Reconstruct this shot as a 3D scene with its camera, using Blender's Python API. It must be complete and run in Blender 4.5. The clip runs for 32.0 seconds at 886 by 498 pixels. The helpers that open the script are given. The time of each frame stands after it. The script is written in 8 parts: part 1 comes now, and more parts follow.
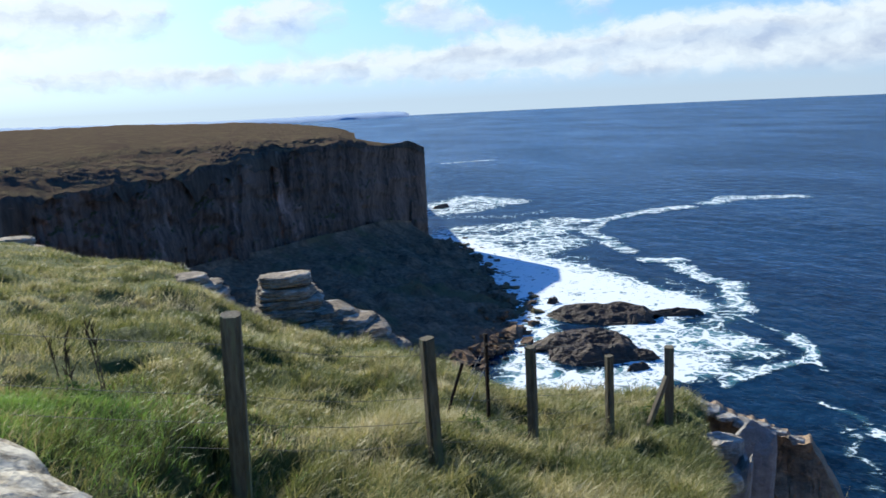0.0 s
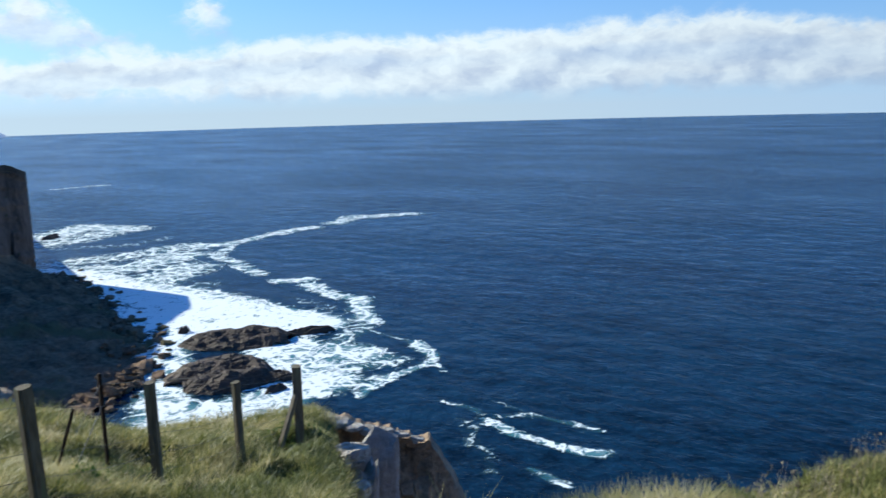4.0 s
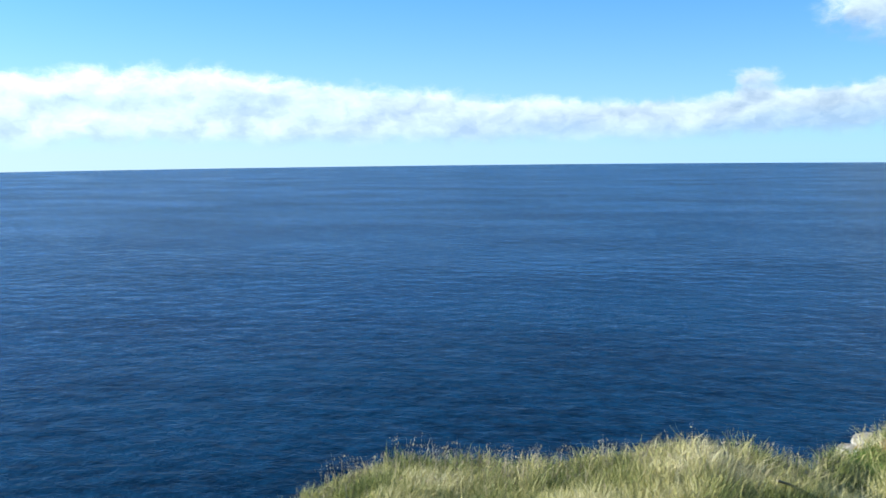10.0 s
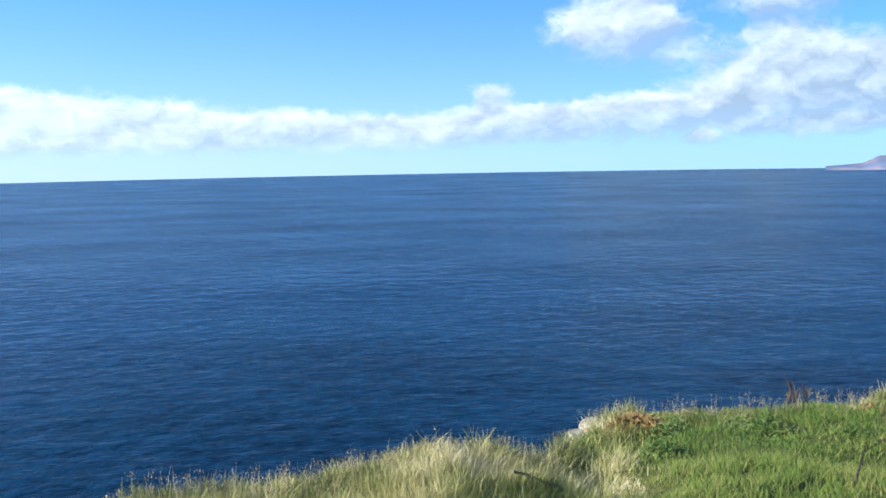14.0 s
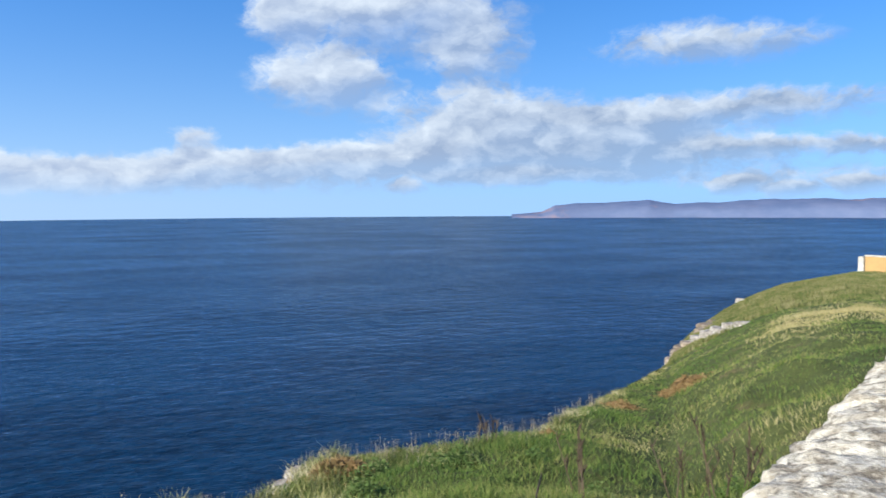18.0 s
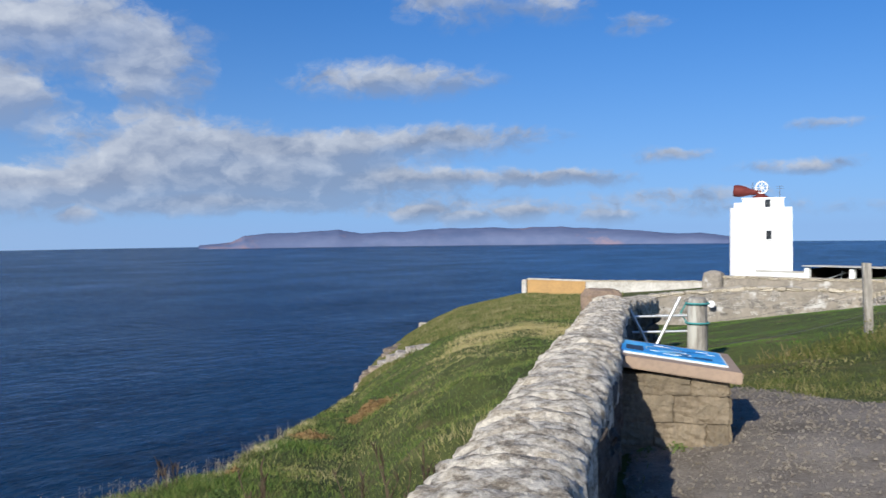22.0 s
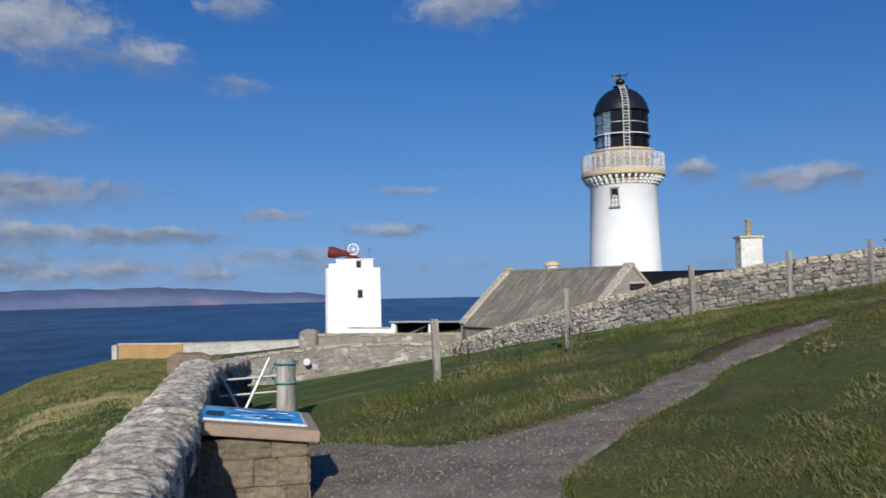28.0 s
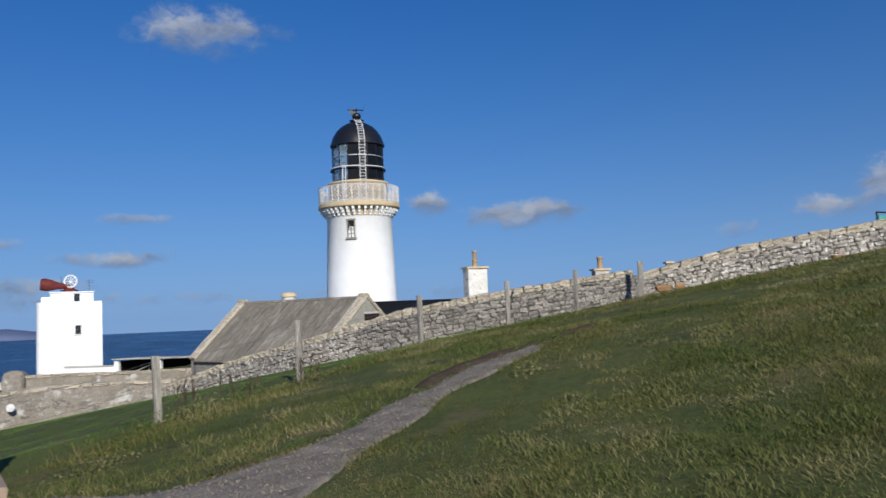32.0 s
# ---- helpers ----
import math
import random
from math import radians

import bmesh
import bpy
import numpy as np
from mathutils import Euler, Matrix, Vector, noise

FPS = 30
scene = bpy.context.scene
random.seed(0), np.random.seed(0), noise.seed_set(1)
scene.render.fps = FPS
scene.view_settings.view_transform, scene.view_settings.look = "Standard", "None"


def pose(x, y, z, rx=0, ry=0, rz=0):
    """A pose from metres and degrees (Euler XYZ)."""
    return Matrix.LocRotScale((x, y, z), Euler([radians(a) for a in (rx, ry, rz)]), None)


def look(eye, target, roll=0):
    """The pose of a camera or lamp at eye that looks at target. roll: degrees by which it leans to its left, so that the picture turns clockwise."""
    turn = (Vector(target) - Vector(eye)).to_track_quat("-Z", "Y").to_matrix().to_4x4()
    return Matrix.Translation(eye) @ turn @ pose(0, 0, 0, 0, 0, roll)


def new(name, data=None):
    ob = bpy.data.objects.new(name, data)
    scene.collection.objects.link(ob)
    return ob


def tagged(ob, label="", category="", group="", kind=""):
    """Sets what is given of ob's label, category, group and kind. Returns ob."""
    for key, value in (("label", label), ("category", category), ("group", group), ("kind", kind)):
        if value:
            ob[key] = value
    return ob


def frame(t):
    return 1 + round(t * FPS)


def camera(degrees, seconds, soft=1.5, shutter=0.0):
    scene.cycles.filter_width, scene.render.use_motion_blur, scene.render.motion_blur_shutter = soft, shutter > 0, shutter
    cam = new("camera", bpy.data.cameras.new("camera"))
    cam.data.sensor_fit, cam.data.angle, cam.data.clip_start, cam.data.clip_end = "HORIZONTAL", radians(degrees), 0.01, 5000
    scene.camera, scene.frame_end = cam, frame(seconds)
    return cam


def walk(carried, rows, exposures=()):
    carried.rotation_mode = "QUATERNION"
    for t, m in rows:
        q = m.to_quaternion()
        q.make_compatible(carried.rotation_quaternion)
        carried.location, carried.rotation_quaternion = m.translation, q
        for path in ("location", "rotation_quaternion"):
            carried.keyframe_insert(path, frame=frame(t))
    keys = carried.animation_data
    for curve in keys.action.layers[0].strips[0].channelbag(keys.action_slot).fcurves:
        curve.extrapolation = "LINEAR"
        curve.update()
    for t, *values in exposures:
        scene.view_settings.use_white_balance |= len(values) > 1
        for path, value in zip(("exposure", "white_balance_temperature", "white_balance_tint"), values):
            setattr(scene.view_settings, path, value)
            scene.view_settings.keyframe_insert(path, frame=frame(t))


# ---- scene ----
# camera: seconds, eye, bearing clockwise from +y, tilt up, lean to the right
ROWS = [
    (0, 0.080, 0.369, 1.572, 18.36, -10.27, 2.81), (0.5, 0.116, 0.363, 1.568, 20.69, -10.33, 3.09), (1, 0.148, 0.349, 1.566, 23.20, -10.32, 3.21),
    (1.5, 0.165, 0.330, 1.570, 25.56, -10.37, 2.54), (2, 0.163, 0.317, 1.578, 28.60, -10.30, 2.01), (2.5, 0.153, 0.307, 1.586, 31.87, -10.21, 2.01),
    (3, 0.152, 0.288, 1.593, 35.73, -10.07, 2.18), (3.5, 0.162, 0.262, 1.598, 39.74, -9.98, 2.08), (4, 0.180, 0.242, 1.596, 43.94, -9.68, 1.57),
    (4.5, 0.204, 0.231, 1.588, 47.71, -9.36, 1.33), (6.5, 0.245, 0.180, 1.603, 59.73, -7.80, 0.30), (7, 0.280, 0.173, 1.588, 62.22, -7.31, 0.16),
    (7.5, 0.307, 0.163, 1.575, 64.71, -7.07, 0.26), (8, 0.324, 0.151, 1.569, 67.70, -6.77, 0.32), (8.5, 0.333, 0.134, 1.569, 70.56, -6.80, 0.55),
    (9, 0.336, 0.112, 1.574, 73.46, -6.77, 0.61), (9.5, 0.341, 0.089, 1.579, 75.97, -6.79, 0.65), (10, 0.351, 0.065, 1.580, 78.32, -6.76, 0.66),
    (10.5, 0.360, 0.043, 1.582, 80.56, -6.78, 0.74), (11, 0.365, 0.024, 1.583, 83.09, -6.67, 0.71), (11.5, 0.367, 0.006, 1.584, 85.41, -6.54, 0.84),
    (12, 0.369, -0.008, 1.584, 87.73, -6.52, 0.95), (12.5, 0.373, -0.019, 1.584, 89.82, -6.58, 0.98), (13, 0.376, -0.032, 1.586, 91.79, -6.57, 1.10),
    (13.5, 0.378, -0.045, 1.588, 93.69, -6.43, 1.13), (15.5, 0.359, -0.076, 1.605, 101.09, -5.19, 0.41), (16, 0.354, -0.087, 1.604, 103.76, -4.77, 0.28),
    (16.5, 0.354, -0.104, 1.600, 106.40, -4.34, 0.45), (17, 0.355, -0.125, 1.593, 109.40, -3.90, 0.39), (17.5, 0.353, -0.143, 1.589, 112.40, -3.52, 0.47),
    (18, 0.350, -0.159, 1.591, 115.45, -3.25, 0.34), (18.5, 0.348, -0.176, 1.594, 118.17, -3.10, 0.34), (19, 0.344, -0.192, 1.596, 120.82, -2.86, 0.36),
    (19.5, 0.335, -0.205, 1.598, 123.27, -2.76, 0.60), (20, 0.323, -0.215, 1.600, 125.84, -2.52, 0.53), (20.5, 0.310, -0.228, 1.603, 128.40, -2.25, 0.38),
    (21, 0.297, -0.242, 1.605, 131.19, -1.95, 0.29), (21.5, 0.289, -0.255, 1.607, 133.94, -1.63, 0.52), (22, 0.283, -0.265, 1.609, 136.64, -1.36, 0.67),
    (22.5, 0.277, -0.273, 1.612, 138.89, -1.00, 0.81), (23, 0.270, -0.282, 1.613, 141.03, -0.63, 0.83), (23.5, 0.264, -0.294, 1.612, 143.06, -0.22, 0.99),
    (24, 0.259, -0.309, 1.612, 145.29, 0.16, 1.15), (24.5, 0.252, -0.322, 1.613, 147.43, 0.43, 1.09), (25, 0.242, -0.328, 1.614, 149.79, 0.75, 0.96),
    (25.5, 0.229, -0.331, 1.617, 152.05, 1.06, 0.64), (27.5, 0.180, -0.347, 1.623, 161.30, 2.10, 1.01), (28, 0.158, -0.349, 1.628, 163.81, 2.36, 1.16),
    (28.5, 0.142, -0.351, 1.632, 166.14, 2.58, 1.36), (29, 0.128, -0.354, 1.634, 168.67, 2.75, 1.70), (29.5, 0.110, -0.354, 1.635, 170.94, 2.93, 1.82),
    (30, 0.087, -0.351, 1.638, 173.23, 3.15, 2.17), (30.5, 0.066, -0.348, 1.643, 175.34, 3.42, 2.30), (31, 0.050, -0.348, 1.648, 177.57, 3.63, 2.28),
    (31.5, 0.037, -0.353, 1.648, 179.60, 3.73, 2.26), (32, 0.025, -0.362, 1.643, 181.83, 3.96, 2.11),
]


def bearing(az, r, z=0.0):
    """A point at the horizontal distance r in the direction az, in degrees clockwise from +y."""
    return Vector((r * math.sin(radians(az)), r * math.cos(radians(az)), z))


def aim(x, y, z, az, tilt, lean):
    way = bearing(az, math.cos(radians(tilt)), math.sin(radians(tilt)))
    return look((x, y, z), Vector((x, y, z)) + way, -lean)


cam = camera(56.32, 32.0, soft=1.5, shutter=0.5)
walk(cam, [(row[0], aim(*row[1:])) for row in ROWS], exposures=[(0, 0.2, 6250, 2), (4, 0.2, 6200, -1), (6.5, 0.42, 6100, -5), (9, 0.65, 6050, -6), (13, 0.8, 6100, -3), (17, 0.55, 6200, 3), (19, 0.28, 6150, 5), (21, 0.05, 6200, 7), (23, -0.15, 6200, 9), (25.5, -0.3, 6150, 9), (28, -0.55, 6150, 9), (32, -0.5, 6150, 9)])

# ---- light ----
SUN_AZ, SUN_EL = 344.0, 26.5
sun = new("sun", bpy.data.lights.new("sun", "SUN"))
sun.data.energy, sun.data.angle, sun.data.color = 6.6, radians(0.6), (1.0, 0.92, 0.80)
sun.matrix_world = look(bearing(SUN_AZ, 100, 100 * math.tan(radians(SUN_EL))), (0, 0, 0))

world = bpy.data.worlds.new("sky")
scene.world = world
world.use_nodes = True
wn = world.node_tree


def wnode(kind, op="", **values):
    n = wn.nodes.new(kind)
    if op:
        n.operation = op
    for key, value in values.items():
        n.inputs[int(key[1:]) if key[0] == "i" and key[1:].isdigit() else key].default_value = value
    return n


def wmath(op, a, b=None, clamp=False):
    n = wnode("ShaderNodeMath", op)
    n.use_clamp = clamp
    for slot, v in enumerate((a, b)):
        if v is None:
            continue
        if isinstance(v, (int, float)):
            n.inputs[slot].default_value = v
        else:
            wn.links.new(v, n.inputs[slot])
    return n.outputs[0]


def wmix(fac, a, b):
    n = wnode("ShaderNodeMix")
    n.data_type = "RGBA"
    for slot, v in ((0, fac), (6, a), (7, b)):
        if isinstance(v, (int, float)):
            n.inputs[slot].default_value = v
        elif isinstance(v, tuple):
            n.inputs[slot].default_value = (*v, 1)
        else:
            wn.links.new(v, n.inputs[slot])
    return n.outputs[2]


# the direction as bearing and height above the horizon, in degrees
tc = wnode("ShaderNodeTexCoord")
MID = 100.0
fwd, side = bearing(MID, 1), bearing(MID + 90, 1)
dots = []
for axis in (fwd, side):
    d = wnode("ShaderNodeVectorMath", "DOT_PRODUCT")
    wn.links.new(tc.outputs["Generated"], d.inputs[0])
    d.inputs[1].default_value = axis
    dots.append(d.outputs["Value"])
sep = wnode("ShaderNodeSeparateXYZ")
wn.links.new(tc.outputs["Generated"], sep.inputs[0])
turn_deg = wmath("ADD", wmath("MULTIPLY", wmath("ARCTAN2", dots[1], dots[0]), 57.2958), MID)
rise_deg = wmath("MULTIPLY", wmath("ARCSINE", sep.outputs[2]), 57.2958)
pt = wnode("ShaderNodeCombineXYZ")
wn.links.new(turn_deg, pt.inputs[0]), wn.links.new(rise_deg, pt.inputs[1])

# clear sky, with the lowest part taken a little above the horizon
lift = wnode("ShaderNodeCombineXYZ")
wn.links.new(sep.outputs[0], lift.inputs[0]), wn.links.new(sep.outputs[1], lift.inputs[1])
wn.links.new(wmath("MAXIMUM", wmath("ADD", wmath("MULTIPLY", sep.outputs[2], 0.75), 0.12), 0.1), lift.inputs[2])
unit = wnode("ShaderNodeVectorMath", "NORMALIZE")
wn.links.new(lift.outputs[0], unit.inputs[0])
sky = wnode("ShaderNodeTexSky")
sky.sky_type, sky.sun_disc = "NISHITA", False
sky.sun_elevation, sky.sun_rotation = radians(SUN_EL), radians(SUN_AZ)
sky.air_density, sky.dust_density, sky.ozone_density = 1.0, 0.35, 3.0
wn.links.new(unit.outputs[0], sky.inputs[0])
tint = wnode("ShaderNodeHueSaturation", Hue=0.514, Saturation=1.36)
wn.links.new(sky.outputs[0], tint.inputs["Color"])
SKY_GAIN = 0.124
clear = wnode("ShaderNodeVectorMath", "SCALE")
wn.links.new(tint.outputs[0], clear.inputs[0])
# the clear sky is brighter on the side of the sun
sunward = wnode("ShaderNodeVectorMath", "DOT_PRODUCT")
wn.links.new(tc.outputs["Generated"], sunward.inputs[0])
sunward.inputs[1].default_value = bearing(SUN_AZ, math.cos(radians(SUN_EL)), math.sin(radians(SUN_EL)))
aureole = wnode("ShaderNodeMapRange", **{"From Min": -0.6, "From Max": 0.2, "To Min": SKY_GAIN, "To Max": SKY_GAIN * 1.36})
aureole.interpolation_type = "SMOOTHSTEP"
wn.links.new(sunward.outputs["Value"], aureole.inputs[0])
wn.links.new(aureole.outputs[0], clear.inputs["Scale"])
# pale sea haze low down, whiter towards the sun
haze = wmath("POWER", 2.718, wmath("MULTIPLY", wmath("MAXIMUM", rise_deg, -1.5), -0.20))
side_fac = wnode("ShaderNodeMapRange", **{"From Min": -0.75, "From Max": 0.45})
wn.links.new(sunward.outputs["Value"], side_fac.inputs[0])
haze_tone = wmix(side_fac.outputs[0], (0.30, 0.475, 0.80), (0.51, 0.565, 0.665))
base = wmix(wmath("MULTIPLY", wmath("MINIMUM", haze, 1.0), 0.88), clear.outputs[0], haze_tone)


# bearings and heights pushed about, so that no cloud keeps an even outline
def noise_at(sx, sy, z, detail, rough, source, output=0):
    mp = wnode("ShaderNodeMapping", Location=(0, 0, z), Scale=(sx, sy, 1))
    wn.links.new(source, mp.inputs[0])
    n = wnode("ShaderNodeTexNoise", Scale=1.0, Detail=detail, Roughness=rough)
    wn.links.new(mp.outputs[0], n.inputs["Vector"])
    return n.outputs[output]


push = wnode("ShaderNodeVectorMath", "MULTIPLY_ADD")
wn.links.new(noise_at(0.34, 0.45, 3.0, 5.0, 0.6, pt.outputs[0], 1), push.inputs[0])
push.inputs[1].default_value, push.inputs[2].default_value = (3.6, 1.3, 0), (-1.8, -0.65, 0)
moved = wnode("ShaderNodeVectorMath", "ADD")
wn.links.new(pt.outputs[0], moved.inputs[0]), wn.links.new(push.outputs[0], moved.inputs[1])


def field(blobs):
    """Soft ovals (bearing, height, half width, half height, weight) added up, and how high in its oval a direction lies."""
    total, high = 0.0, 0.0
    for a, e, sa, se, wt in blobs:
        sa, se = sa * 1.42, se * 1.62
        mul = wnode("ShaderNodeVectorMath", "MULTIPLY_ADD")
        wn.links.new(moved.outputs[0], mul.inputs[0])
        mul.inputs[1].default_value, mul.inputs[2].default_value = (1 / sa, 1 / se, 0), (-a / sa, -e / se, 0)
        sq, up = wnode("ShaderNodeVectorMath", "DOT_PRODUCT"), wnode("ShaderNodeVectorMath", "DOT_PRODUCT")
        wn.links.new(mul.outputs[0], sq.inputs[0]), wn.links.new(mul.outputs[0], sq.inputs[1]), wn.links.new(mul.outputs[0], up.inputs[0])
        up.inputs[1].default_value = (-0.4 * wt, wt, 0)
        near = wmath("SUBTRACT", 1.0, sq.outputs["Value"], clamp=True)
        near = wmath("MULTIPLY", near, near)
        total = wmath("ADD", wmath("MULTIPLY", near, wt), total)
        high = wmath("ADD", wmath("MULTIPLY", near, up.outputs["Value"]), high)
    return total, wmath("DIVIDE", high, wmath("ADD", total, 0.05))


# heaped clouds and the long bank over the sea
HEAPS = [(-7.5, 5.6, 3.4, 1.7, 1), (-2.3, 5.7, 4.7, 1.5, 1), (5.7, 5.2, 1.6, 1.0, 0.8), (9.2, 5.7, 3.6, 1.7, 0.95), (18.2, 5.9, 3.3, 1.6, 0.8), (29, 6.3, 2.0, 1.6, 0.7), (22, 4.8, 4.0, 0.9, 0.5),
         (-5, 2.2, 7, 1.0, 0.75), (5, 2.1, 8, 0.9, 0.75), (16, 2.6, 8, 1.0, 0.8), (27, 3.1, 8, 1.1, 0.85), (38, 3.5, 8, 1.4, 0.85), (49, 3.4, 8, 1.5, 0.85), (59, 4.1, 8, 1.5, 0.9)]
BANK = [(67, 3.5, 8, 1.4, 0.85), (77, 3.0, 8, 1.2, 0.8), (86, 2.4, 7, 1.0, 0.75), (94.6, 1.8, 5.5, 0.9, 0.6), (35, 1.6, 26, 1.2, 0.6), (62, 1.7, 26, 1.3, 0.72), (86, 1.4, 20, 1.1, 0.65), (98.9, 4.3, 1.6, 1.0, 0.75)]
MASS = [(111.8, 12.8, 8.6, 2.4, 1), (107.6, 8.2, 5.2, 2.0, 1.1), (104.5, 12.2, 2.6, 1.6, 0.8), (117.7, 9.9, 3.9, 2.3, 0.8), (119.2, 5.9, 7.8, 1.76, 1), (123.8, 4.4, 7.8, 1.5, 0.9), (115.3, 3.6, 6.2, 1.5, 0.9), (108.1, 3.0, 4.7, 1.0, 0.8), (100.9, 2.7, 5.9, 0.86, 0.75),
        (133.3, 10.1, 7.8, 1.25, 0.9), (137.3, 6.1, 8.2, 1.2, 0.85), (129.2, 5.2, 5.9, 1.4, 0.8), (127.3, 3.0, 10.2, 1.4, 0.6), (121.5, 1.7, 7.8, 0.62, 0.55), (112.6, 1.0, 1.2, 0.5, 0.7), (134.9, 0.9, 1.7, 0.6, 1.3)]
WISPS = [(142.1, 0.75, 1.6, 0.6, 1.3), (148, 0.6, 2.0, 0.5, 1.1), (138.4, 0.6, 1.8, 0.5, 1.0), (138.4, 3.6, 7.8, 0.6, 0.6), (138.4, 15.9, 5.5, 2.5, 0.8), (145.2, 14.9, 2.6, 1.3, 0.6), (149.9, 13.4, 2.3, 0.9, 0.5), (150, 18.5, 3.7, 1.2, 0.65),
         (166, 18.5, 5.5, 1.6, 0.7), (152.1, 4.7, 3.0, 0.65, 0.65), (160.5, 3.8, 4.4, 0.55, 0.7), (161.8, 6.3, 2.8, 0.45, 0.5), (146, 3.4, 5.0, 0.55, 0.6), (180.9, 7.1, 1.8, 0.85, 0.75), (187.4, 6.1, 4.2, 1.1, 0.85)]
WISPS += [(207.1, 5.4, 2.4, 0.8, 0.7), (210.4, 6.6, 2, 1.6, 0.9), (201.3, 4.4, 1.8, 0.55, 0.5), (153.5, 2.2, 7, 0.5, 0.4), (122, 2.8, 26, 1.7, 0.42), (104, 2.0, 16, 1.2, 0.42), (148, 1.3, 20, 0.8, 0.4), (178, 1.0, 20, 0.7, 0.3)]
shape, high = field(HEAPS + BANK + MASS + WISPS)
n_here, n_fine = noise_at(0.26, 0.36, 0.0, 6.0, 0.55, pt.outputs[0]), noise_at(0.75, 1.0, 7.0, 5.0, 0.6, moved.outputs[0])
rough_edge = wmath("ADD", wmath("MULTIPLY", wmath("SUBTRACT", n_here, 0.5), 1.0), wmath("MULTIPLY", wmath("SUBTRACT", n_fine, 0.5), 1.15))
density = wmath("ADD", wmath("MINIMUM", shape, 1.25), wmath("MULTIPLY", rough_edge, wmath("MULTIPLY", wmath("ADD", shape, 0.25), 1.5, clamp=True)))
cover = wnode("ShaderNodeMapRange", **{"From Min": 0.13, "From Max": 0.80, "To Max": 0.95})
cover.interpolation_type = "SMOOTHSTEP"
wn.links.new(density, cover.inputs[0])
# tops catch the sun, thick undersides are grey; towards the sun all is whiter
puff_here = noise_at(0.36, 0.55, 11.0, 5.0, 0.56, moved.outputs[0])
shifted = wnode("ShaderNodeVectorMath", "ADD")
wn.links.new(moved.outputs[0], shifted.inputs[0])
shifted.inputs[1].default_value = (-0.7, 0.75, 0)
puff_sun = noise_at(0.36, 0.55, 11.0, 5.0, 0.56, shifted.outputs[0])
relief = wmath("MULTIPLY", wmath("SUBTRACT", puff_here, puff_sun), 1.3)
puff = wmath("ADD", wmath("MULTIPLY", wmath("SUBTRACT", puff_here, 0.5), 0.9), relief)
lit = wmath("ADD", wmath("ADD", wmath("MULTIPLY", high, 0.80), 0.63), puff)
thick = wmath("MULTIPLY", wmath("MAXIMUM", wmath("SUBTRACT", density, 0.8), 0.0), 0.22)
glow = wnode("ShaderNodeMapRange", **{"From Min": -0.9, "From Max": 0.6, "To Min": -0.40, "To Max": 0.16})
wn.links.new(sunward.outputs["Value"], glow.inputs[0])
light = wmath("ADD", wmath("SUBTRACT", lit, thick), glow.outputs[0], clamp=True)
near_sun = wmath("POWER", side_fac.outputs[0], 3.2)
cloud_top = wmix(near_sun, (0.65, 0.68, 0.75), (0.80, 0.83, 0.89))
cloud_base = wmix(side_fac.outputs[0], (0.26, 0.32, 0.45), (0.41, 0.46, 0.63))
cloud = wmix(light, cloud_base, cloud_top)
soft_foot = wmath("ADD", wmath("MULTIPLY", high, 0.9), 0.92, clamp=True)
fade = wmath("MULTIPLY", wmath("MULTIPLY", cover.outputs[0], soft_foot), wmath("MULTIPLY", wmath("ADD", rise_deg, 0.4), 0.6, clamp=True))
wn.links.new(wmix(fade, base, cloud), wn.nodes["Background"].inputs[0])
wn.nodes["Background"].inputs[1].default_value = 1.0

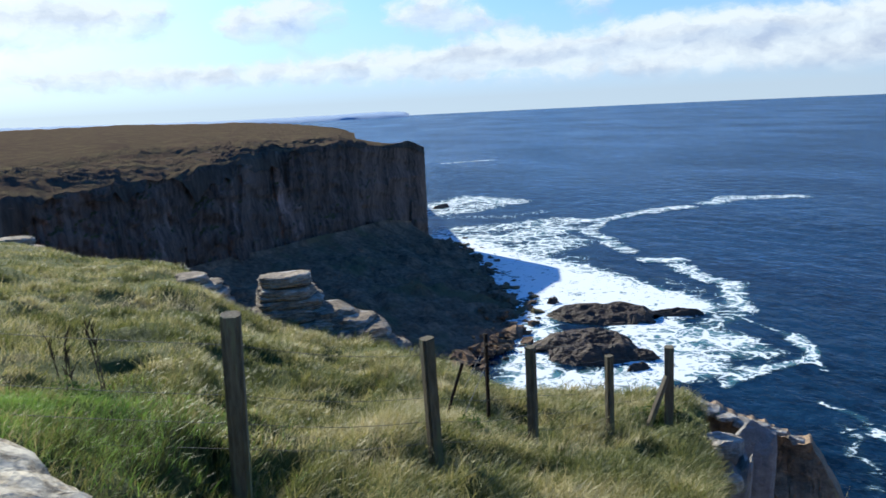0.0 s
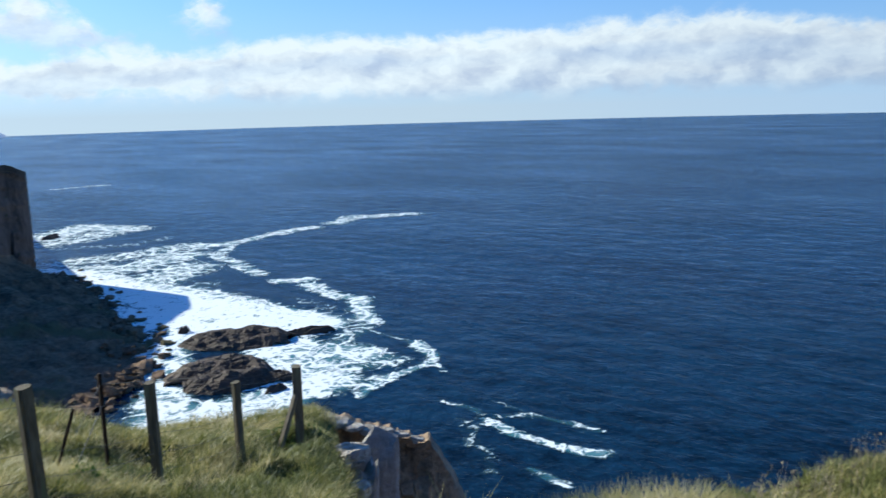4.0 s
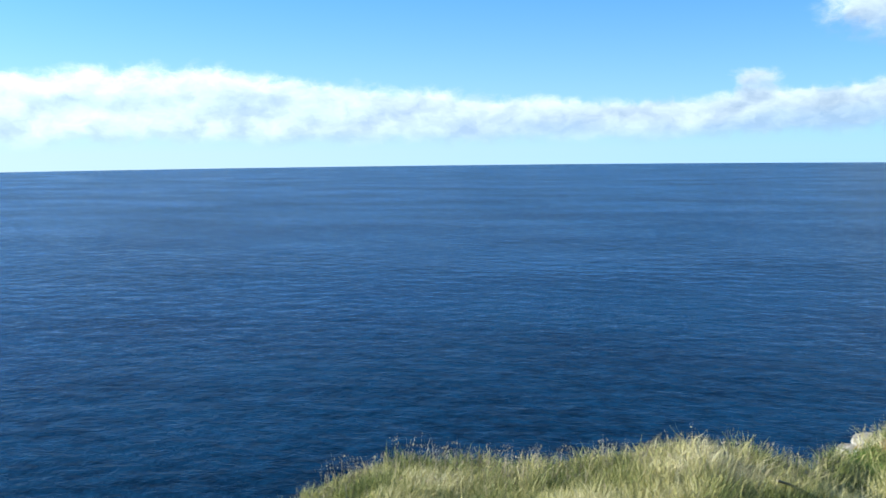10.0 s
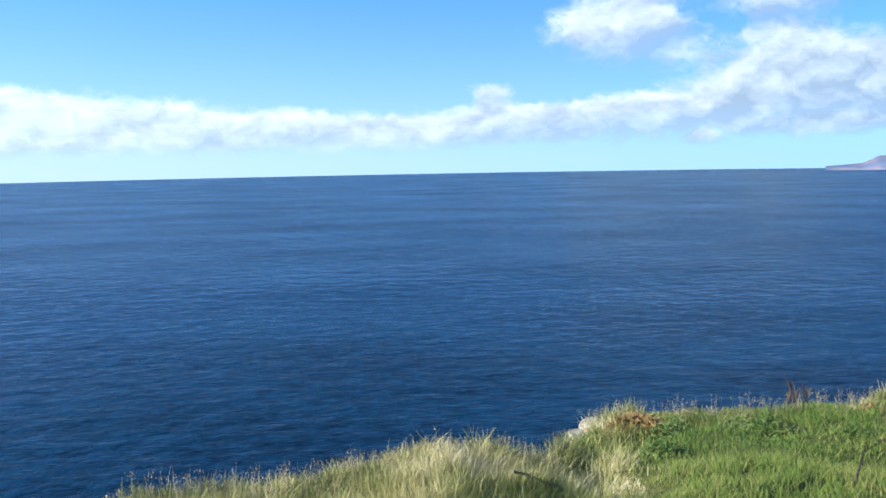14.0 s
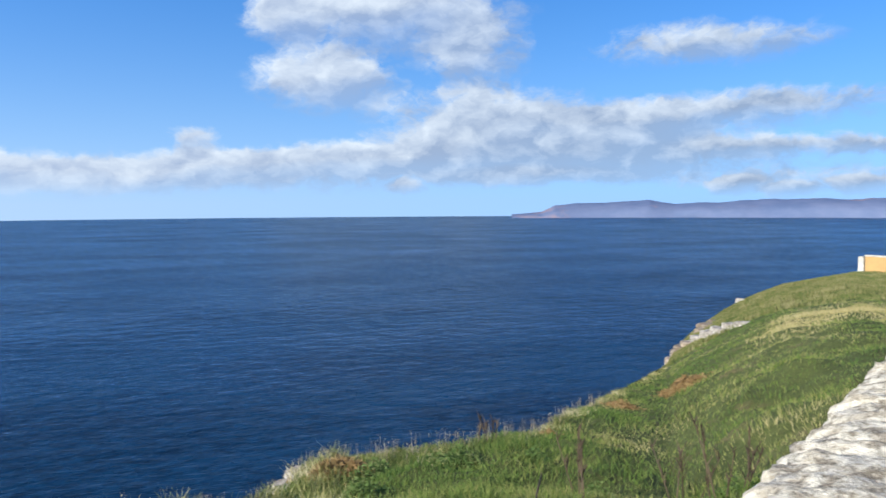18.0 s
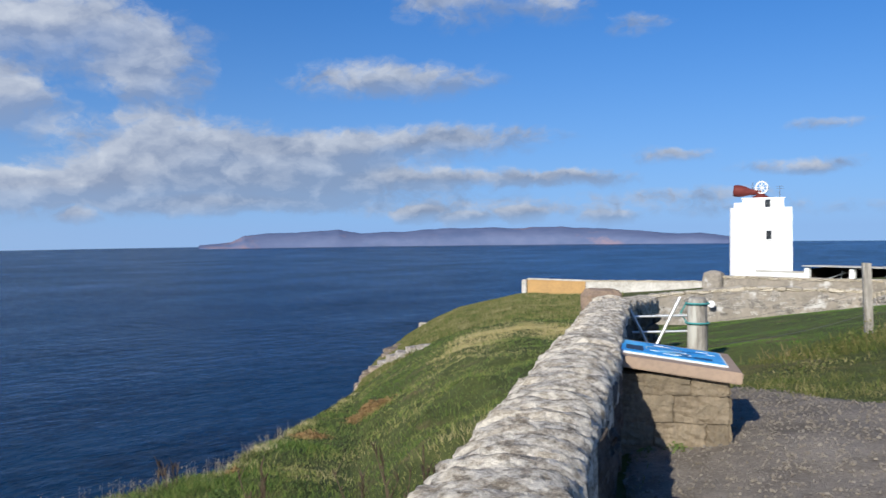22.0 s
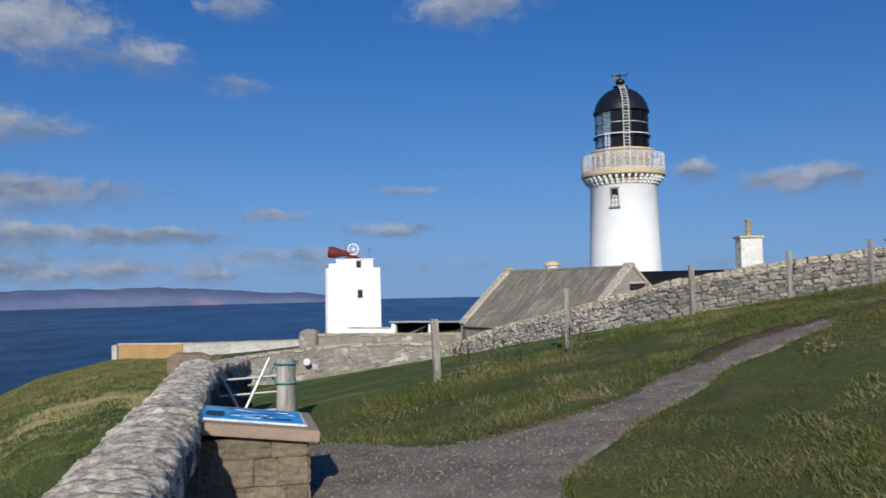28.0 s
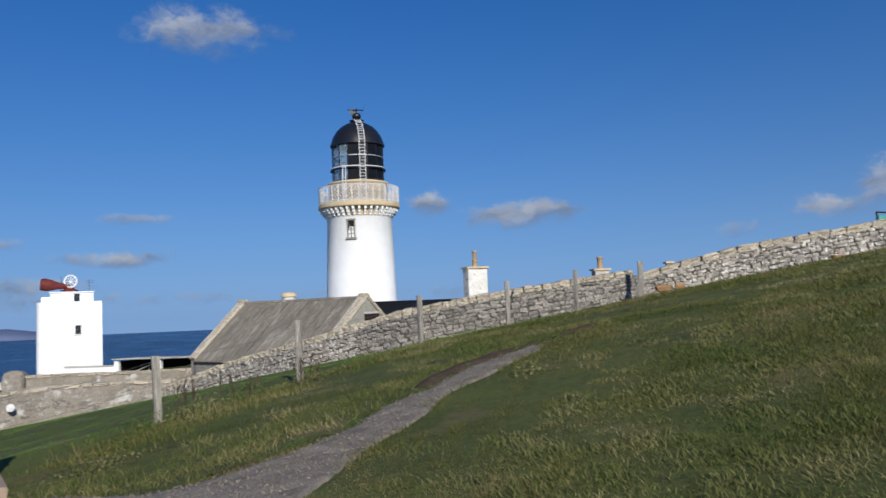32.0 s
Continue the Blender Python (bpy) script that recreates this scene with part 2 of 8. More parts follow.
# ---- small helpers ----
def shader(name, base, rough=0.8, metal=0.0, dark=None, scale=4.0, fine=40.0, bump=0.3, bump_scale=20.0, third=None, third_scale=1.0,
           third_at=(0.52, 0.62), spread=0.25, vary=0.0, coords="Object", stretch=(1, 1, 1), spec=0.15):
    """A procedural surface: two tones mixed by coarse and fine noise, a third tone in patches, relief, and a shade of its own for each object."""
    m = bpy.data.materials.new(name)
    m.use_nodes = True
    nt = m.node_tree
    bsdf = nt.nodes["Principled BSDF"]
    bsdf.inputs["Roughness"].default_value, bsdf.inputs["Metallic"].default_value = rough, metal
    bsdf.inputs["Specular IOR Level"].default_value = spec

    def node(kind, **values):
        n = nt.nodes.new(kind)
        for key, value in values.items():
            n.inputs[key].default_value = value
        return n

    tc = nt.nodes.new("ShaderNodeTexCoord")
    mp = node("ShaderNodeMapping", Scale=stretch)
    nt.links.new(tc.outputs[coords], mp.inputs[0])
    dark = dark or tuple(c * 0.6 for c in base)
    n1, n2 = node("ShaderNodeTexNoise", Scale=scale, Detail=5.0, Roughness=0.6), node("ShaderNodeTexNoise", Scale=fine, Detail=4.0, Roughness=0.65)
    for n in (n1, n2):
        nt.links.new(mp.outputs[0], n.inputs["Vector"])
    add = node("ShaderNodeMath")
    add.operation = "ADD"
    nt.links.new(n1.outputs[0], add.inputs[0]), nt.links.new(n2.outputs[0], add.inputs[1])
    rg = node("ShaderNodeMapRange", **{"From Min": 1.0 - spread, "From Max": 1.0 + spread})
    nt.links.new(add.outputs[0], rg.inputs[0])
    mix = node("ShaderNodeMix")
    mix.data_type = "RGBA"
    mix.inputs[6].default_value, mix.inputs[7].default_value = (*dark, 1), (*base, 1)
    nt.links.new(rg.outputs[0], mix.inputs[0])
    colour = mix.outputs[2]
    if third:
        n3 = node("ShaderNodeTexNoise", Scale=third_scale, Detail=6.0, Roughness=0.62)
        nt.links.new(mp.outputs[0], n3.inputs["Vector"])
        r3 = node("ShaderNodeMapRange", **{"From Min": third_at[0], "From Max": third_at[1]})
        nt.links.new(n3.outputs[0], r3.inputs[0])
        mx = node("ShaderNodeMix")
        mx.data_type = "RGBA"
        mx.inputs[7].default_value = (*third, 1)
        nt.links.new(r3.outputs[0], mx.inputs[0]), nt.links.new(colour, mx.inputs[6])
        colour = mx.outputs[2]
    if vary:
        info = nt.nodes.new("ShaderNodeObjectInfo")
        rv = node("ShaderNodeMapRange", **{"To Min": 1 - vary, "To Max": 1 + vary})
        nt.links.new(info.outputs["Random"], rv.inputs[0])
        hs = node("ShaderNodeHueSaturation")
        nt.links.new(rv.outputs[0], hs.inputs["Value"]), nt.links.new(colour, hs.inputs["Color"])
        colour = hs.outputs[0]
    nt.links.new(colour, bsdf.inputs["Base Color"])
    if bump:
        nb = node("ShaderNodeTexNoise", Scale=bump_scale, Detail=6.0, Roughness=0.65)
        nt.links.new(mp.outputs[0], nb.inputs["Vector"])
        b = node("ShaderNodeBump", Strength=bump, Distance=0.6 / bump_scale)
        nt.links.new(nb.outputs[0], b.inputs["Height"]), nt.links.new(b.outputs[0], bsdf.inputs["Normal"])
    return m


def obj(name, verts, faces, material, smooth=True, parent=None, label="", **tags):
    """One mesh object from arrays of corners and faces."""
    me = bpy.data.meshes.new(name)
    me.from_pydata([tuple(v) for v in verts], [], [tuple(f) for f in faces])
    me.materials.append(material)
    if smooth:
        me.polygons.foreach_set("use_smooth", [True] * len(me.polygons))
    me.update()
    ob = new(name, me)
    if parent:
        ob.parent = parent
    return tagged(ob, label, **tags)


def part(name, bm, material, parent=None, label="", smooth=False, **tags):
    """Links a bmesh as one mesh object, under a thing or a part."""
    me = bpy.data.meshes.new(name)
    bm.normal_update()
    bm.to_mesh(me)
    bm.free()
    me.materials.append(material)
    if smooth:
        me.polygons.foreach_set("use_smooth", [True] * len(me.polygons))
    ob = new(name, me)
    if parent:
        ob.parent = parent
    return tagged(ob, label, **tags)


def again(ob, m, parent=None):
    """The same mesh once more, at the pose m: an alike piece."""
    o = bpy.data.objects.new(ob.name, ob.data)
    scene.collection.objects.link(o)
    o.parent = parent or ob.parent
    o.matrix_basis = m
    return o


def empty(name, m, label, category, group="", kind=""):
    o = tagged(new(name), label, category, group, kind)
    o.empty_display_size = 0.2
    o.matrix_basis = m
    return o


def box(sx, sy, sz, centre=(0, 0, 0), bevel=0.0, bm=None, turn=None):
    own = bmesh.new()
    bmesh.ops.create_cube(own, size=1.0, matrix=Matrix.Diagonal((sx, sy, sz, 1)))
    if bevel:
        bmesh.ops.bevel(own, geom=own.edges[:], offset=bevel, segments=2, affect="EDGES")
    bmesh.ops.transform(own, matrix=Matrix.Translation(centre) @ (turn or Matrix()), verts=own.verts)
    if bm is None:
        return own
    return merge(bm, own)


def merge(bm, own):
    tmp = bpy.data.meshes.new("tmp")
    own.to_mesh(tmp)
    own.free()
    bm.from_mesh(tmp)
    bpy.data.meshes.remove(tmp)
    return bm


def tube(a, b, r, r2=None, seg=8, bm=None):
    """A round bar from a to b."""
    a, b = Vector(a), Vector(b)
    own = bmesh.new()
    bmesh.ops.create_cone(own, cap_ends=True, segments=seg, radius1=r, radius2=r if r2 is None else r2, depth=(b - a).length)
    m = Matrix.Translation((a + b) / 2) @ (b - a).to_track_quat("Z", "Y").to_matrix().to_4x4()
    bmesh.ops.transform(own, matrix=m, verts=own.verts)
    return own if bm is None else merge(bm, own)


def lathe(profile, seg=48, bm=None, a0=0.0, a1=360.0):
    """A body turned about z from (radius, height) pairs."""
    own = bmesh.new()
    full = a1 - a0 >= 360
    n = seg if full else seg + 1
    rings = [[own.verts.new((r * math.cos(radians(a0 + (a1 - a0) * k / seg)), r * math.sin(radians(a0 + (a1 - a0) * k / seg)), z)) for k in range(n)] for r, z in profile]
    for lo, hi in zip(rings, rings[1:]):
        for k in range(seg):
            own.faces.new((lo[k], lo[(k + 1) % n], hi[(k + 1) % n], hi[k]))
    bmesh.ops.remove_doubles(own, verts=own.verts, dist=0.0005)
    bmesh.ops.recalc_face_normals(own, faces=own.faces)
    return own if bm is None else merge(bm, own)


def stone(sx, sy, sz, rnd, rough=0.16, cuts=1, worn=0.055):
    """A rough block: a bevelled box with its corners pushed about."""
    bm = bmesh.new()
    bmesh.ops.create_cube(bm, size=1.0, matrix=Matrix.Diagonal((sx, sy, sz, 1)))
    if cuts:
        bmesh.ops.subdivide_edges(bm, edges=bm.edges[:], cuts=cuts, use_grid_fill=True)
    s = min(sx, sy, sz)
    for v in bm.verts:
        corner = sum(abs(abs(c) - h / 2) < 1e-5 for c, h in zip(v.co, (sx, sy, sz)))
        v.co *= 1 - worn * max(0, corner - 1)
        v.co += Vector([rnd.uniform(-1, 1) for _ in range(3)]) * rough * s
    return bm


def grid_faces(rows, cols, wrap=False):
    r, c = np.meshgrid(np.arange(rows - 1), np.arange(cols if wrap else cols - 1), indexing="ij")
    a, b = r * cols + c, r * cols + (c + 1) % cols
    return np.stack([a, b, b + cols, a + cols], -1).reshape(-1, 4)


def waves(x, y, seed, octaves=4, gain=0.5):
    """Smooth noise on arrays, from a few turned sine fields; about -1 to 1."""
    rnd = np.random.RandomState(seed)
    total, amp, f = np.zeros_like(np.asarray(x, float)), 1.0, 1.0
    for _ in range(octaves):
        for _ in range(3):
            a, ph, q = rnd.uniform(0, 6.283), rnd.uniform(0, 6.283), rnd.uniform(0.7, 1.4) * f
            u = x * math.cos(a) + y * math.sin(a)
            v = -x * math.sin(a) + y * math.cos(a)
            total += amp * np.sin(u * q + ph + 1.3 * np.sin(v * q * 0.7 + ph * 2)) / 3
        amp, f = amp * gain, f * 2.03
    return total


# ---- the lie of the land ----
SEA = -83.4
# bearing, distance and height of the grassy brink above the sea
BRINK = [(-30, 70, -2.5), (-15, 42, -2.8), (-10, 36, -2.9), (-5.3, 30, -3.05), (0, 26, -2.9), (3.2, 20, -2.95), (5.5, 19, -3.2), (9, 18.4, -3.4), (11.5, 17.4, -3.45), (14.2, 16, -3.1), (18.6, 14.5, -3.25),
         (22.6, 14.2, -3.6), (29, 16, -4.25), (34.5, 17.5, -4.75), (35.8, 16.8, -4.85), (36.3, 12.5, -4.0), (36.8, 8.6, -2.9), (38.2, 5.8, -1.6), (41, 4.8, -1.1), (45, 4.9, -0.97), (50, 5, -1.0), (60, 5.2, -0.95), (65, 6.3, -1.3), (69, 7.3, -1.46),
         (74.3, 8, -1.41), (81, 8, -1.50), (89, 8, -1.41), (95.4, 8.4, -1.36)]
BRINK += [(102, 9.2, -1.75), (105, 12, -2.4), (106.4, 13.5, -2.55), (118, 13.2, -2.15), (122, 15, -2.5),
         (126.5, 21, -3.3), (129, 29, -4.5), (130.6, 40, -6.1), (131.8, 56, -7.4), (133, 67, -7.9), (135.3, 74, -6.85), (137.7, 78, -5.8), (141.6, 83, -5.05), (147, 95, -5.5), (150, 110, -6), (165, 118, -6), (175, 130, -4), (190, 300, 2)]
B_AZ, B_R, B_Z = (np.array(c, float) for c in zip(*BRINK))
WALL_N, WALL_D = (0.861, 0.508), (0.508, -0.861)     # across and along the wall beside the viewpoint


def inland(x, y):
    rise = np.interp(-y, (-60, 0, 6, 12.5, 19, 24, 28, 36, 45, 70, 120), (0.5, 0, 0.37, 0.69, 0.78, 0.6, 0.35, -0.2, -0.3, 0.3, -1))
    lean = np.interp(-y, (-20, 0, 10), (0.25, 0.35, 1.0))
    side = np.interp(x, (-400, -60, -30, -15, 15, 30, 50, 100), (9, 6.5, 4.2, 2.475, -2.475, -3.7, -5.7, -7.5))
    return rise + side * lean


def land(x, y, bumps=True):
    """Height of the ground near the viewpoint."""
    x, y = np.asarray(x, float), np.asarray(y, float)
    az = (np.degrees(np.arctan2(x, y)) + 60) % 360 - 60
    r = np.hypot(x, y)
    re, ze = np.interp(az, B_AZ, B_R), np.interp(az, B_AZ, B_Z)
    out = -0.42 + (ze + 0.42) * np.clip(r / re, 0, 1)
    across = x * WALL_N[0] + y * WALL_N[1]
    along = x * WALL_D[0] + y * WALL_D[1]
    soft = np.interp(along, (10, 30, 60), (0.12, 3.0, 9.0))
    s = np.clip((across - 0.53) / soft * 0.5 + 0.5, 0, 1)
    s = s * s * (3 - 2 * s)
    z = inland(x, y) * (1 - s) + out * s
    if bumps:
        k = np.clip(r / 6, 0.15, 1) * np.clip((re - r) / 3 + 0.25, 0.25, 1)
        tuft = s * (0.14 * waves(x * 1.3, y * 1.3, 5) + 0.065 * waves(x * 4, y * 4, 6, 2)) + (1 - s) * (0.035 * waves(x * 1.1, y * 1.1, 7))
        calm = 1 - 0.85 * np.clip(1 - np.abs(az - 129.5) / 5.5, 0, 1)
        for hx, hy, rad, deep in HOLLOWS:
            q = np.clip((rad - np.hypot(x - hx + 0.2 * np.sin(y * 3), y - hy + 0.2 * np.sin(x * 4))) / 0.32, 0, 1)
            z = z - deep * q * q * (3 - 2 * q) * (r > 3)
        z = z + k * tuft * calm * np.clip(20 / np.maximum(r, 1), 0.15, 1)
    return z


# hollows between the tussocks on the seaward slope: x, y, radius, depth
HOLLOWS = [(0.15, 6.2, 0.55, 0.3), (0.6, 7.1, 0.62, 0.38), (2.5, 7.6, 0.7, 0.3), (1.75, 10.4, 0.55, 0.3), (2.45, 11.4, 0.5, 0.28), (4.8, 11.0, 0.6, 0.3), (7.6, 11.5, 0.7, 0.35), (6.0, 9.1, 0.55, 0.3), (5.4, 9.9, 0.45, 0.25), (-0.4, 10.8, 0.5, 0.28), (3.3, 8.0, 0.5, 0.25), (2.3, 14.2, 0.6, 0.25), (-3.2, 12.6, 0.5, 0.28)]
HOLLOWS += [(3.9, 9.6, 0.5, 0.26), (4.4, 8.9, 0.4, 0.24), (0.6, 9.3, 0.45, 0.24), (1.3, 12.6, 0.5, 0.24), (3.4, 13.0, 0.55, 0.26), (-1.6, 9.6, 0.5, 0.25), (-2.2, 14.6, 0.6, 0.26), (6.9, 10.2, 0.5, 0.28)]


def ground_z(x, y):
    return float(land(np.array([x]), np.array([y]))[0])

# ---- materials ----
def leafy(name, tones, rough=0.75, through_light=0.35, patch=0.35, swing=(-0.3, 0.42)):
    """Grass blades and leaves: a tone for each blade, straw in patches, and light that shines through."""
    m = bpy.data.materials.new(name)
    m.use_nodes = True
    nt = m.node_tree
    bsdf, out = nt.nodes["Principled BSDF"], nt.nodes["Material Output"]
    geo, ramp = nt.nodes.new("ShaderNodeNewGeometry"), nt.nodes.new("ShaderNodeValToRGB")
    noise_n, add = nt.nodes.new("ShaderNodeTexNoise"), nt.nodes.new("ShaderNodeMath")
    noise_n.inputs["Scale"].default_value, noise_n.inputs["Detail"].default_value = patch, 5.0
    nt.links.new(geo.outputs["Position"], noise_n.inputs["Vector"])
    mr = nt.nodes.new("ShaderNodeMapRange")
    for key, v in (("From Min", 0.34), ("From Max", 0.68), ("To Min", swing[0]), ("To Max", swing[1])):
        mr.inputs[key].default_value = v
    nt.links.new(noise_n.outputs[0], mr.inputs[0])
    mul = nt.nodes.new("ShaderNodeMath")
    mul.operation = "MULTIPLY_ADD"
    mul.inputs[1].default_value, mul.inputs[2].default_value = 0.6, 0.08
    nt.links.new(geo.outputs["Random Per Island"], mul.inputs[0])
    nt.links.new(mul.outputs[0], add.inputs[0]), nt.links.new(mr.outputs[0], add.inputs[1])
    nt.links.new(add.outputs[0], ramp.inputs[0])
    ramp.color_ramp.elements[0].color, ramp.color_ramp.elements[1].color = (*tones[0], 1), (*tones[-1], 1)
    for k, tone in enumerate(tones[1:-1]):
        ramp.color_ramp.elements.new((k + 1) / (len(tones) - 1)).color = (*tone, 1)
    nt.links.new(ramp.outputs[0], bsdf.inputs["Base Color"])
    bsdf.inputs["Roughness"].default_value, bsdf.inputs["Specular IOR Level"].default_value = rough, 0.25
    tl, mx = nt.nodes.new("ShaderNodeBsdfTranslucent"), nt.nodes.new("ShaderNodeMixShader")
    nt.links.new(ramp.outputs[0], tl.inputs[0])
    mx.inputs[0].default_value = through_light
    nt.links.new(bsdf.outputs[0], mx.inputs[1]), nt.links.new(tl.outputs[0], mx.inputs[2]), nt.links.new(mx.outputs[0], out.inputs[0])
    return m


def water():
    m = bpy.data.materials.new("sea_water")
    m.use_nodes = True
    nt = m.node_tree
    bsdf = nt.nodes["Principled BSDF"]
    geo = nt.nodes.new("ShaderNodeNewGeometry")

    def tex(scale, stretch, detail, rough=0.6):
        mp, n = nt.nodes.new("ShaderNodeMapping"), nt.nodes.new("ShaderNodeTexNoise")
        mp.inputs["Scale"].default_value, mp.inputs["Rotation"].default_value = stretch, (0, 0, 0)
        n.inputs["Scale"].default_value, n.inputs["Detail"].default_value, n.inputs["Roughness"].default_value = scale, detail, rough
        nt.links.new(geo.outputs["Position"], mp.inputs[0]), nt.links.new(mp.outputs[0], n.inputs["Vector"])
        return n.outputs[0]

    # the light and dark of waves is put into the base colour by noise
    ramp = nt.nodes.new("ShaderNodeValToRGB")
    ramp.color_ramp.elements[0].position, ramp.color_ramp.elements[1].position = 0.0, 1.0
    ramp.color_ramp.elements[0].color, ramp.color_ramp.elements[1].color = (0.0013, 0.0078, 0.0185, 1), (0.0056, 0.0285, 0.064, 1)
    swell, chop = tex(0.005, (2.4, 1, 1), 6, 0.6), tex(0.12, (1.5, 1, 1), 6, 0.72)
    both = nt.nodes.new("ShaderNodeMath")
    both.operation = "MULTIPLY_ADD"
    both.inputs[1].default_value = 1.25
    nt.links.new(chop, both.inputs[0]), nt.links.new(swell, both.inputs[2])
    spread_n = nt.nodes.new("ShaderNodeMapRange")
    spread_n.inputs["From Min"].default_value, spread_n.inputs["From Max"].default_value = 0.95, 1.26
    nt.links.new(both.outputs[0], spread_n.inputs[0])
    nt.links.new(spread_n.outputs[0], ramp.inputs[0])
    nt.links.new(ramp.outputs[0], bsdf.inputs["Base Color"])
    bsdf.inputs["Roughness"].default_value, bsdf.inputs["Specular IOR Level"].default_value = 0.6, 0.0
    b1, b2 = nt.nodes.new("ShaderNodeBump"), nt.nodes.new("ShaderNodeBump")
    b1.inputs["Strength"].default_value, b1.inputs["Distance"].default_value = 0.9, 1.6
    b2.inputs["Strength"].default_value, b2.inputs["Distance"].default_value = 1.0, 0.8
    nt.links.new(tex(0.05, (1.6, 1, 1), 5, 0.62), b1.inputs["Height"])
    nt.links.new(tex(0.20, (1.4, 1, 1), 5, 0.68), b2.inputs["Height"])
    nt.links.new(b1.outputs[0], b2.inputs["Normal"]), nt.links.new(b2.outputs[0], bsdf.inputs["Normal"])
    # the gloss of a wind-roughened sea: never a full mirror, even far off, and broken up by wavelets, gusts and slicks
    gloss, fres, curve, mx = (nt.nodes.new("ShaderNode" + k) for k in ("BsdfGlossy", "Fresnel", "ValToRGB", "MixShader"))
    gloss.inputs["Color"].default_value = (0.76, 0.87, 0.97, 1)
    gloss.inputs["Roughness"].default_value, fres.inputs["IOR"].default_value = 0.2, 1.33
    els = curve.color_ramp.elements
    els[0].position, els[0].color, els[1].position, els[1].color = 0.08, (0.024, 0.024, 0.024, 1), 1.0, (0.50, 0.50, 0.50, 1)
    for at, v in ((0.16, 0.078), (0.34, 0.18), (0.55, 0.26), (0.8, 0.36)):
        els.new(at).color = (v, v, v, 1)
    nt.links.new(b2.outputs[0], gloss.inputs["Normal"]), nt.links.new(b1.outputs[0], fres.inputs["Normal"])
    nt.links.new(fres.outputs[0], curve.inputs[0])

    def calc(op, a, b):
        n = nt.nodes.new("ShaderNodeMath")
        n.operation = op
        for slot, v in enumerate((a, b)):
            if isinstance(v, float):
                n.inputs[slot].default_value = v
            else:
                nt.links.new(v, n.inputs[slot])
        return n.outputs[0]

    ripple = calc("MULTIPLY", calc("SUBTRACT", tex(0.36, (1.2, 1, 1), 4, 0.74), 0.5), 1.9)
    wavelet = calc("MULTIPLY", calc("SUBTRACT", tex(0.07, (1.3, 1, 1), 4, 0.6), 0.5), 0.9)
    gust = calc("MULTIPLY", calc("SUBTRACT", tex(0.0042, (2.0, 1, 1), 3, 0.5), 0.5), 1.0)
    break_up = calc("MAXIMUM", calc("ADD", calc("ADD", ripple, wavelet), calc("ADD", gust, 1.0)), 0.12)
    nt.links.new(calc("MINIMUM", calc("MULTIPLY", curve.outputs[0], break_up), 0.9), mx.inputs[0])
    nt.links.new(bsdf.outputs[0], mx.inputs[1]), nt.links.new(gloss.outputs[0], mx.inputs[2])
    nt.links.new(mx.outputs[0], nt.nodes["Material Output"].inputs[0])
    return m


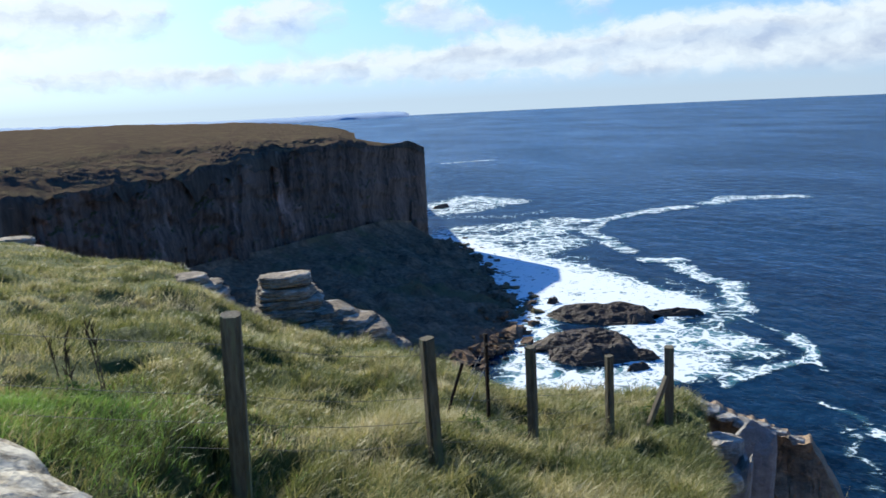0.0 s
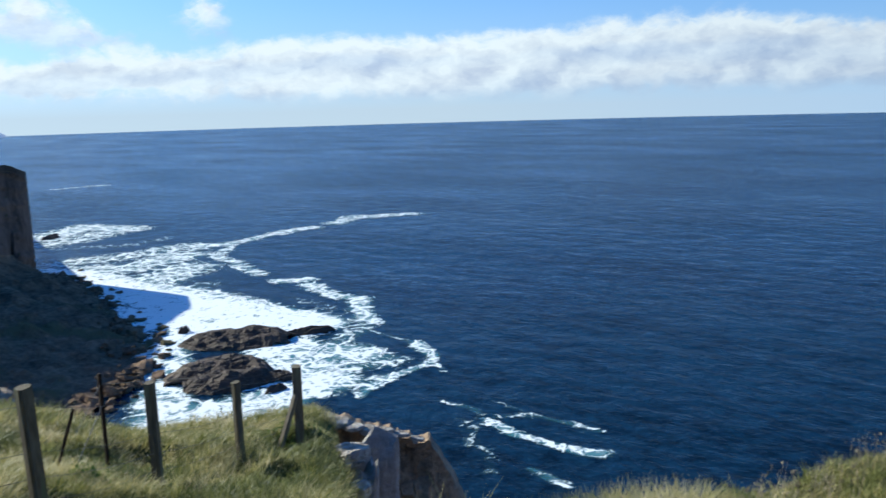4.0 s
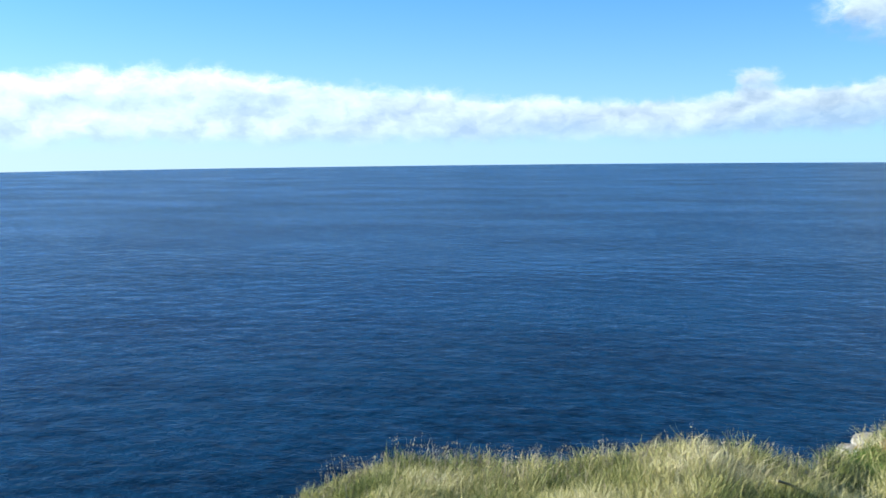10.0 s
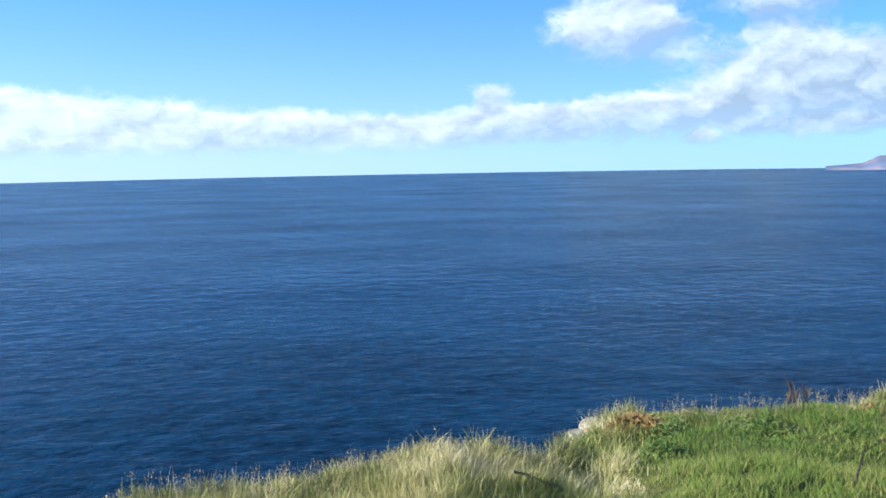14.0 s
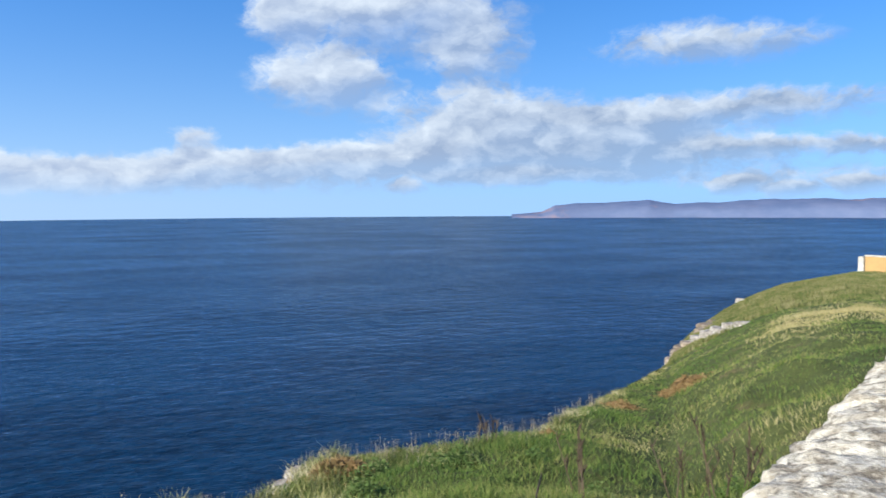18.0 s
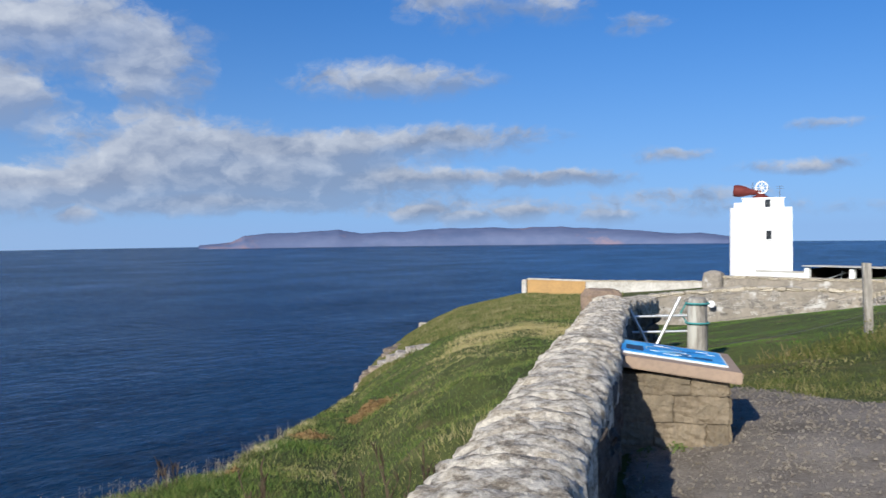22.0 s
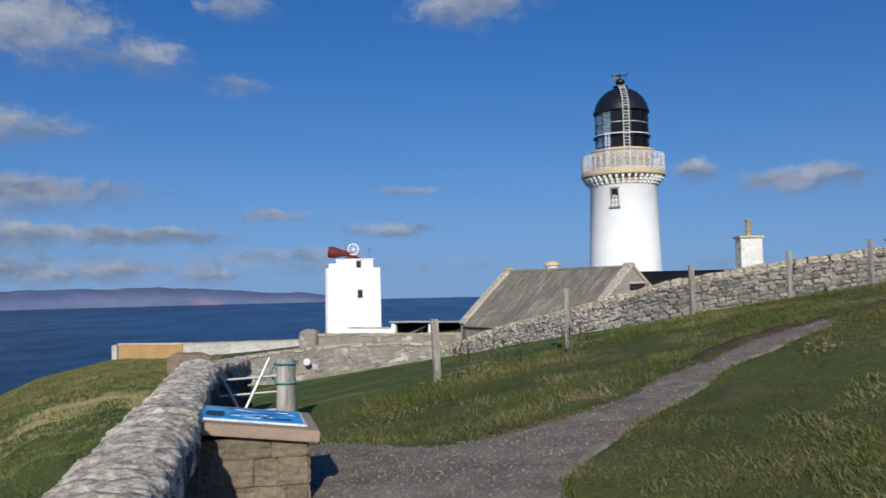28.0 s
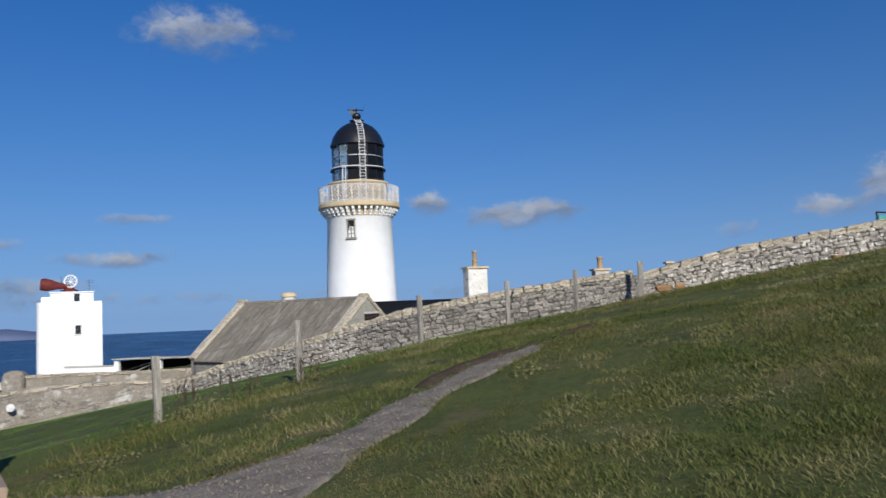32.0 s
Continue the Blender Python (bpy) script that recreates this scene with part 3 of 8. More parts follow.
def surf():
    """Foam: white where the cover stored on the sheet outweighs a lacy noise, clear elsewhere."""
    m = bpy.data.materials.new("surf_foam")
    m.use_nodes = True
    nt = m.node_tree
    bsdf, out = nt.nodes["Principled BSDF"], nt.nodes["Material Output"]
    bsdf.inputs["Base Color"].default_value, bsdf.inputs["Roughness"].default_value = (0.88, 0.93, 0.94, 1), 0.7
    geo, att = nt.nodes.new("ShaderNodeNewGeometry"), nt.nodes.new("ShaderNodeAttribute")
    att.attribute_name = "cover"
    mp = nt.nodes.new("ShaderNodeMapping")
    mp.inputs["Scale"].default_value = (1, 1, 1)
    nt.links.new(geo.outputs["Position"], mp.inputs[0])
    warp, push, add = nt.nodes.new("ShaderNodeTexNoise"), nt.nodes.new("ShaderNodeVectorMath"), nt.nodes.new("ShaderNodeVectorMath")
    warp.inputs["Scale"].default_value, warp.inputs["Detail"].default_value = 0.09, 5.0
    nt.links.new(mp.outputs[0], warp.inputs["Vector"])
    push.operation, add.operation = "SCALE", "ADD"
    push.inputs["Scale"].default_value = 17.0
    nt.links.new(warp.outputs[1], push.inputs[0]), nt.links.new(push.outputs[0], add.inputs[0]), nt.links.new(mp.outputs[0], add.inputs[1])

    def calc(op, a, b):
        n = nt.nodes.new("ShaderNodeMath")
        n.operation = op
        for slot, v in enumerate((a, b)):
            if isinstance(v, float):
                n.inputs[slot].default_value = v
            else:
                nt.links.new(v, n.inputs[slot])
        return n.outputs[0]

    def smooth(v, lo, hi):
        n = nt.nodes.new("ShaderNodeMapRange")
        n.interpolation_type = "SMOOTHSTEP"
        n.inputs["From Min"].default_value, n.inputs["From Max"].default_value = lo, hi
        nt.links.new(v, n.inputs[0])
        return n.outputs[0]

    def cells(scale, thick):
        """Threads of foam round open cells of water."""
        v = nt.nodes.new("ShaderNodeTexVoronoi")
        v.feature = "DISTANCE_TO_EDGE"
        v.inputs["Scale"].default_value = scale
        nt.links.new(add.outputs[0], v.inputs["Vector"])
        return calc("SUBTRACT", 1.0, smooth(v.outputs["Distance"], 0.0, thick))

    grain = nt.nodes.new("ShaderNodeTexNoise")
    grain.inputs["Scale"].default_value, grain.inputs["Detail"].default_value, grain.inputs["Roughness"].default_value = 0.30, 6.0, 0.68
    nt.links.new(add.outputs[0], grain.inputs["Vector"])
    threads = calc("ADD", calc("MULTIPLY", cells(0.10, 0.13), 0.60), calc("MULTIPLY", cells(0.27, 0.16), 0.40))
    bit = calc("MULTIPLY", calc("SUBTRACT", grain.outputs[0], 0.5), 2.6)
    body = calc("MULTIPLY", att.outputs["Fac"], calc("ADD", calc("MULTIPLY", threads, 1.15), calc("ADD", bit, 0.66)))
    white = smooth(body, 0.50, 1.02)
    teal = calc("MULTIPLY", smooth(att.outputs["Fac"], 0.42, 0.95), 0.62)
    tone = nt.nodes.new("ShaderNodeMix")
    tone.data_type = "RGBA"
    tone.inputs[6].default_value, tone.inputs[7].default_value = (0.07, 0.27, 0.33, 1), (0.80, 0.85, 0.87, 1)
    nt.links.new(white, tone.inputs[0]), nt.links.new(tone.outputs[2], bsdf.inputs["Base Color"])
    alpha = calc("MAXIMUM", white, teal)
    clear, mx = nt.nodes.new("ShaderNodeBsdfTransparent"), nt.nodes.new("ShaderNodeMixShader")
    nt.links.new(alpha, mx.inputs[0]), nt.links.new(clear.outputs[0], mx.inputs[1]), nt.links.new(bsdf.outputs[0], mx.inputs[2])
    nt.links.new(mx.outputs[0], out.inputs[0])
    return m


M_SEA, M_SURF = water(), surf()
M_TURF = shader("turf", (0.105, 0.12, 0.033), 0.95, dark=(0.05, 0.06, 0.018), scale=0.7, fine=11, third=(0.14, 0.115, 0.05), third_scale=0.8, third_at=(0.55, 0.68), bump=0.7, bump_scale=16, coords="Object")


def headland_rock(name, rock, dark, pale, turf, turf_dark):
    """Shaded sandstone with upright streaks; turf wherever the ground lies flat enough to hold it."""
    m = shader(name, rock, 0.95, dark=dark, scale=0.10, fine=0.55, third=pale, third_scale=0.07, third_at=(0.60, 0.74), bump=1.0, bump_scale=0.4, stretch=(1, 1, 0.16), spec=0.0)
    nt = m.node_tree
    bsdf = nt.nodes["Principled BSDF"]
    rock_out = bsdf.inputs["Base Color"].links[0].from_socket
    geo, sepn, n1, n2 = (nt.nodes.new("ShaderNode" + k) for k in ("NewGeometry", "SeparateXYZ", "TexNoise", "TexNoise"))
    nt.links.new(geo.outputs["True Normal"], sepn.inputs[0])
    for n, sc in ((n1, 0.09), (n2, 0.8)):
        n.inputs["Scale"].default_value, n.inputs["Detail"].default_value, n.inputs["Roughness"].default_value = sc, 6.0, 0.66
        nt.links.new(geo.outputs["Position"], n.inputs["Vector"])
    add, rg, tone, mix, tr = nt.nodes.new("ShaderNodeMath"), nt.nodes.new("ShaderNodeMapRange"), nt.nodes.new("ShaderNodeMix"), nt.nodes.new("ShaderNodeMix"), nt.nodes.new("ShaderNodeMapRange")
    add.operation = "MULTIPLY_ADD"
    add.inputs[1].default_value = 0.34
    nt.links.new(n2.outputs[0], add.inputs[0]), nt.links.new(sepn.outputs[2], add.inputs[2])
    rg.inputs["From Min"].default_value, rg.inputs["From Max"].default_value = 0.86, 1.0
    nt.links.new(add.outputs[0], rg.inputs[0])
    tr.inputs["From Min"].default_value, tr.inputs["From Max"].default_value = 0.42, 0.70
    nt.links.new(n1.outputs[0], tr.inputs[0])
    tone.data_type = mix.data_type = "RGBA"
    tone.inputs[6].default_value, tone.inputs[7].default_value = (*turf_dark, 1), (*turf, 1)
    nt.links.new(tr.outputs[0], tone.inputs[0])
    nt.links.new(rg.outputs[0], mix.inputs[0]), nt.links.new(rock_out, mix.inputs[6]), nt.links.new(tone.outputs[2], mix.inputs[7])
    nt.links.new(mix.outputs[2], bsdf.inputs["Base Color"])
    return m


M_MOOR = headland_rock("heather_moor", (0.13, 0.11, 0.09), (0.045, 0.038, 0.033), (0.30, 0.27, 0.23), (0.155, 0.126, 0.072), (0.105, 0.076, 0.056))
M_CLIFF = headland_rock("sandstone_cliff", (0.21, 0.155, 0.128), (0.058, 0.047, 0.041), (0.44, 0.31, 0.26), (0.13, 0.12, 0.05), (0.068, 0.064, 0.032))
M_TALUS = shader("boulder_scree", (0.29, 0.205, 0.14), 0.92, dark=(0.085, 0.066, 0.049), scale=0.09, fine=0.5, bump=0.9, bump_scale=0.3, third=(0.15, 0.13, 0.075), third_scale=0.03, spec=0.0)
M_SKERRY = shader("wet_skerry_rock", (0.125, 0.088, 0.064), 0.6, dark=(0.036, 0.029, 0.025), scale=0.08, fine=0.6, bump=0.8, bump_scale=0.5, stretch=(1, 1, 3))
M_CRAG = shader("lichened_sandstone", (0.40, 0.325, 0.24), 0.92, dark=(0.125, 0.098, 0.074), scale=1.2, fine=9, third=(0.56, 0.51, 0.43), third_scale=1.6, third_at=(0.55, 0.66), bump=0.8, bump_scale=7, vary=0.18, stretch=(1, 1, 2.5))
M_PALE = shader("pale_lichen_rock", (0.52, 0.48, 0.42), 0.92, dark=(0.17, 0.14, 0.11), scale=1.5, fine=8, bump=0.8, bump_scale=6)
M_SLABGREY = shader("grey_rock_slab", (0.46, 0.43, 0.40), 0.92, dark=(0.26, 0.24, 0.22), scale=0.8, fine=5, bump=0.6, bump_scale=4)
M_BANK = shader("brown_rock_face", (0.50, 0.35, 0.225), 0.92, dark=(0.15, 0.112, 0.08), scale=1.1, fine=6, bump=0.9, bump_scale=3)
# the blue-grey of sea haze is mixed into these hill tones
M_HAZY_ISLE = shader("far_hills", (0.125, 0.15, 0.235), 1.0, dark=(0.09, 0.12, 0.205), scale=0.004, fine=0.012, third=(0.21, 0.165, 0.195), third_scale=0.0035, third_at=(0.58, 0.68), bump=0.0, stretch=(1, 1, 2))
# pale blue base colour carries the haze over the distant coast
M_COAST = shader("hazy_coast", (0.30, 0.42, 0.58), 1.0, dark=(0.26, 0.37, 0.53), scale=0.004, fine=0.02, bump=0.0)
M_GRAVEL = shader("grey_gravel", (0.285, 0.247, 0.196), 0.95, dark=(0.135, 0.113, 0.086), scale=3, fine=45, third=(0.125, 0.105, 0.08), third_scale=0.8, third_at=(0.52, 0.7), bump=0.9, bump_scale=50)
M_PEBBLE = shader("gravel_stones", (0.24, 0.212, 0.172), 0.9, dark=(0.14, 0.12, 0.096), scale=9, fine=60, bump=0.3)
M_LIMEWASH = shader("flaking_limewash", (0.78, 0.76, 0.71), 0.85, dark=(0.55, 0.52, 0.46), scale=1.2, fine=6, third=(0.30, 0.27, 0.22), third_scale=1.6, third_at=(0.60, 0.68), bump=0.5, bump_scale=10)
M_EARTH = shader("bare_earth", (0.085, 0.062, 0.04), 0.95, dark=(0.04, 0.03, 0.02), scale=3, fine=25, bump=0.8, bump_scale=20)
M_RUBBLE = shader("rubble_stone", (0.37, 0.335, 0.285), 0.92, dark=(0.14, 0.125, 0.105), scale=2.2, fine=14, third=(0.54, 0.515, 0.46), third_scale=7.5, third_at=(0.54, 0.61), bump=0.9, bump_scale=14, vary=0.36)
# rubble with the shade of the inland wall faces put into its brown
M_SHADE_RUBBLE = shader("bare_brown_rubble", (0.21, 0.172, 0.132), 0.92, dark=(0.075, 0.062, 0.05), scale=3, fine=18, bump=0.9, bump_scale=14, vary=0.3)
M_RUST = shader("rusty_sandstone", (0.36, 0.21, 0.10), 0.92, dark=(0.2, 0.12, 0.065), scale=3, fine=20, bump=0.6, bump_scale=20, vary=0.2)
M_CORE = shader("wall_joints", (0.19, 0.172, 0.145), 0.95, dark=(0.05, 0.046, 0.04), scale=3, fine=20, bump=0.8, bump_scale=18)
M_COPE = shader("lichened_coping", (0.44, 0.375, 0.275), 0.93, dark=(0.185, 0.152, 0.108), scale=9, fine=60, third=(0.63, 0.565, 0.44), third_scale=17, third_at=(0.44, 0.60), bump=1.0, bump_scale=48, spread=0.13, vary=0.16)
M_CAPSTONE = shader("brown_capstone", (0.29, 0.21, 0.15), 0.92, dark=(0.16, 0.12, 0.09), scale=4, fine=25, bump=0.7, bump_scale=22)
M_MORTAR = shader("harled_wall", (0.335, 0.295, 0.24), 0.93, dark=(0.20, 0.178, 0.145), scale=0.9, fine=9, third=(0.52, 0.50, 0.46), third_scale=1.4, third_at=(0.56, 0.66), bump=0.8, bump_scale=9)
M_WHITE = shader("white_painted_masonry", (0.86, 0.86, 0.85), 0.7, dark=(0.78, 0.78, 0.765), scale=0.8, fine=7, bump=0.25, bump_scale=12)
M_STAINED = shader("stained_white_wash", (0.55, 0.53, 0.48), 0.85, dark=(0.32, 0.295, 0.25), scale=0.7, fine=5, bump=0.4, bump_scale=10)
M_OCHRE = shader("ochre_paint", (0.60, 0.475, 0.30), 0.75, dark=(0.50, 0.39, 0.24), scale=1.5, fine=10, bump=0.2)
M_ORANGE = shader("orange_lichened_render", (0.44, 0.27, 0.11), 0.9, dark=(0.33, 0.21, 0.095), scale=0.8, fine=5, bump=0.4, bump_scale=8)
M_BLACK = shader("black_gloss_paint", (0.012, 0.012, 0.014), 0.38, dark=(0.008, 0.008, 0.009), bump=0.08, spec=0.5)
M_RED = shader("red_oxide_paint", (0.17, 0.035, 0.028), 0.6, dark=(0.09, 0.022, 0.02), scale=2, fine=14, bump=0.2)
M_GREY = shader("galvanised_steel", (0.62, 0.63, 0.62), 0.45, 0.6, dark=(0.45, 0.46, 0.46), scale=12, fine=60, bump=0.15)
M_WIRE = shader("fence_wire", (0.16, 0.155, 0.145), 0.7, 0.3, bump=0)
M_RAILING = shader("white_metal_paint", (0.78, 0.78, 0.76), 0.5, bump=0)
M_POST = shader("weathered_post_timber", (0.24, 0.205, 0.145), 0.9, dark=(0.115, 0.095, 0.065), scale=5, fine=40, third=(0.19, 0.2, 0.11), third_scale=5, bump=0.7, bump_scale=34, stretch=(1, 1, 0.14), vary=0.15)
M_GREYPOST = shader("silvered_post_timber", (0.34, 0.315, 0.27), 0.9, dark=(0.16, 0.145, 0.12), scale=5, fine=40, third=(0.42, 0.41, 0.36), third_scale=6, bump=0.7, bump_scale=34, stretch=(1, 1, 0.14), vary=0.15)
M_IRON = shader("rusted_iron", (0.045, 0.028, 0.02), 0.8, 0.2, dark=(0.02, 0.014, 0.012), scale=10, fine=50, bump=0.4)
M_SLATE = shader("lichened_stone_slates", (0.29, 0.25, 0.188), 0.92, dark=(0.155, 0.138, 0.108), scale=1.2, fine=7, third=(0.36, 0.335, 0.27), third_scale=1.6, third_at=(0.54, 0.66), bump=0.7, bump_scale=10, stretch=(1, 0.45, 1))
M_DARKROOF = shader("dark_slate_roof", (0.028, 0.030, 0.036), 0.6, dark=(0.016, 0.017, 0.02), scale=1, fine=8, bump=0.4, bump_scale=8)
# flat dark colour that stands for the shade inside openings
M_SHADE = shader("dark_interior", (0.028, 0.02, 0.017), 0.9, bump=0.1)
M_GABLE = shader("weathered_gable_render", (0.32, 0.30, 0.26), 0.93, dark=(0.19, 0.175, 0.15), scale=0.9, fine=7, bump=0.6, bump_scale=9)
M_SLAB = shader("buff_concrete_slab", (0.36, 0.265, 0.19), 0.88, dark=(0.28, 0.21, 0.155), scale=3, fine=30, bump=0.3, bump_scale=40)
M_ASHLAR = shader("buff_sandstone_block", (0.285, 0.232, 0.16), 0.92, dark=(0.155, 0.122, 0.082), scale=7, fine=34, third=(0.20, 0.165, 0.115), third_scale=5, third_at=(0.54, 0.66), bump=1.0, bump_scale=13, vary=0.2)
M_ASHMORTAR = shader("sandy_mortar", (0.27, 0.22, 0.155), 0.95, dark=(0.19, 0.15, 0.10), scale=3, fine=30, bump=0.6, bump_scale=30)
M_PANEL = shader("blue_panel_print", (0.035, 0.33, 0.66), 0.35, dark=(0.022, 0.23, 0.55), scale=4, fine=14, third=(0.12, 0.5, 0.76), third_scale=3, bump=0, spec=0.5)
M_PRINTNAVY = shader("navy_print", (0.012, 0.06, 0.16), 0.4, bump=0)
M_PRINTWHITE = shader("white_print", (0.8, 0.82, 0.82), 0.4, bump=0)
M_PRINTDARK = shader("dark_photo_print", (0.035, 0.032, 0.035), 0.4, dark=(0.015, 0.015, 0.02), scale=30, bump=0)
M_PRINTGREEN = shader("pale_land_print", (0.30, 0.55, 0.62), 0.4, dark=(0.2, 0.45, 0.58), scale=20, bump=0)
M_ROPE = shader("blue_green_rope", (0.09, 0.30, 0.28), 0.8, dark=(0.05, 0.2, 0.19), scale=30, bump=0.3)
M_POT = shader("terracotta_pot", (0.46, 0.33, 0.2), 0.8, bump=0.2)
M_DISH = shader("turquoise_board", (0.12, 0.42, 0.38), 0.6, bump=0)
M_WINDOW = shader("dark_window_glass", (0.02, 0.025, 0.03), 0.15, bump=0, spec=0.6)
M_BLADE_SEA = leafy("cliff_grass", [(0.075, 0.092, 0.026), (0.165, 0.18, 0.05), (0.315, 0.295, 0.105), (0.50, 0.43, 0.20), (0.66, 0.58, 0.36)], rough=0.5, through_light=0.36, patch=0.8, swing=(-0.40, 0.50))
M_GREENPATCH = leafy("fresh_green_blades", [(0.13, 0.24, 0.045), (0.22, 0.34, 0.07), (0.34, 0.42, 0.12)], rough=0.5, through_light=0.4, patch=1.5)
M_BLADE_GREEN = leafy("shoulder_turf_grass", [(0.063, 0.115, 0.022), (0.109, 0.167, 0.032), (0.172, 0.213, 0.048), (0.287, 0.270, 0.092), (0.471, 0.397, 0.196)], through_light=0.33, patch=0.3)
M_BLADE_IN = leafy("pasture_grass", [(0.055, 0.085, 0.016), (0.095, 0.118, 0.025), (0.145, 0.142, 0.041), (0.21, 0.178, 0.07), (0.33, 0.27, 0.135)], patch=0.55)
M_MEADOW = leafy("meadow_grass", [(0.075, 0.16, 0.024), (0.12, 0.22, 0.035), (0.17, 0.25, 0.05), (0.25, 0.27, 0.08)], patch=0.3)
M_LEAF = leafy("weed_leaves", [(0.07, 0.12, 0.03), (0.13, 0.19, 0.05), (0.24, 0.25, 0.10)], patch=2.0)
M_STALK = leafy("dead_stalks", [(0.04, 0.03, 0.02), (0.072, 0.05, 0.033), (0.13, 0.098, 0.062)], through_light=0.1, patch=2.0)
M_SEED = leafy("seed_heads", [(0.20, 0.16, 0.10), (0.30, 0.25, 0.16), (0.42, 0.36, 0.26)], through_light=0.3, patch=2.0)
M_STRAW = leafy("straw_blades", [(0.36, 0.30, 0.12), (0.48, 0.40, 0.18), (0.58, 0.48, 0.26)], patch=1.0)
M_ROUGH = leafy("rough_pasture_blades", [(0.085, 0.12, 0.025), (0.15, 0.16, 0.048), (0.25, 0.225, 0.09), (0.37, 0.32, 0.16)], patch=0.8)
M_BRACKEN = leafy("rusty_bracken", [(0.22, 0.15, 0.06), (0.32, 0.20, 0.085), (0.38, 0.29, 0.13)], patch=1.5)


def lantern_glass():
    m = bpy.data.materials.new("lantern_glass")
    m.use_nodes = True
    nt = m.node_tree
    b = nt.nodes["Principled BSDF"]
    b.inputs["Base Color"].default_value, b.inputs["Roughness"].default_value = (0.75, 0.85, 0.9, 1), 0.03
    b.inputs["Transmission Weight"].default_value, b.inputs["IOR"].default_value = 0.9, 1.05
    return m


M_GLASS = lantern_glass()

# ---- raw mesh builders ----
def raw(name, V, F, material, kind="stuff", label="", category="", parent=None, smooth=False):
    """A large mesh straight from arrays of corners and equal-sided faces."""
    V, F = np.ascontiguousarray(V, np.float32), np.ascontiguousarray(F, np.int32)
    me = bpy.data.meshes.new(name)
    me.vertices.add(len(V)), me.loops.add(F.size), me.polygons.add(len(F))
    me.vertices.foreach_set("co", V.ravel())
    me.loops.foreach_set("vertex_index", F.ravel())
    me.polygons.foreach_set("loop_start", np.arange(len(F), dtype=np.int32) * F.shape[1])
    me.polygons.foreach_set("use_smooth", np.full(len(F), smooth))
    me.update(calc_edges=True)
    me.materials.append(material)
    ob = new(name, me)
    if parent:
        ob.parent = parent
    return tagged(ob, label, category, "", kind)


def kit(name, n, make):
    """A few unlike meshes of one kind, to be placed many times."""
    out = []
    for k in range(n):
        me = bpy.data.meshes.new(name)
        bm = make(random.Random(100 + k))
        bmesh.ops.triangulate(bm, faces=bm.faces)
        bm.to_mesh(me)
        bm.free()
        out.append(me)
    return out


def joined(name, meshes, mats, material, parent=None, kind="stuff", label="", category=""):
    """Many placed copies of the kit's meshes as one mesh."""
    data = []
    for me in meshes:
        v = np.empty(len(me.vertices) * 3)
        me.vertices.foreach_get("co", v)
        f = np.empty(len(me.polygons) * 3, np.int32)
        me.polygons.foreach_get("vertices", f)
        data.append((v.reshape(-1, 3), f.reshape(-1, 3)))
    V, F, at = [], [], 0
    for k, m in enumerate(mats):
        v, f = data[k % len(data)]
        q = np.array(m)
        V.append(v @ q[:3, :3].T + q[:3, 3]), F.append(f + at)
        at += len(v)
    return raw(name, np.concatenate(V), np.concatenate(F), material, kind, label, category, parent)


def pieces(name, meshes, mats, material, parent, keep=300, rest="stone_rows"):
    """Placed copies as objects of their own; those past keep are joined."""
    for me in meshes:
        if not me.materials:
            me.materials.append(material)
    for k, m in enumerate(mats[:keep]):
        o = bpy.data.objects.new(name, meshes[k % len(meshes)])
        scene.collection.objects.link(o)
        o.parent = parent
        o.matrix_basis = m
    if len(mats) > keep:
        joined(rest, meshes, mats[keep:], material, parent)


def frame_of(origin, along, up=(0, 0, 1)):
    """A pose with x along the given way and z up."""
    x = Vector(along).normalized()
    y = Vector(up).cross(x).normalized()
    z = x.cross(y)
    m = Matrix((x, y, z)).transposed().to_4x4()
    m.translation = Vector(origin)
    return m


# ---- sea ----
n = 96
ring = [200, 400, 800, 1600, 3200, 4900]
verts = [(r * math.cos(6.28319 * k / n), r * math.sin(6.28319 * k / n), SEA) for r in ring for k in range(n)] + [(0, 0, SEA)]
faces = [tuple(f) for f in grid_faces(len(ring), n, True)[:, ::-1]] + [(k, (k + 1) % n, n * len(ring)) for k in range(n)]
sea = obj("sea", verts, faces, M_SEA, label="deep blue open sea with small wind waves", category="sea", kind="structure")

# foam lies where the swell breaks: bent lines over the water, their half width and strength
OUTER_FOAM = [([(450, 503), (408, 526), (380, 514)], 15, 0.80), ([(352, 505), (321, 501)], 12, 0.85), ([(321, 501), (275, 492), (252, 497)], 9, 0.85), ([(275, 492), (246, 450), (232, 402), (231, 380)], 8, 0.78),
              ([(204, 622), (245, 661), (261, 618)], 24, 0.85), ([(195, 590), (240, 610)], 24, 0.72), ([(225, 356), (237, 347)], 7, 0.9), ([(196, 560), (230, 540), (262, 548)], 12, 0.5)]
SURF_FOAM = [([(150, 470), (160, 420), (168, 360), (176, 323)], 26, 1.7), ([(170, 345), (180, 304), (184, 274)], 18, 1.8), ([(146, 340), (162, 300)], 20, 1.7), ([(140, 296), (158, 290), (180, 292)], 13, 1.3),
             ([(252, 497), (211, 498), (176, 505)], 22, 0.72), ([(232, 470), (195, 455), (165, 470)], 24, 0.82), ([(215, 430), (190, 410), (172, 420)], 22, 0.8), ([(200, 378), (184, 372)], 14, 0.55)]
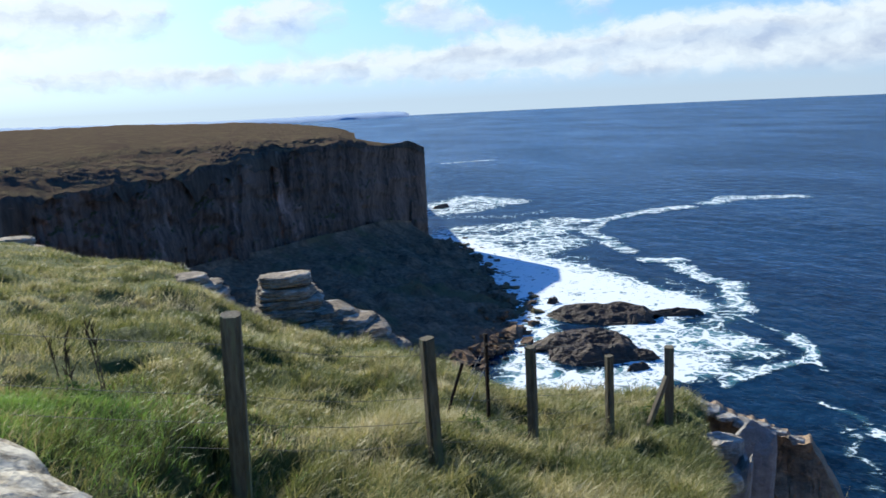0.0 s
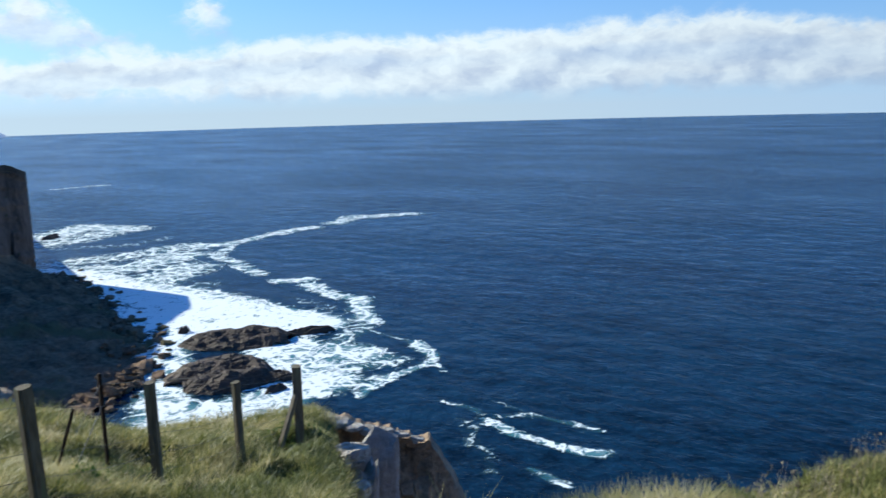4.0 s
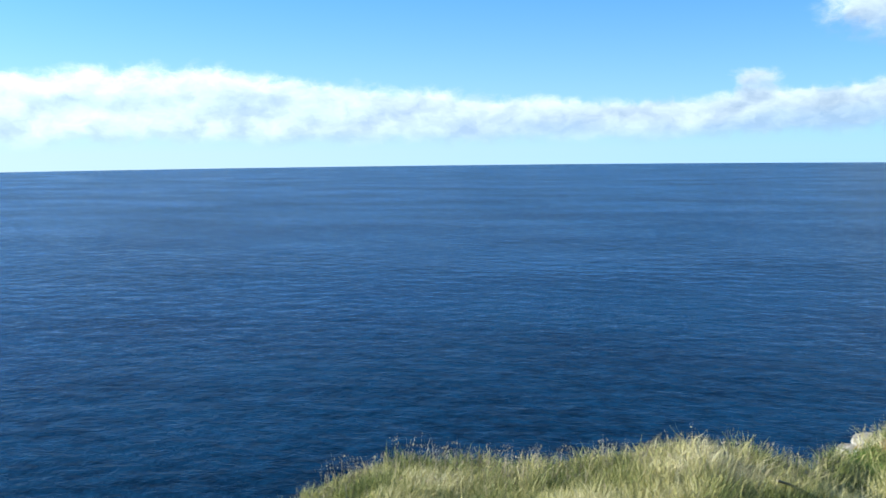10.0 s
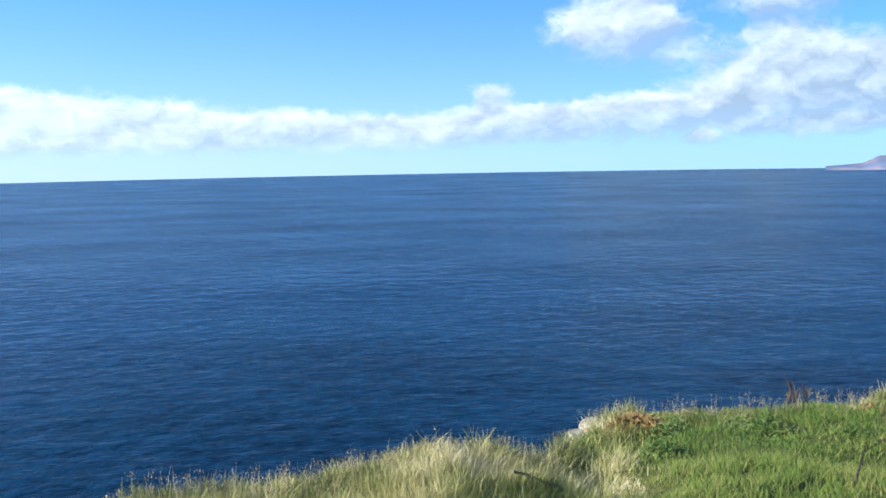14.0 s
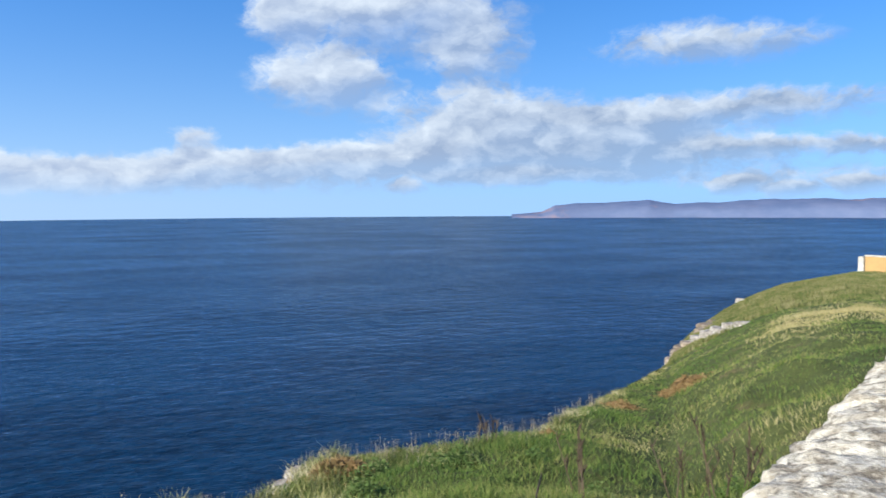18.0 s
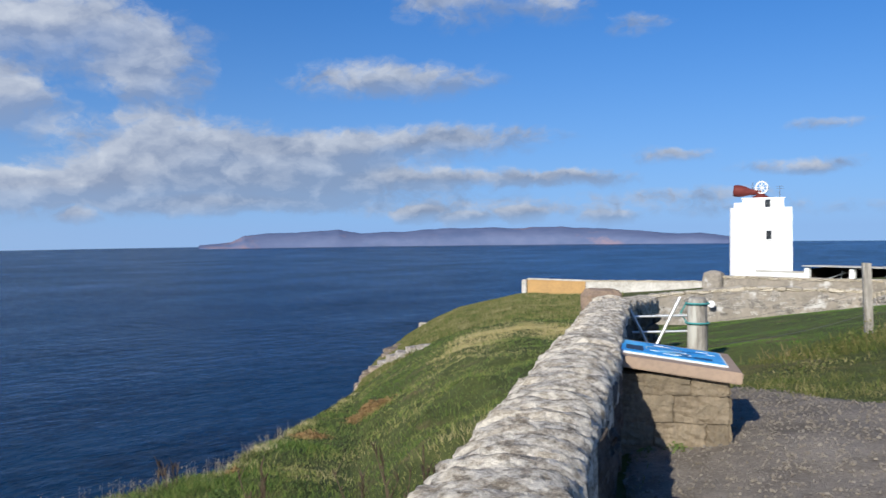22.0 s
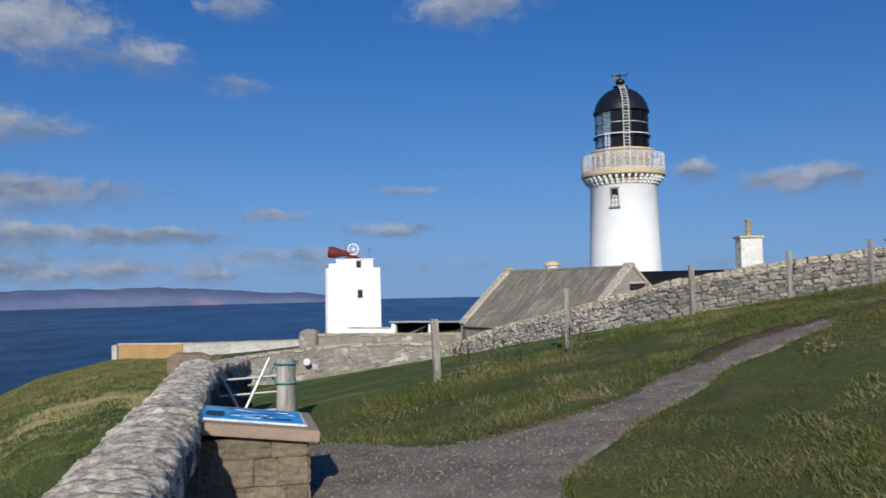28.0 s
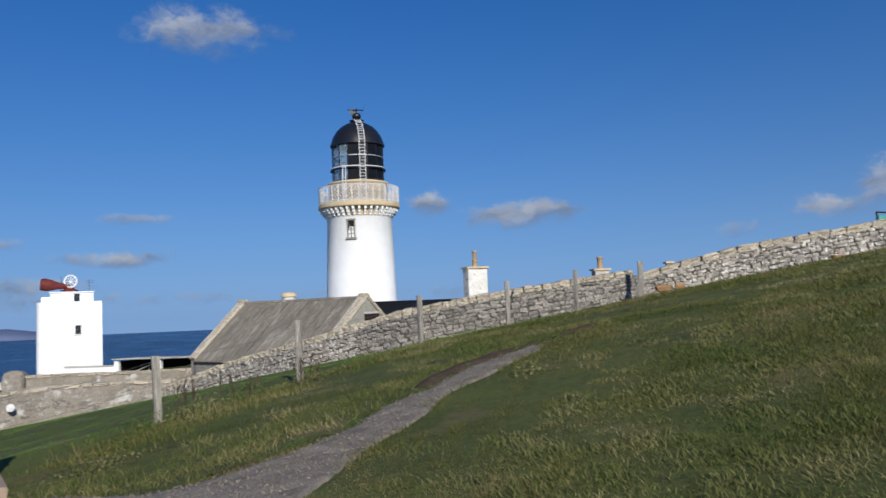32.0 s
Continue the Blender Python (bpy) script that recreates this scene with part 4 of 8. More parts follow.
LACE_FOAM = [([(231, 338), (227, 310), (229, 296), (214, 270), (205, 258)], 7, 0.86), ([(205, 258), (193, 247), (176, 239), (160, 236)], 8, 0.66), ([(210, 310), (205, 282)], 12, 0.46),
             ([(197, 247), (196, 226), (197, 219)], 2.2, 0.62), ([(197, 220), (192, 209), (185, 201)], 3.6, 1.0), ([(185, 201), (180, 188)], 2.2, 0.8), ([(185, 201), (171, 200), (158, 194), (144, 189)], 3.6, 0.9),
             ([(130, 287), (118, 262), (106, 238), (96, 212)], 11, 1.05), ([(97, 212), (114, 207), (134, 211), (150, 208)], 13, 1.2), ([(150, 232), (166, 238), (172, 222)], 14, 0.95), ([(150, 250), (166, 252)], 9, 1.25), ([(176, 215), (160, 214)], 10, 0.72), ([(140, 224), (158, 222)], 10, 1.0)]
STREAK_FOAM = [([(158, 169), (159, 160), (159, 152)], 2.6, 0.66), ([(157, 147), (155, 134), (157, 121), (161, 113)], 3.2, 0.95), ([(150, 150), (141, 135), (133, 126)], 5.0, 0.5), ([(161, 148), (169, 143)], 2.4, 0.56),
               ([(140, 118), (142, 108)], 3.0, 0.74), ([(172, 132), (168, 119)], 2.4, 0.5), ([(170, 156), (170, 146)], 2.4, 0.56), ([(171, 142), (172, 123)], 2.6, 0.66), ([(186, 500), (150, 560)], 12, 0.5)]
gx, gy = np.meshgrid(np.arange(78, 475, 2.0), np.arange(98, 720, 2.0), indexing="ij")
cover = np.zeros_like(gx)
wob_x, wob_y = gx + 3.5 * waves(gx * 0.07, gy * 0.07, 21), gy + 5 * waves(gx * 0.07, gy * 0.07, 22)
for pts, wd, st in OUTER_FOAM + SURF_FOAM + LACE_FOAM + STREAK_FOAM:
    for (x0, y0), (x1, y1) in zip(pts, pts[1:]):
        dx, dy = x1 - x0, y1 - y0
        q = np.clip(((wob_x - x0) * dx + (wob_y - y0) * dy) / (dx * dx + dy * dy), 0, 1)
        dist = np.hypot(wob_x - x0 - q * dx, (wob_y - y0 - q * dy) * 0.85)
        cover = np.maximum(cover, st * np.clip(1.35 - dist / wd, 0, 1))
V = np.stack([gx, gy, np.full_like(gx, SEA + 0.25)], -1).reshape(-1, 3)
Fq = grid_faces(*gx.shape)[:, ::-1]
keepf = cover.ravel()[Fq].max(1) > 0.02
foam = raw("surf_foam", V, Fq[keepf], M_SURF, label="white broken surf spread over the water round the skerries", category="foam")
foam.data.attributes.new("cover", "FLOAT", "POINT").data.foreach_set("value", cover.ravel().astype(np.float32))
gx, gy = np.meshgrid(np.arange(310, 500, 4.0), np.arange(1005, 1085, 4.0), indexing="ij")
c2 = 0.95 * (0.55 + 0.45 * waves(gx * 0.06, gy * 0.06, 24)) * np.clip(1.25 - np.abs(gy - 1046 + (gx - 390) * 0.05 + 4 * waves(gx * 0.03, gy * 0.03, 23)) / 10, 0, 1) * np.clip((500 - gx) / 60, 0, 1)
foam2 = raw("surf_line", np.stack([gx, gy, np.full_like(gx, SEA + 0.25)], -1).reshape(-1, 3), grid_faces(*gx.shape)[:, ::-1], M_SURF, label="thin white line of far surf on the water", category="foam")
foam2.data.attributes.new("cover", "FLOAT", "POINT").data.foreach_set("value", c2.ravel().astype(np.float32))

# ---- near ground: rings out to the brink, then down the cliff to the sea ----
azs = np.concatenate([np.arange(-60, 150, 0.4), np.arange(150, 300, 1.2)])
re = np.interp((azs + 60) % 360 - 60, B_AZ, B_R)
re = np.where(azs > 190, np.interp(azs, (190, 210, 270, 300), (300, 400, 400, 120)), re)
re = np.where(azs < -30, np.interp(azs, (-60, -30), (120, 70)), re)
re = re * (1 + 0.016 * waves(azs * 0.8, azs * 0, 31) * (np.abs(azs - 60) < 90))
u = np.concatenate([[0.0], np.linspace(0.015, 1, 130) ** 1.35])
R = 0.25 + u[:, None] * (re - 0.25)[None]
A = np.radians(azs)[None] + 0 * R
X, Y = R * np.sin(A), R * np.cos(A)
Z = land(X, Y)
rows = [np.stack([X, Y, Z], -1)]
for k, (out, drop) in enumerate([(0.15, 0.10), (0.30, 0.35)]):      # the turf rolls over the brink
    q = re + out * np.clip(re / 10, 0.6, 2.5)
    rows.append(np.stack([q * np.sin(A[0]), q * np.cos(A[0]), Z[-1] - drop], -1)[None])
G = np.concatenate(rows)
ground = obj("ground", G.reshape(-1, 3), grid_faces(G.shape[0], len(azs), True), M_TURF, label="rough grassy cliff top sloping to the brink", category="ground", kind="structure")
rows = [G[-1:]]
for k, (out, down) in enumerate([(0.01, 0.012), (0.015, 0.03), (0.02, 0.05), (0.03, 0.09), (0.05, 0.17), (0.07, 0.3), (0.10, 0.62), (0.14, 1.0)]):
    q = (re + 0.4) * (1 + out) + 9 * out * (1 + 1.2 * waves(azs * 0.9, azs * 0 + k, 40 + k)) + 0.25 * waves(azs * 2.5, azs * 0 + k * 3, 60 + k)
    z = Z[-1] - 0.35 + (SEA - 3 - Z[-1]) * down
    rows.append(np.stack([q * np.sin(A[0]), q * np.cos(A[0]), z], -1)[None])
G2 = np.concatenate(rows)
obj("cliff_near", G2.reshape(-1, 3), grid_faces(G2.shape[0], len(azs), True), M_BANK, label="dark sandstone cliff under the grassy brink", category="cliff", kind="structure")

# ---- the cliffs across the bay: bearing, distance of the face, height of the brow ----
FACE = [(-40, 300, -21), (-25, 280, -21), (-10, 275, -20.6), (-6.5, 290, -22.2), (-3, 305, -20.5), (0.3, 325, -22.2), (4, 350, -19), (8, 378, -17.2), (11.6, 408, -16.1), (13.5, 432, -19.8), (15.3, 458, -22.3), (16.7, 482, -24.9), (17.4, 493, -28.7)]
FA, FR, FZ = (np.array(c, float) for c in zip(*FACE))
az = np.linspace(-40, 17.4, 1000)
fr, fz = np.interp(az, FA, FR), np.interp(az, FA, FZ)
fz_even = fz - 1.0
fz = fz - 2.6 * np.abs(waves(az * 1.3, az * 0, 13, 3, 0.45)) * (az < 15)
gully = np.clip(waves(az * 0.55, az * 0, 3, 3, 0.5) * 1.3, -1, 1)
butt = 8 * gully + 0.7 * waves(az * 3, az * 0, 4, 3)
rnd = np.random.RandomState(19)
clefts = np.cumsum(rnd.uniform(0.35, 1.7, 60)) - 40          # upright joints that split the face into pillars
deep, slim, slant = rnd.uniform(0.4, 3.0, 60), rnd.uniform(0.08, 0.30, 60), rnd.uniform(-0.5, 0.5, 60)
rows = []
levels = np.concatenate([np.linspace(0, 0.3, 24), np.linspace(0.32, 1, 46)])
for v in levels:
    ledge = 1.6 * np.floor(v * 12 + 0.8 * waves(az * 2, az * 0, 15)) / 12 * 6
    r = fr - (8 * v + 0.5 * ledge + butt * (0.25 + 0.75 * min(1, v * 3)) + 0.4 * waves(az * 9, az * 0 + v * 14, 8, 4) + 2.6 * waves(az * 1.5, az * 0 + v * 22, 16, 4, 0.6))
    split = az[:, None] - clefts[None] - slant[None] * v - 0.22 * np.sin(v * 9 + np.arange(60))[None] * slim[None] * 4
    part_way = np.clip(0.6 + 0.9 * np.sin(v * 5 + np.arange(60) * 2.4), 0, 1)          # few joints run the whole height
    r = r + (deep * part_way * np.exp(-(split / slim) ** 2)).sum(1) * min(1, v * 7) * (az < 16.9)
    rows.append(np.stack([r * np.sin(np.radians(az)), r * np.cos(np.radians(az)), fz + (SEA - 2 - fz) * v], -1))
F = np.stack(rows)
cliff = obj("cliff_face", F.reshape(-1, 3), grid_faces(*F.shape[:2])[:, ::-1], M_CLIFF, True, label="dark shaded sandstone sea cliff with vertical buttresses", category="cliff", kind="structure")
# moor on top, rounding down to the brow
w = np.concatenate([[0], np.linspace(0.0006, 0.05, 84), np.geomspace(0.053, 1, 44)])
far = np.interp(az, (-40, 5, 9, 11.8, 12.65), (2600, 2200, 1600, 1150, 1010))
far = np.where(az > 12.7, fr + np.interp(az, (12.7, 17.4), (100, 2)), far)      # the far headland ends in a cliff of its own
zf = np.where(az > 12.7, fz_even - 1.5, np.interp(az, (-40, -9, -2, 4, 10, 12, 12.65), (-25, -24.5, -25, -33, -33, -32, -33.5)))
brow = (fr - 0.25 * butt - 0.5 * waves(az * 9, az * 0, 8, 4))[None]
r = fr[None] + w[:, None] * (far - fr)[None] + (brow - fr[None]) * np.exp(-w[:, None] * 160)
rise = np.interp(az, (-40, -10, 2, 8, 12, 17.4), (6, 7, 8, 3, 2, 3))
mx_, my_ = r * np.sin(np.radians(az))[None], r * np.cos(np.radians(az))[None]
start = fz_even[None] + (fz - fz_even)[None] * np.exp(-w[:, None] * 420)
step_n = waves(mx_ * 0.07, my_ * 0.05, 11, 4, 0.6)
step_n = 0.5 * step_n + 0.5 * np.round(step_n * 3) / 3
rough_top = np.minimum(w[:, None] * 130, 1) * (1.1 + 2.2 * np.exp(-w[:, None] * 22))
# short scarps across the slope: turf treads, and broken edges that face the bay
away = r - fr[None]
tread = away / 8.5 + 1.5 * waves(mx_ * 0.055, my_ * 0.055, 112, 5, 0.62)
scarp = np.floor(tread) + np.clip((tread - np.floor(tread)) / 0.32, 0, 1) - tread
scarp = scarp * np.clip(0.5 + 1.3 * waves(mx_ * 0.05, my_ * 0.05, 113, 4, 0.6), 0.05, 1.6) * np.interp(az, (-40, 2, 9, 14, 17.4), (2.3, 2.3, 1.8, 0.9, 0.4))[None] * np.exp(-away / 75) * np.clip(away / 4, 0, 1)
zz = scarp + start + 0.15 + (zf - fz_even - rise)[None] * (w[:, None] ** 0.8) + rise[None] * (1 - np.exp(-w[:, None] * 42)) + rough_top * step_n
MO = np.stack([r * np.sin(np.radians(az))[None], r * np.cos(np.radians(az))[None], zz], -1)
drop = MO[-1:].copy()
drop[..., 2] = SEA - 2
tongue = np.clip(np.interp(az, (-14, -4, 3, 9, 14), (11, 8.5, 5, 2.5, 1)) + 7 * waves(az * 0.9, az * 0, 17, 4, 0.6) * (az < 14), 0.3, 18)      # turf hanging down over the upper cliff
skirt = []
for q in (1.0, 0.75, 0.5, 0.25):
    v_ = tongue * q / (fz - SEA + 2)
    r_ = fr - (8 * v_ + butt * (0.25 + 0.75 * np.minimum(1, v_ * 3)) + 2.2 * q ** 0.5 + 0.6 * waves(az * 3, az * 0 + q * 5, 18, 3))
    skirt.append(np.stack([r_ * np.sin(np.radians(az)), r_ * np.cos(np.radians(az)), fz - tongue * q], -1))
MO = np.concatenate([np.stack(skirt), MO, drop])
moor = obj("moor", MO.reshape(-1, 3), grid_faces(*MO.shape[:2])[:, ::-1], M_MOOR, label="brown heather moorland on top of the far cliffs", category="moorland", kind="structure")

# scree and boulders at the foot of the cliff
SHORE = [(150, 480), (154, 462), (157, 445), (156, 420), (150, 389), (138, 342), (134, 314), (128, 288), (114, 260), (90, 240), (40, 222), (-30, 230)]
UPPER = [(146, 472), (140, 462), (131, 450), (120, 436), (108, 422), (98, 411), (80, 391), (66, 380), (45, 358), (20, 338), (-5, 315), (-30, 288)]
k = np.linspace(0, len(SHORE) - 1, 260)
lo = np.stack([np.interp(k, range(len(SHORE)), [p[i] for p in SHORE]) for i in (0, 1)], -1)
hi = np.stack([np.interp(k, range(len(UPPER)), [p[i] for p in UPPER]) for i in (0, 1)], -1)
zu = np.interp(k, (0, 1, 2, 4, 11), (-78, -72, -66, -60, -56))
v = np.linspace(0, 1, 60)[:, None]
px, py = lo[None, :, 0] * v + hi[None, :, 0] * (1 - v), lo[None, :, 1] * v + hi[None, :, 1] * (1 - v)
pz = zu[None] + (SEA - 1.2 - zu[None]) * v ** 0.62
edge = np.clip(v * 6, 0, 1)
amp = 2.0 + 1.4 * v
px = px + edge * 3.2 * waves(px * 0.09, py * 0.09, 51, 4) * v
pz = pz + edge * amp * np.abs(waves(px * 0.16, py * 0.16, 52, 3)) + edge * 0.8 * np.abs(waves(px * 0.5, py * 0.5, 53, 2))
TS = np.stack([px, py, pz], -1)
obj("scree_slope", TS.reshape(-1, 3), grid_faces(*TS.shape[:2]), M_TALUS, False, label="dark boulder scree under the cliff, running into the surf", category="scree", kind="structure")
boulder_kit = kit("boulder", 6, lambda rnd: stone(1, 1, 0.8, rnd, 0.22))
rnd = random.Random(5)
mats = []
for _ in range(420):
    j = rnd.uniform(0, 9.5)
    a = (np.interp(j, range(len(SHORE)), [p[0] for p in SHORE]), np.interp(j, range(len(SHORE)), [p[1] for p in SHORE]))
    s = 0.8 + 3.2 * rnd.random() ** 2.2
    off = rnd.gauss(-3, 6)
    mats.append(Matrix.Translation((a[0] + off + rnd.uniform(-4, 4), a[1] + rnd.uniform(-5, 5), SEA + 0.1 * s + max(0, -off) * 0.22)) @ Euler((rnd.uniform(-.4, .4), rnd.uniform(-.4, .4), rnd.uniform(0, 6))).to_matrix().to_4x4() @ Matrix.Diagonal((s * rnd.uniform(0.8, 1.5), s, s * 0.8, 1)))
joined("shore_boulders", boulder_kit, mats, M_TALUS, label="wet dark boulders scattered along the foot of the scree", category="boulders")


def skerry(label, centre, along, long, wide, high, seed):
    """A low tilted rock shelf standing in the sea, in steps."""
    q = np.linspace(0, 1, 40)
    th = np.linspace(0, 2 * np.pi, 90, endpoint=False)
    rad = (1 - q[:, None]) * (1 + 0.42 * waves(np.cos(th) * 2.0, np.sin(th) * 2.0, seed)[None] + 0.10 * waves(np.cos(th) * 7, np.sin(th) * 7, seed + 1)[None])
    x, y = rad * np.cos(th)[None] * long / 2, rad * np.sin(th)[None] * wide / 2
    body = np.clip((1 - rad / 1.05) * 2.6, 0, 1) ** 0.7 * (1 + 0.7 * y / wide + 0.3 * x / long) + 0.22 * waves(x * 0.22, y * 0.3, seed + 2, 4) * np.clip((1 - rad) * 5, 0, 1)
    shelf = np.floor(body * 6 + 0.5 * waves(x * 0.3, y * 0.3, seed + 3, 2)) / 6
    z = -1.0 + (high + 1) * (0.28 * shelf + 0.72 * body) + 0.5 * waves(x * 0.6, y * 0.9, seed + 4, 4, 0.6)
    a = radians(along)
    return obj("skerry", np.stack([centre[0] + x * math.cos(a) - y * math.sin(a), centre[1] + x * math.sin(a) + y * math.cos(a), SEA + z], -1).reshape(-1, 3), grid_faces(40, 90, True), M_SKERRY, False,
               label=label, category="sea rock", group="skerries in the surf")


skerry("long brown rock shelf tapering into white surf", (153, 271), -38, 46, 22, 3.4, 70)
skerry("low rock tail of the shelf awash in foam", (176, 262), -20, 26, 6, 2.0, 75)
skerry("broad brown stepped rock standing in white surf", (127, 238), -50, 38, 32, 4.2, 80)
skerry("small wet rock beside the broad stepped rock", (138, 222), -30, 14, 6, 2.5, 85)
skerry("small dark rock among broken foam near the scree", (146, 300), 10, 6, 4, 2.2, 90)
skerry("low dark reef rock off the end of the cliff", (206, 618), 30, 22, 9, 2.0, 98)
skerry("small dark rock awash below the long shelf", (132, 213), 0, 9, 4, 1.8, 95)

# ---- far land over the sea ----
def ridge(name, az0, az1, dist, tops, material, label, seed):
    a = np.linspace(az0, az1, 240)
    h = np.interp(a, [p[0] for p in tops], [p[1] for p in tops]) * (1 + 0.05 * waves(a * 2.2, a * 0, seed)) + 1.0 * waves(a * 4, a * 0, seed + 1) * (a > az0 + 1) * (a < az1 - 1)
    rows = []
    for v, back in ((0, 0), (0.35, 20), (0.6, 60), (0.85, 160), (1, 330), (0.9, 420)):
        rr = dist + back + 16 * waves(a * 1.2, a * 0 + v * 4, seed + 2, 2)
        rows.append(np.stack([rr * np.sin(np.radians(a)), rr * np.cos(np.radians(a)), SEA - 1 + (h + 1) * v], -1))
    q = np.stack(rows)
    return obj(name, q.reshape(-1, 3), grid_faces(*q.shape[:2])[:, ::-1], material, label=label, category="far land", kind="structure")


# island hills: haze sits in their colour, the reddish cliffs are their own
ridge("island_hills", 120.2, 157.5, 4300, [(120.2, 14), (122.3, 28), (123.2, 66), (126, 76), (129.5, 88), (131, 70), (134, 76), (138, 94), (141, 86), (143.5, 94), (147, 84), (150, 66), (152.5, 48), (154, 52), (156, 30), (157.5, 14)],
      M_HAZY_ISLE, "long low island of hills, tinted purple-grey for haze, with reddish sea cliffs", 61)
ridge("far_coast", -14, 16.5, 4500, [(-14, 50), (-10, 46), (-6, 40), (-2, 30), (3, 24), (8, 22), (12, 24), (14.5, 30), (16.2, 22), (16.5, 8)], M_COAST, "pale blue distant headland in sea haze", 66)

# ---- stone shapes ----
def rock_bed(sx, sy, sz, seed, rough=0.05, square=3.2):
    """One thick bed of weathered sandstone: rounded boxy outline, worn rims, thin notches along its sides."""
    bm = bmesh.new()
    na = 44
    prof = [(0.78, -0.5), (0.93, -0.47), (0.985, -0.36), (1.0, -0.2), (0.955, -0.12), (0.99, -0.04), (1.0, 0.12), (0.965, 0.2), (0.985, 0.28), (0.95, 0.40), (0.86, 0.47), (0.6, 0.5), (0.3, 0.5)]
    rings = []
    for q, z in prof:
        ring = []
        for k in range(na):
            a = 2 * math.pi * k / na
            c, d = math.cos(a), math.sin(a)
            e = (abs(c) ** square + abs(d) ** square) ** (-1 / square)
            x, y = c * e * 0.5 * q, d * e * 0.5 * q
            n1 = noise.noise(Vector((x * 3 + seed * 3.1, y * 3, z * 0.7 + seed)))
            n2 = noise.noise(Vector((x * 9 + seed, y * 9, z * 5)))
            n3 = noise.noise(Vector((x * 2 + seed, y * 2 + 7, 0)))
            g = 1 + 0.20 * n1 + 1.6 * rough * n2
            ring.append(bm.verts.new((x * g * sx, y * g * sy, (z * (1 + 0.2 * n3) + 0.10 * n3 + 0.7 * rough * n2) * sz)))
        rings.append(ring)
    for lo, hi in zip(rings, rings[1:]):
        for k in range(na):
            bm.faces.new((lo[k], lo[(k + 1) % na], hi[(k + 1) % na], hi[k]))
    bm.faces.new(rings[-1]), bm.faces.new(rings[0][::-1])
    return bm


# ---- walls ----
rubble_kit = kit("stone", 14, lambda rnd: stone(1, 1, 1, rnd, 0.10))
cope_kit = kit("coping_stone", 10, lambda rnd: stone(1, 1, 1, rnd, 0.075, 2))


def along_line(pts):
    """Running lengths and an interpolator for a line of (x, y, z, ...) points."""
    p = np.array(pts, float)
    s = np.concatenate([[0], np.cumsum(np.hypot(*np.diff(p[:, :2], axis=0).T))])
    return s, lambda q: np.array([np.interp(q, s, p[:, k]) for k in range(p.shape[1])])


def core_strip(name, pts, thick, sink, material, label, step=0.5, cap=0.0):
    """The body of a wall along (x, y, top) points, down into the ground."""
    s, at = along_line(pts)
    q = np.arange(0, s[-1] + step * 0.5, step)
    P = np.array([at(min(k, s[-1])) for k in q])
    d = np.gradient(P[:, :2], axis=0)
    d /= np.linalg.norm(d, axis=1)[:, None]
    nrm = np.stack([-d[:, 1], d[:, 0]], -1)
    base = np.array([min(ground_z(*(p[:2] + w * nn)) for w in (-thick, 0, thick)) for p, nn in zip(P, nrm)]) - 0.35
    rows = []
    for w, top in ((-0.5, 0), (-0.5, 1), (0.5, 1), (0.5, 0)):
        xy = P[:, :2] + nrm * thick * w
        z = np.where(top, P[:, 2] - sink, base)
        rows.append(np.column_stack([xy, z]))
    G = np.stack(rows)
    nq = len(q)
    F = [tuple(f) for f in grid_faces(4, nq)] + [(0, nq, 2 * nq, 3 * nq), (4 * nq - 1, 3 * nq - 1, 2 * nq - 1, nq - 1)]
    return obj(name, G.reshape(-1, 3), F, material, False, label=label, category="wall", kind="structure")


def stone_face(wall, pts, side, thick, cope, size, material, seed, keep=300, near=None):
    """Rubble stones in uneven courses on one face of a wall."""
    rnd = random.Random(seed)
    s, at = along_line(pts)
    mats = []
    z_off = 0.0
    top_h = 2.2
    while z_off < top_h:
        h = size[1] * rnd.uniform(0.75, 1.25)
        q = -rnd.random() * size[0]
        while q < s[-1]:
            ln = size[0] * rnd.choice((0.5, 0.7, 0.9, 1.0, 1.2, 1.6))
            mid = min(max(q + ln / 2, 0), s[-1])
            p, p2 = at(mid), at(min(mid + 0.2, s[-1]) if mid < s[-1] - 0.2 else mid)
            p1 = at(max(mid - 0.2, 0))
            d = Vector((p2[0] - p1[0], p2[1] - p1[1], (p2[2] - p1[2]) * 0.8)).normalized()
            nn = Vector((-d.y, d.x, 0)).normalized() * side
            z = p[2] - cope - z_off - h / 2
            g = ground_z(p[0] + nn.x * thick * 0.6, p[1] + nn.y * thick * 0.6)
            if z > g - h * 0.6:
                m = frame_of((p[0] + nn.x * (thick / 2 - 0.07 + rnd.uniform(-0.02, 0.02)), p[1] + nn.y * (thick / 2 - 0.07), z + rnd.uniform(-0.02, 0.02)), d)
                m = m @ Euler((rnd.uniform(-.14, .14), rnd.uniform(-.2, .2), rnd.uniform(-.12, .12))).to_matrix().to_4x4() @ Matrix.Diagonal((ln * rnd.uniform(0.84, 1.0), 0.2 + rnd.uniform(-0.03, 0.03), h * rnd.uniform(0.72, 1.12), 1))
                mats.append(m)
            q += ln
        z_off += h * 0.97
    if near:
        mats.sort(key=lambda m: (m.translation.xy - Vector(near)).length)
    pieces("stone", rubble_kit_for(material), mats, material, wall, keep)
    return mats


KITS = {}


def rubble_kit_for(material, source=None):
    """The stone kit, copied once for each material."""
    key = (material.name, id(source))
    if key not in KITS:
        out = []
        for me in (source or rubble_kit):
            c = me.copy()
            c.materials.clear()
            c.materials.append(material)
            out.append(c)
        KITS[key] = out
    return KITS[key]


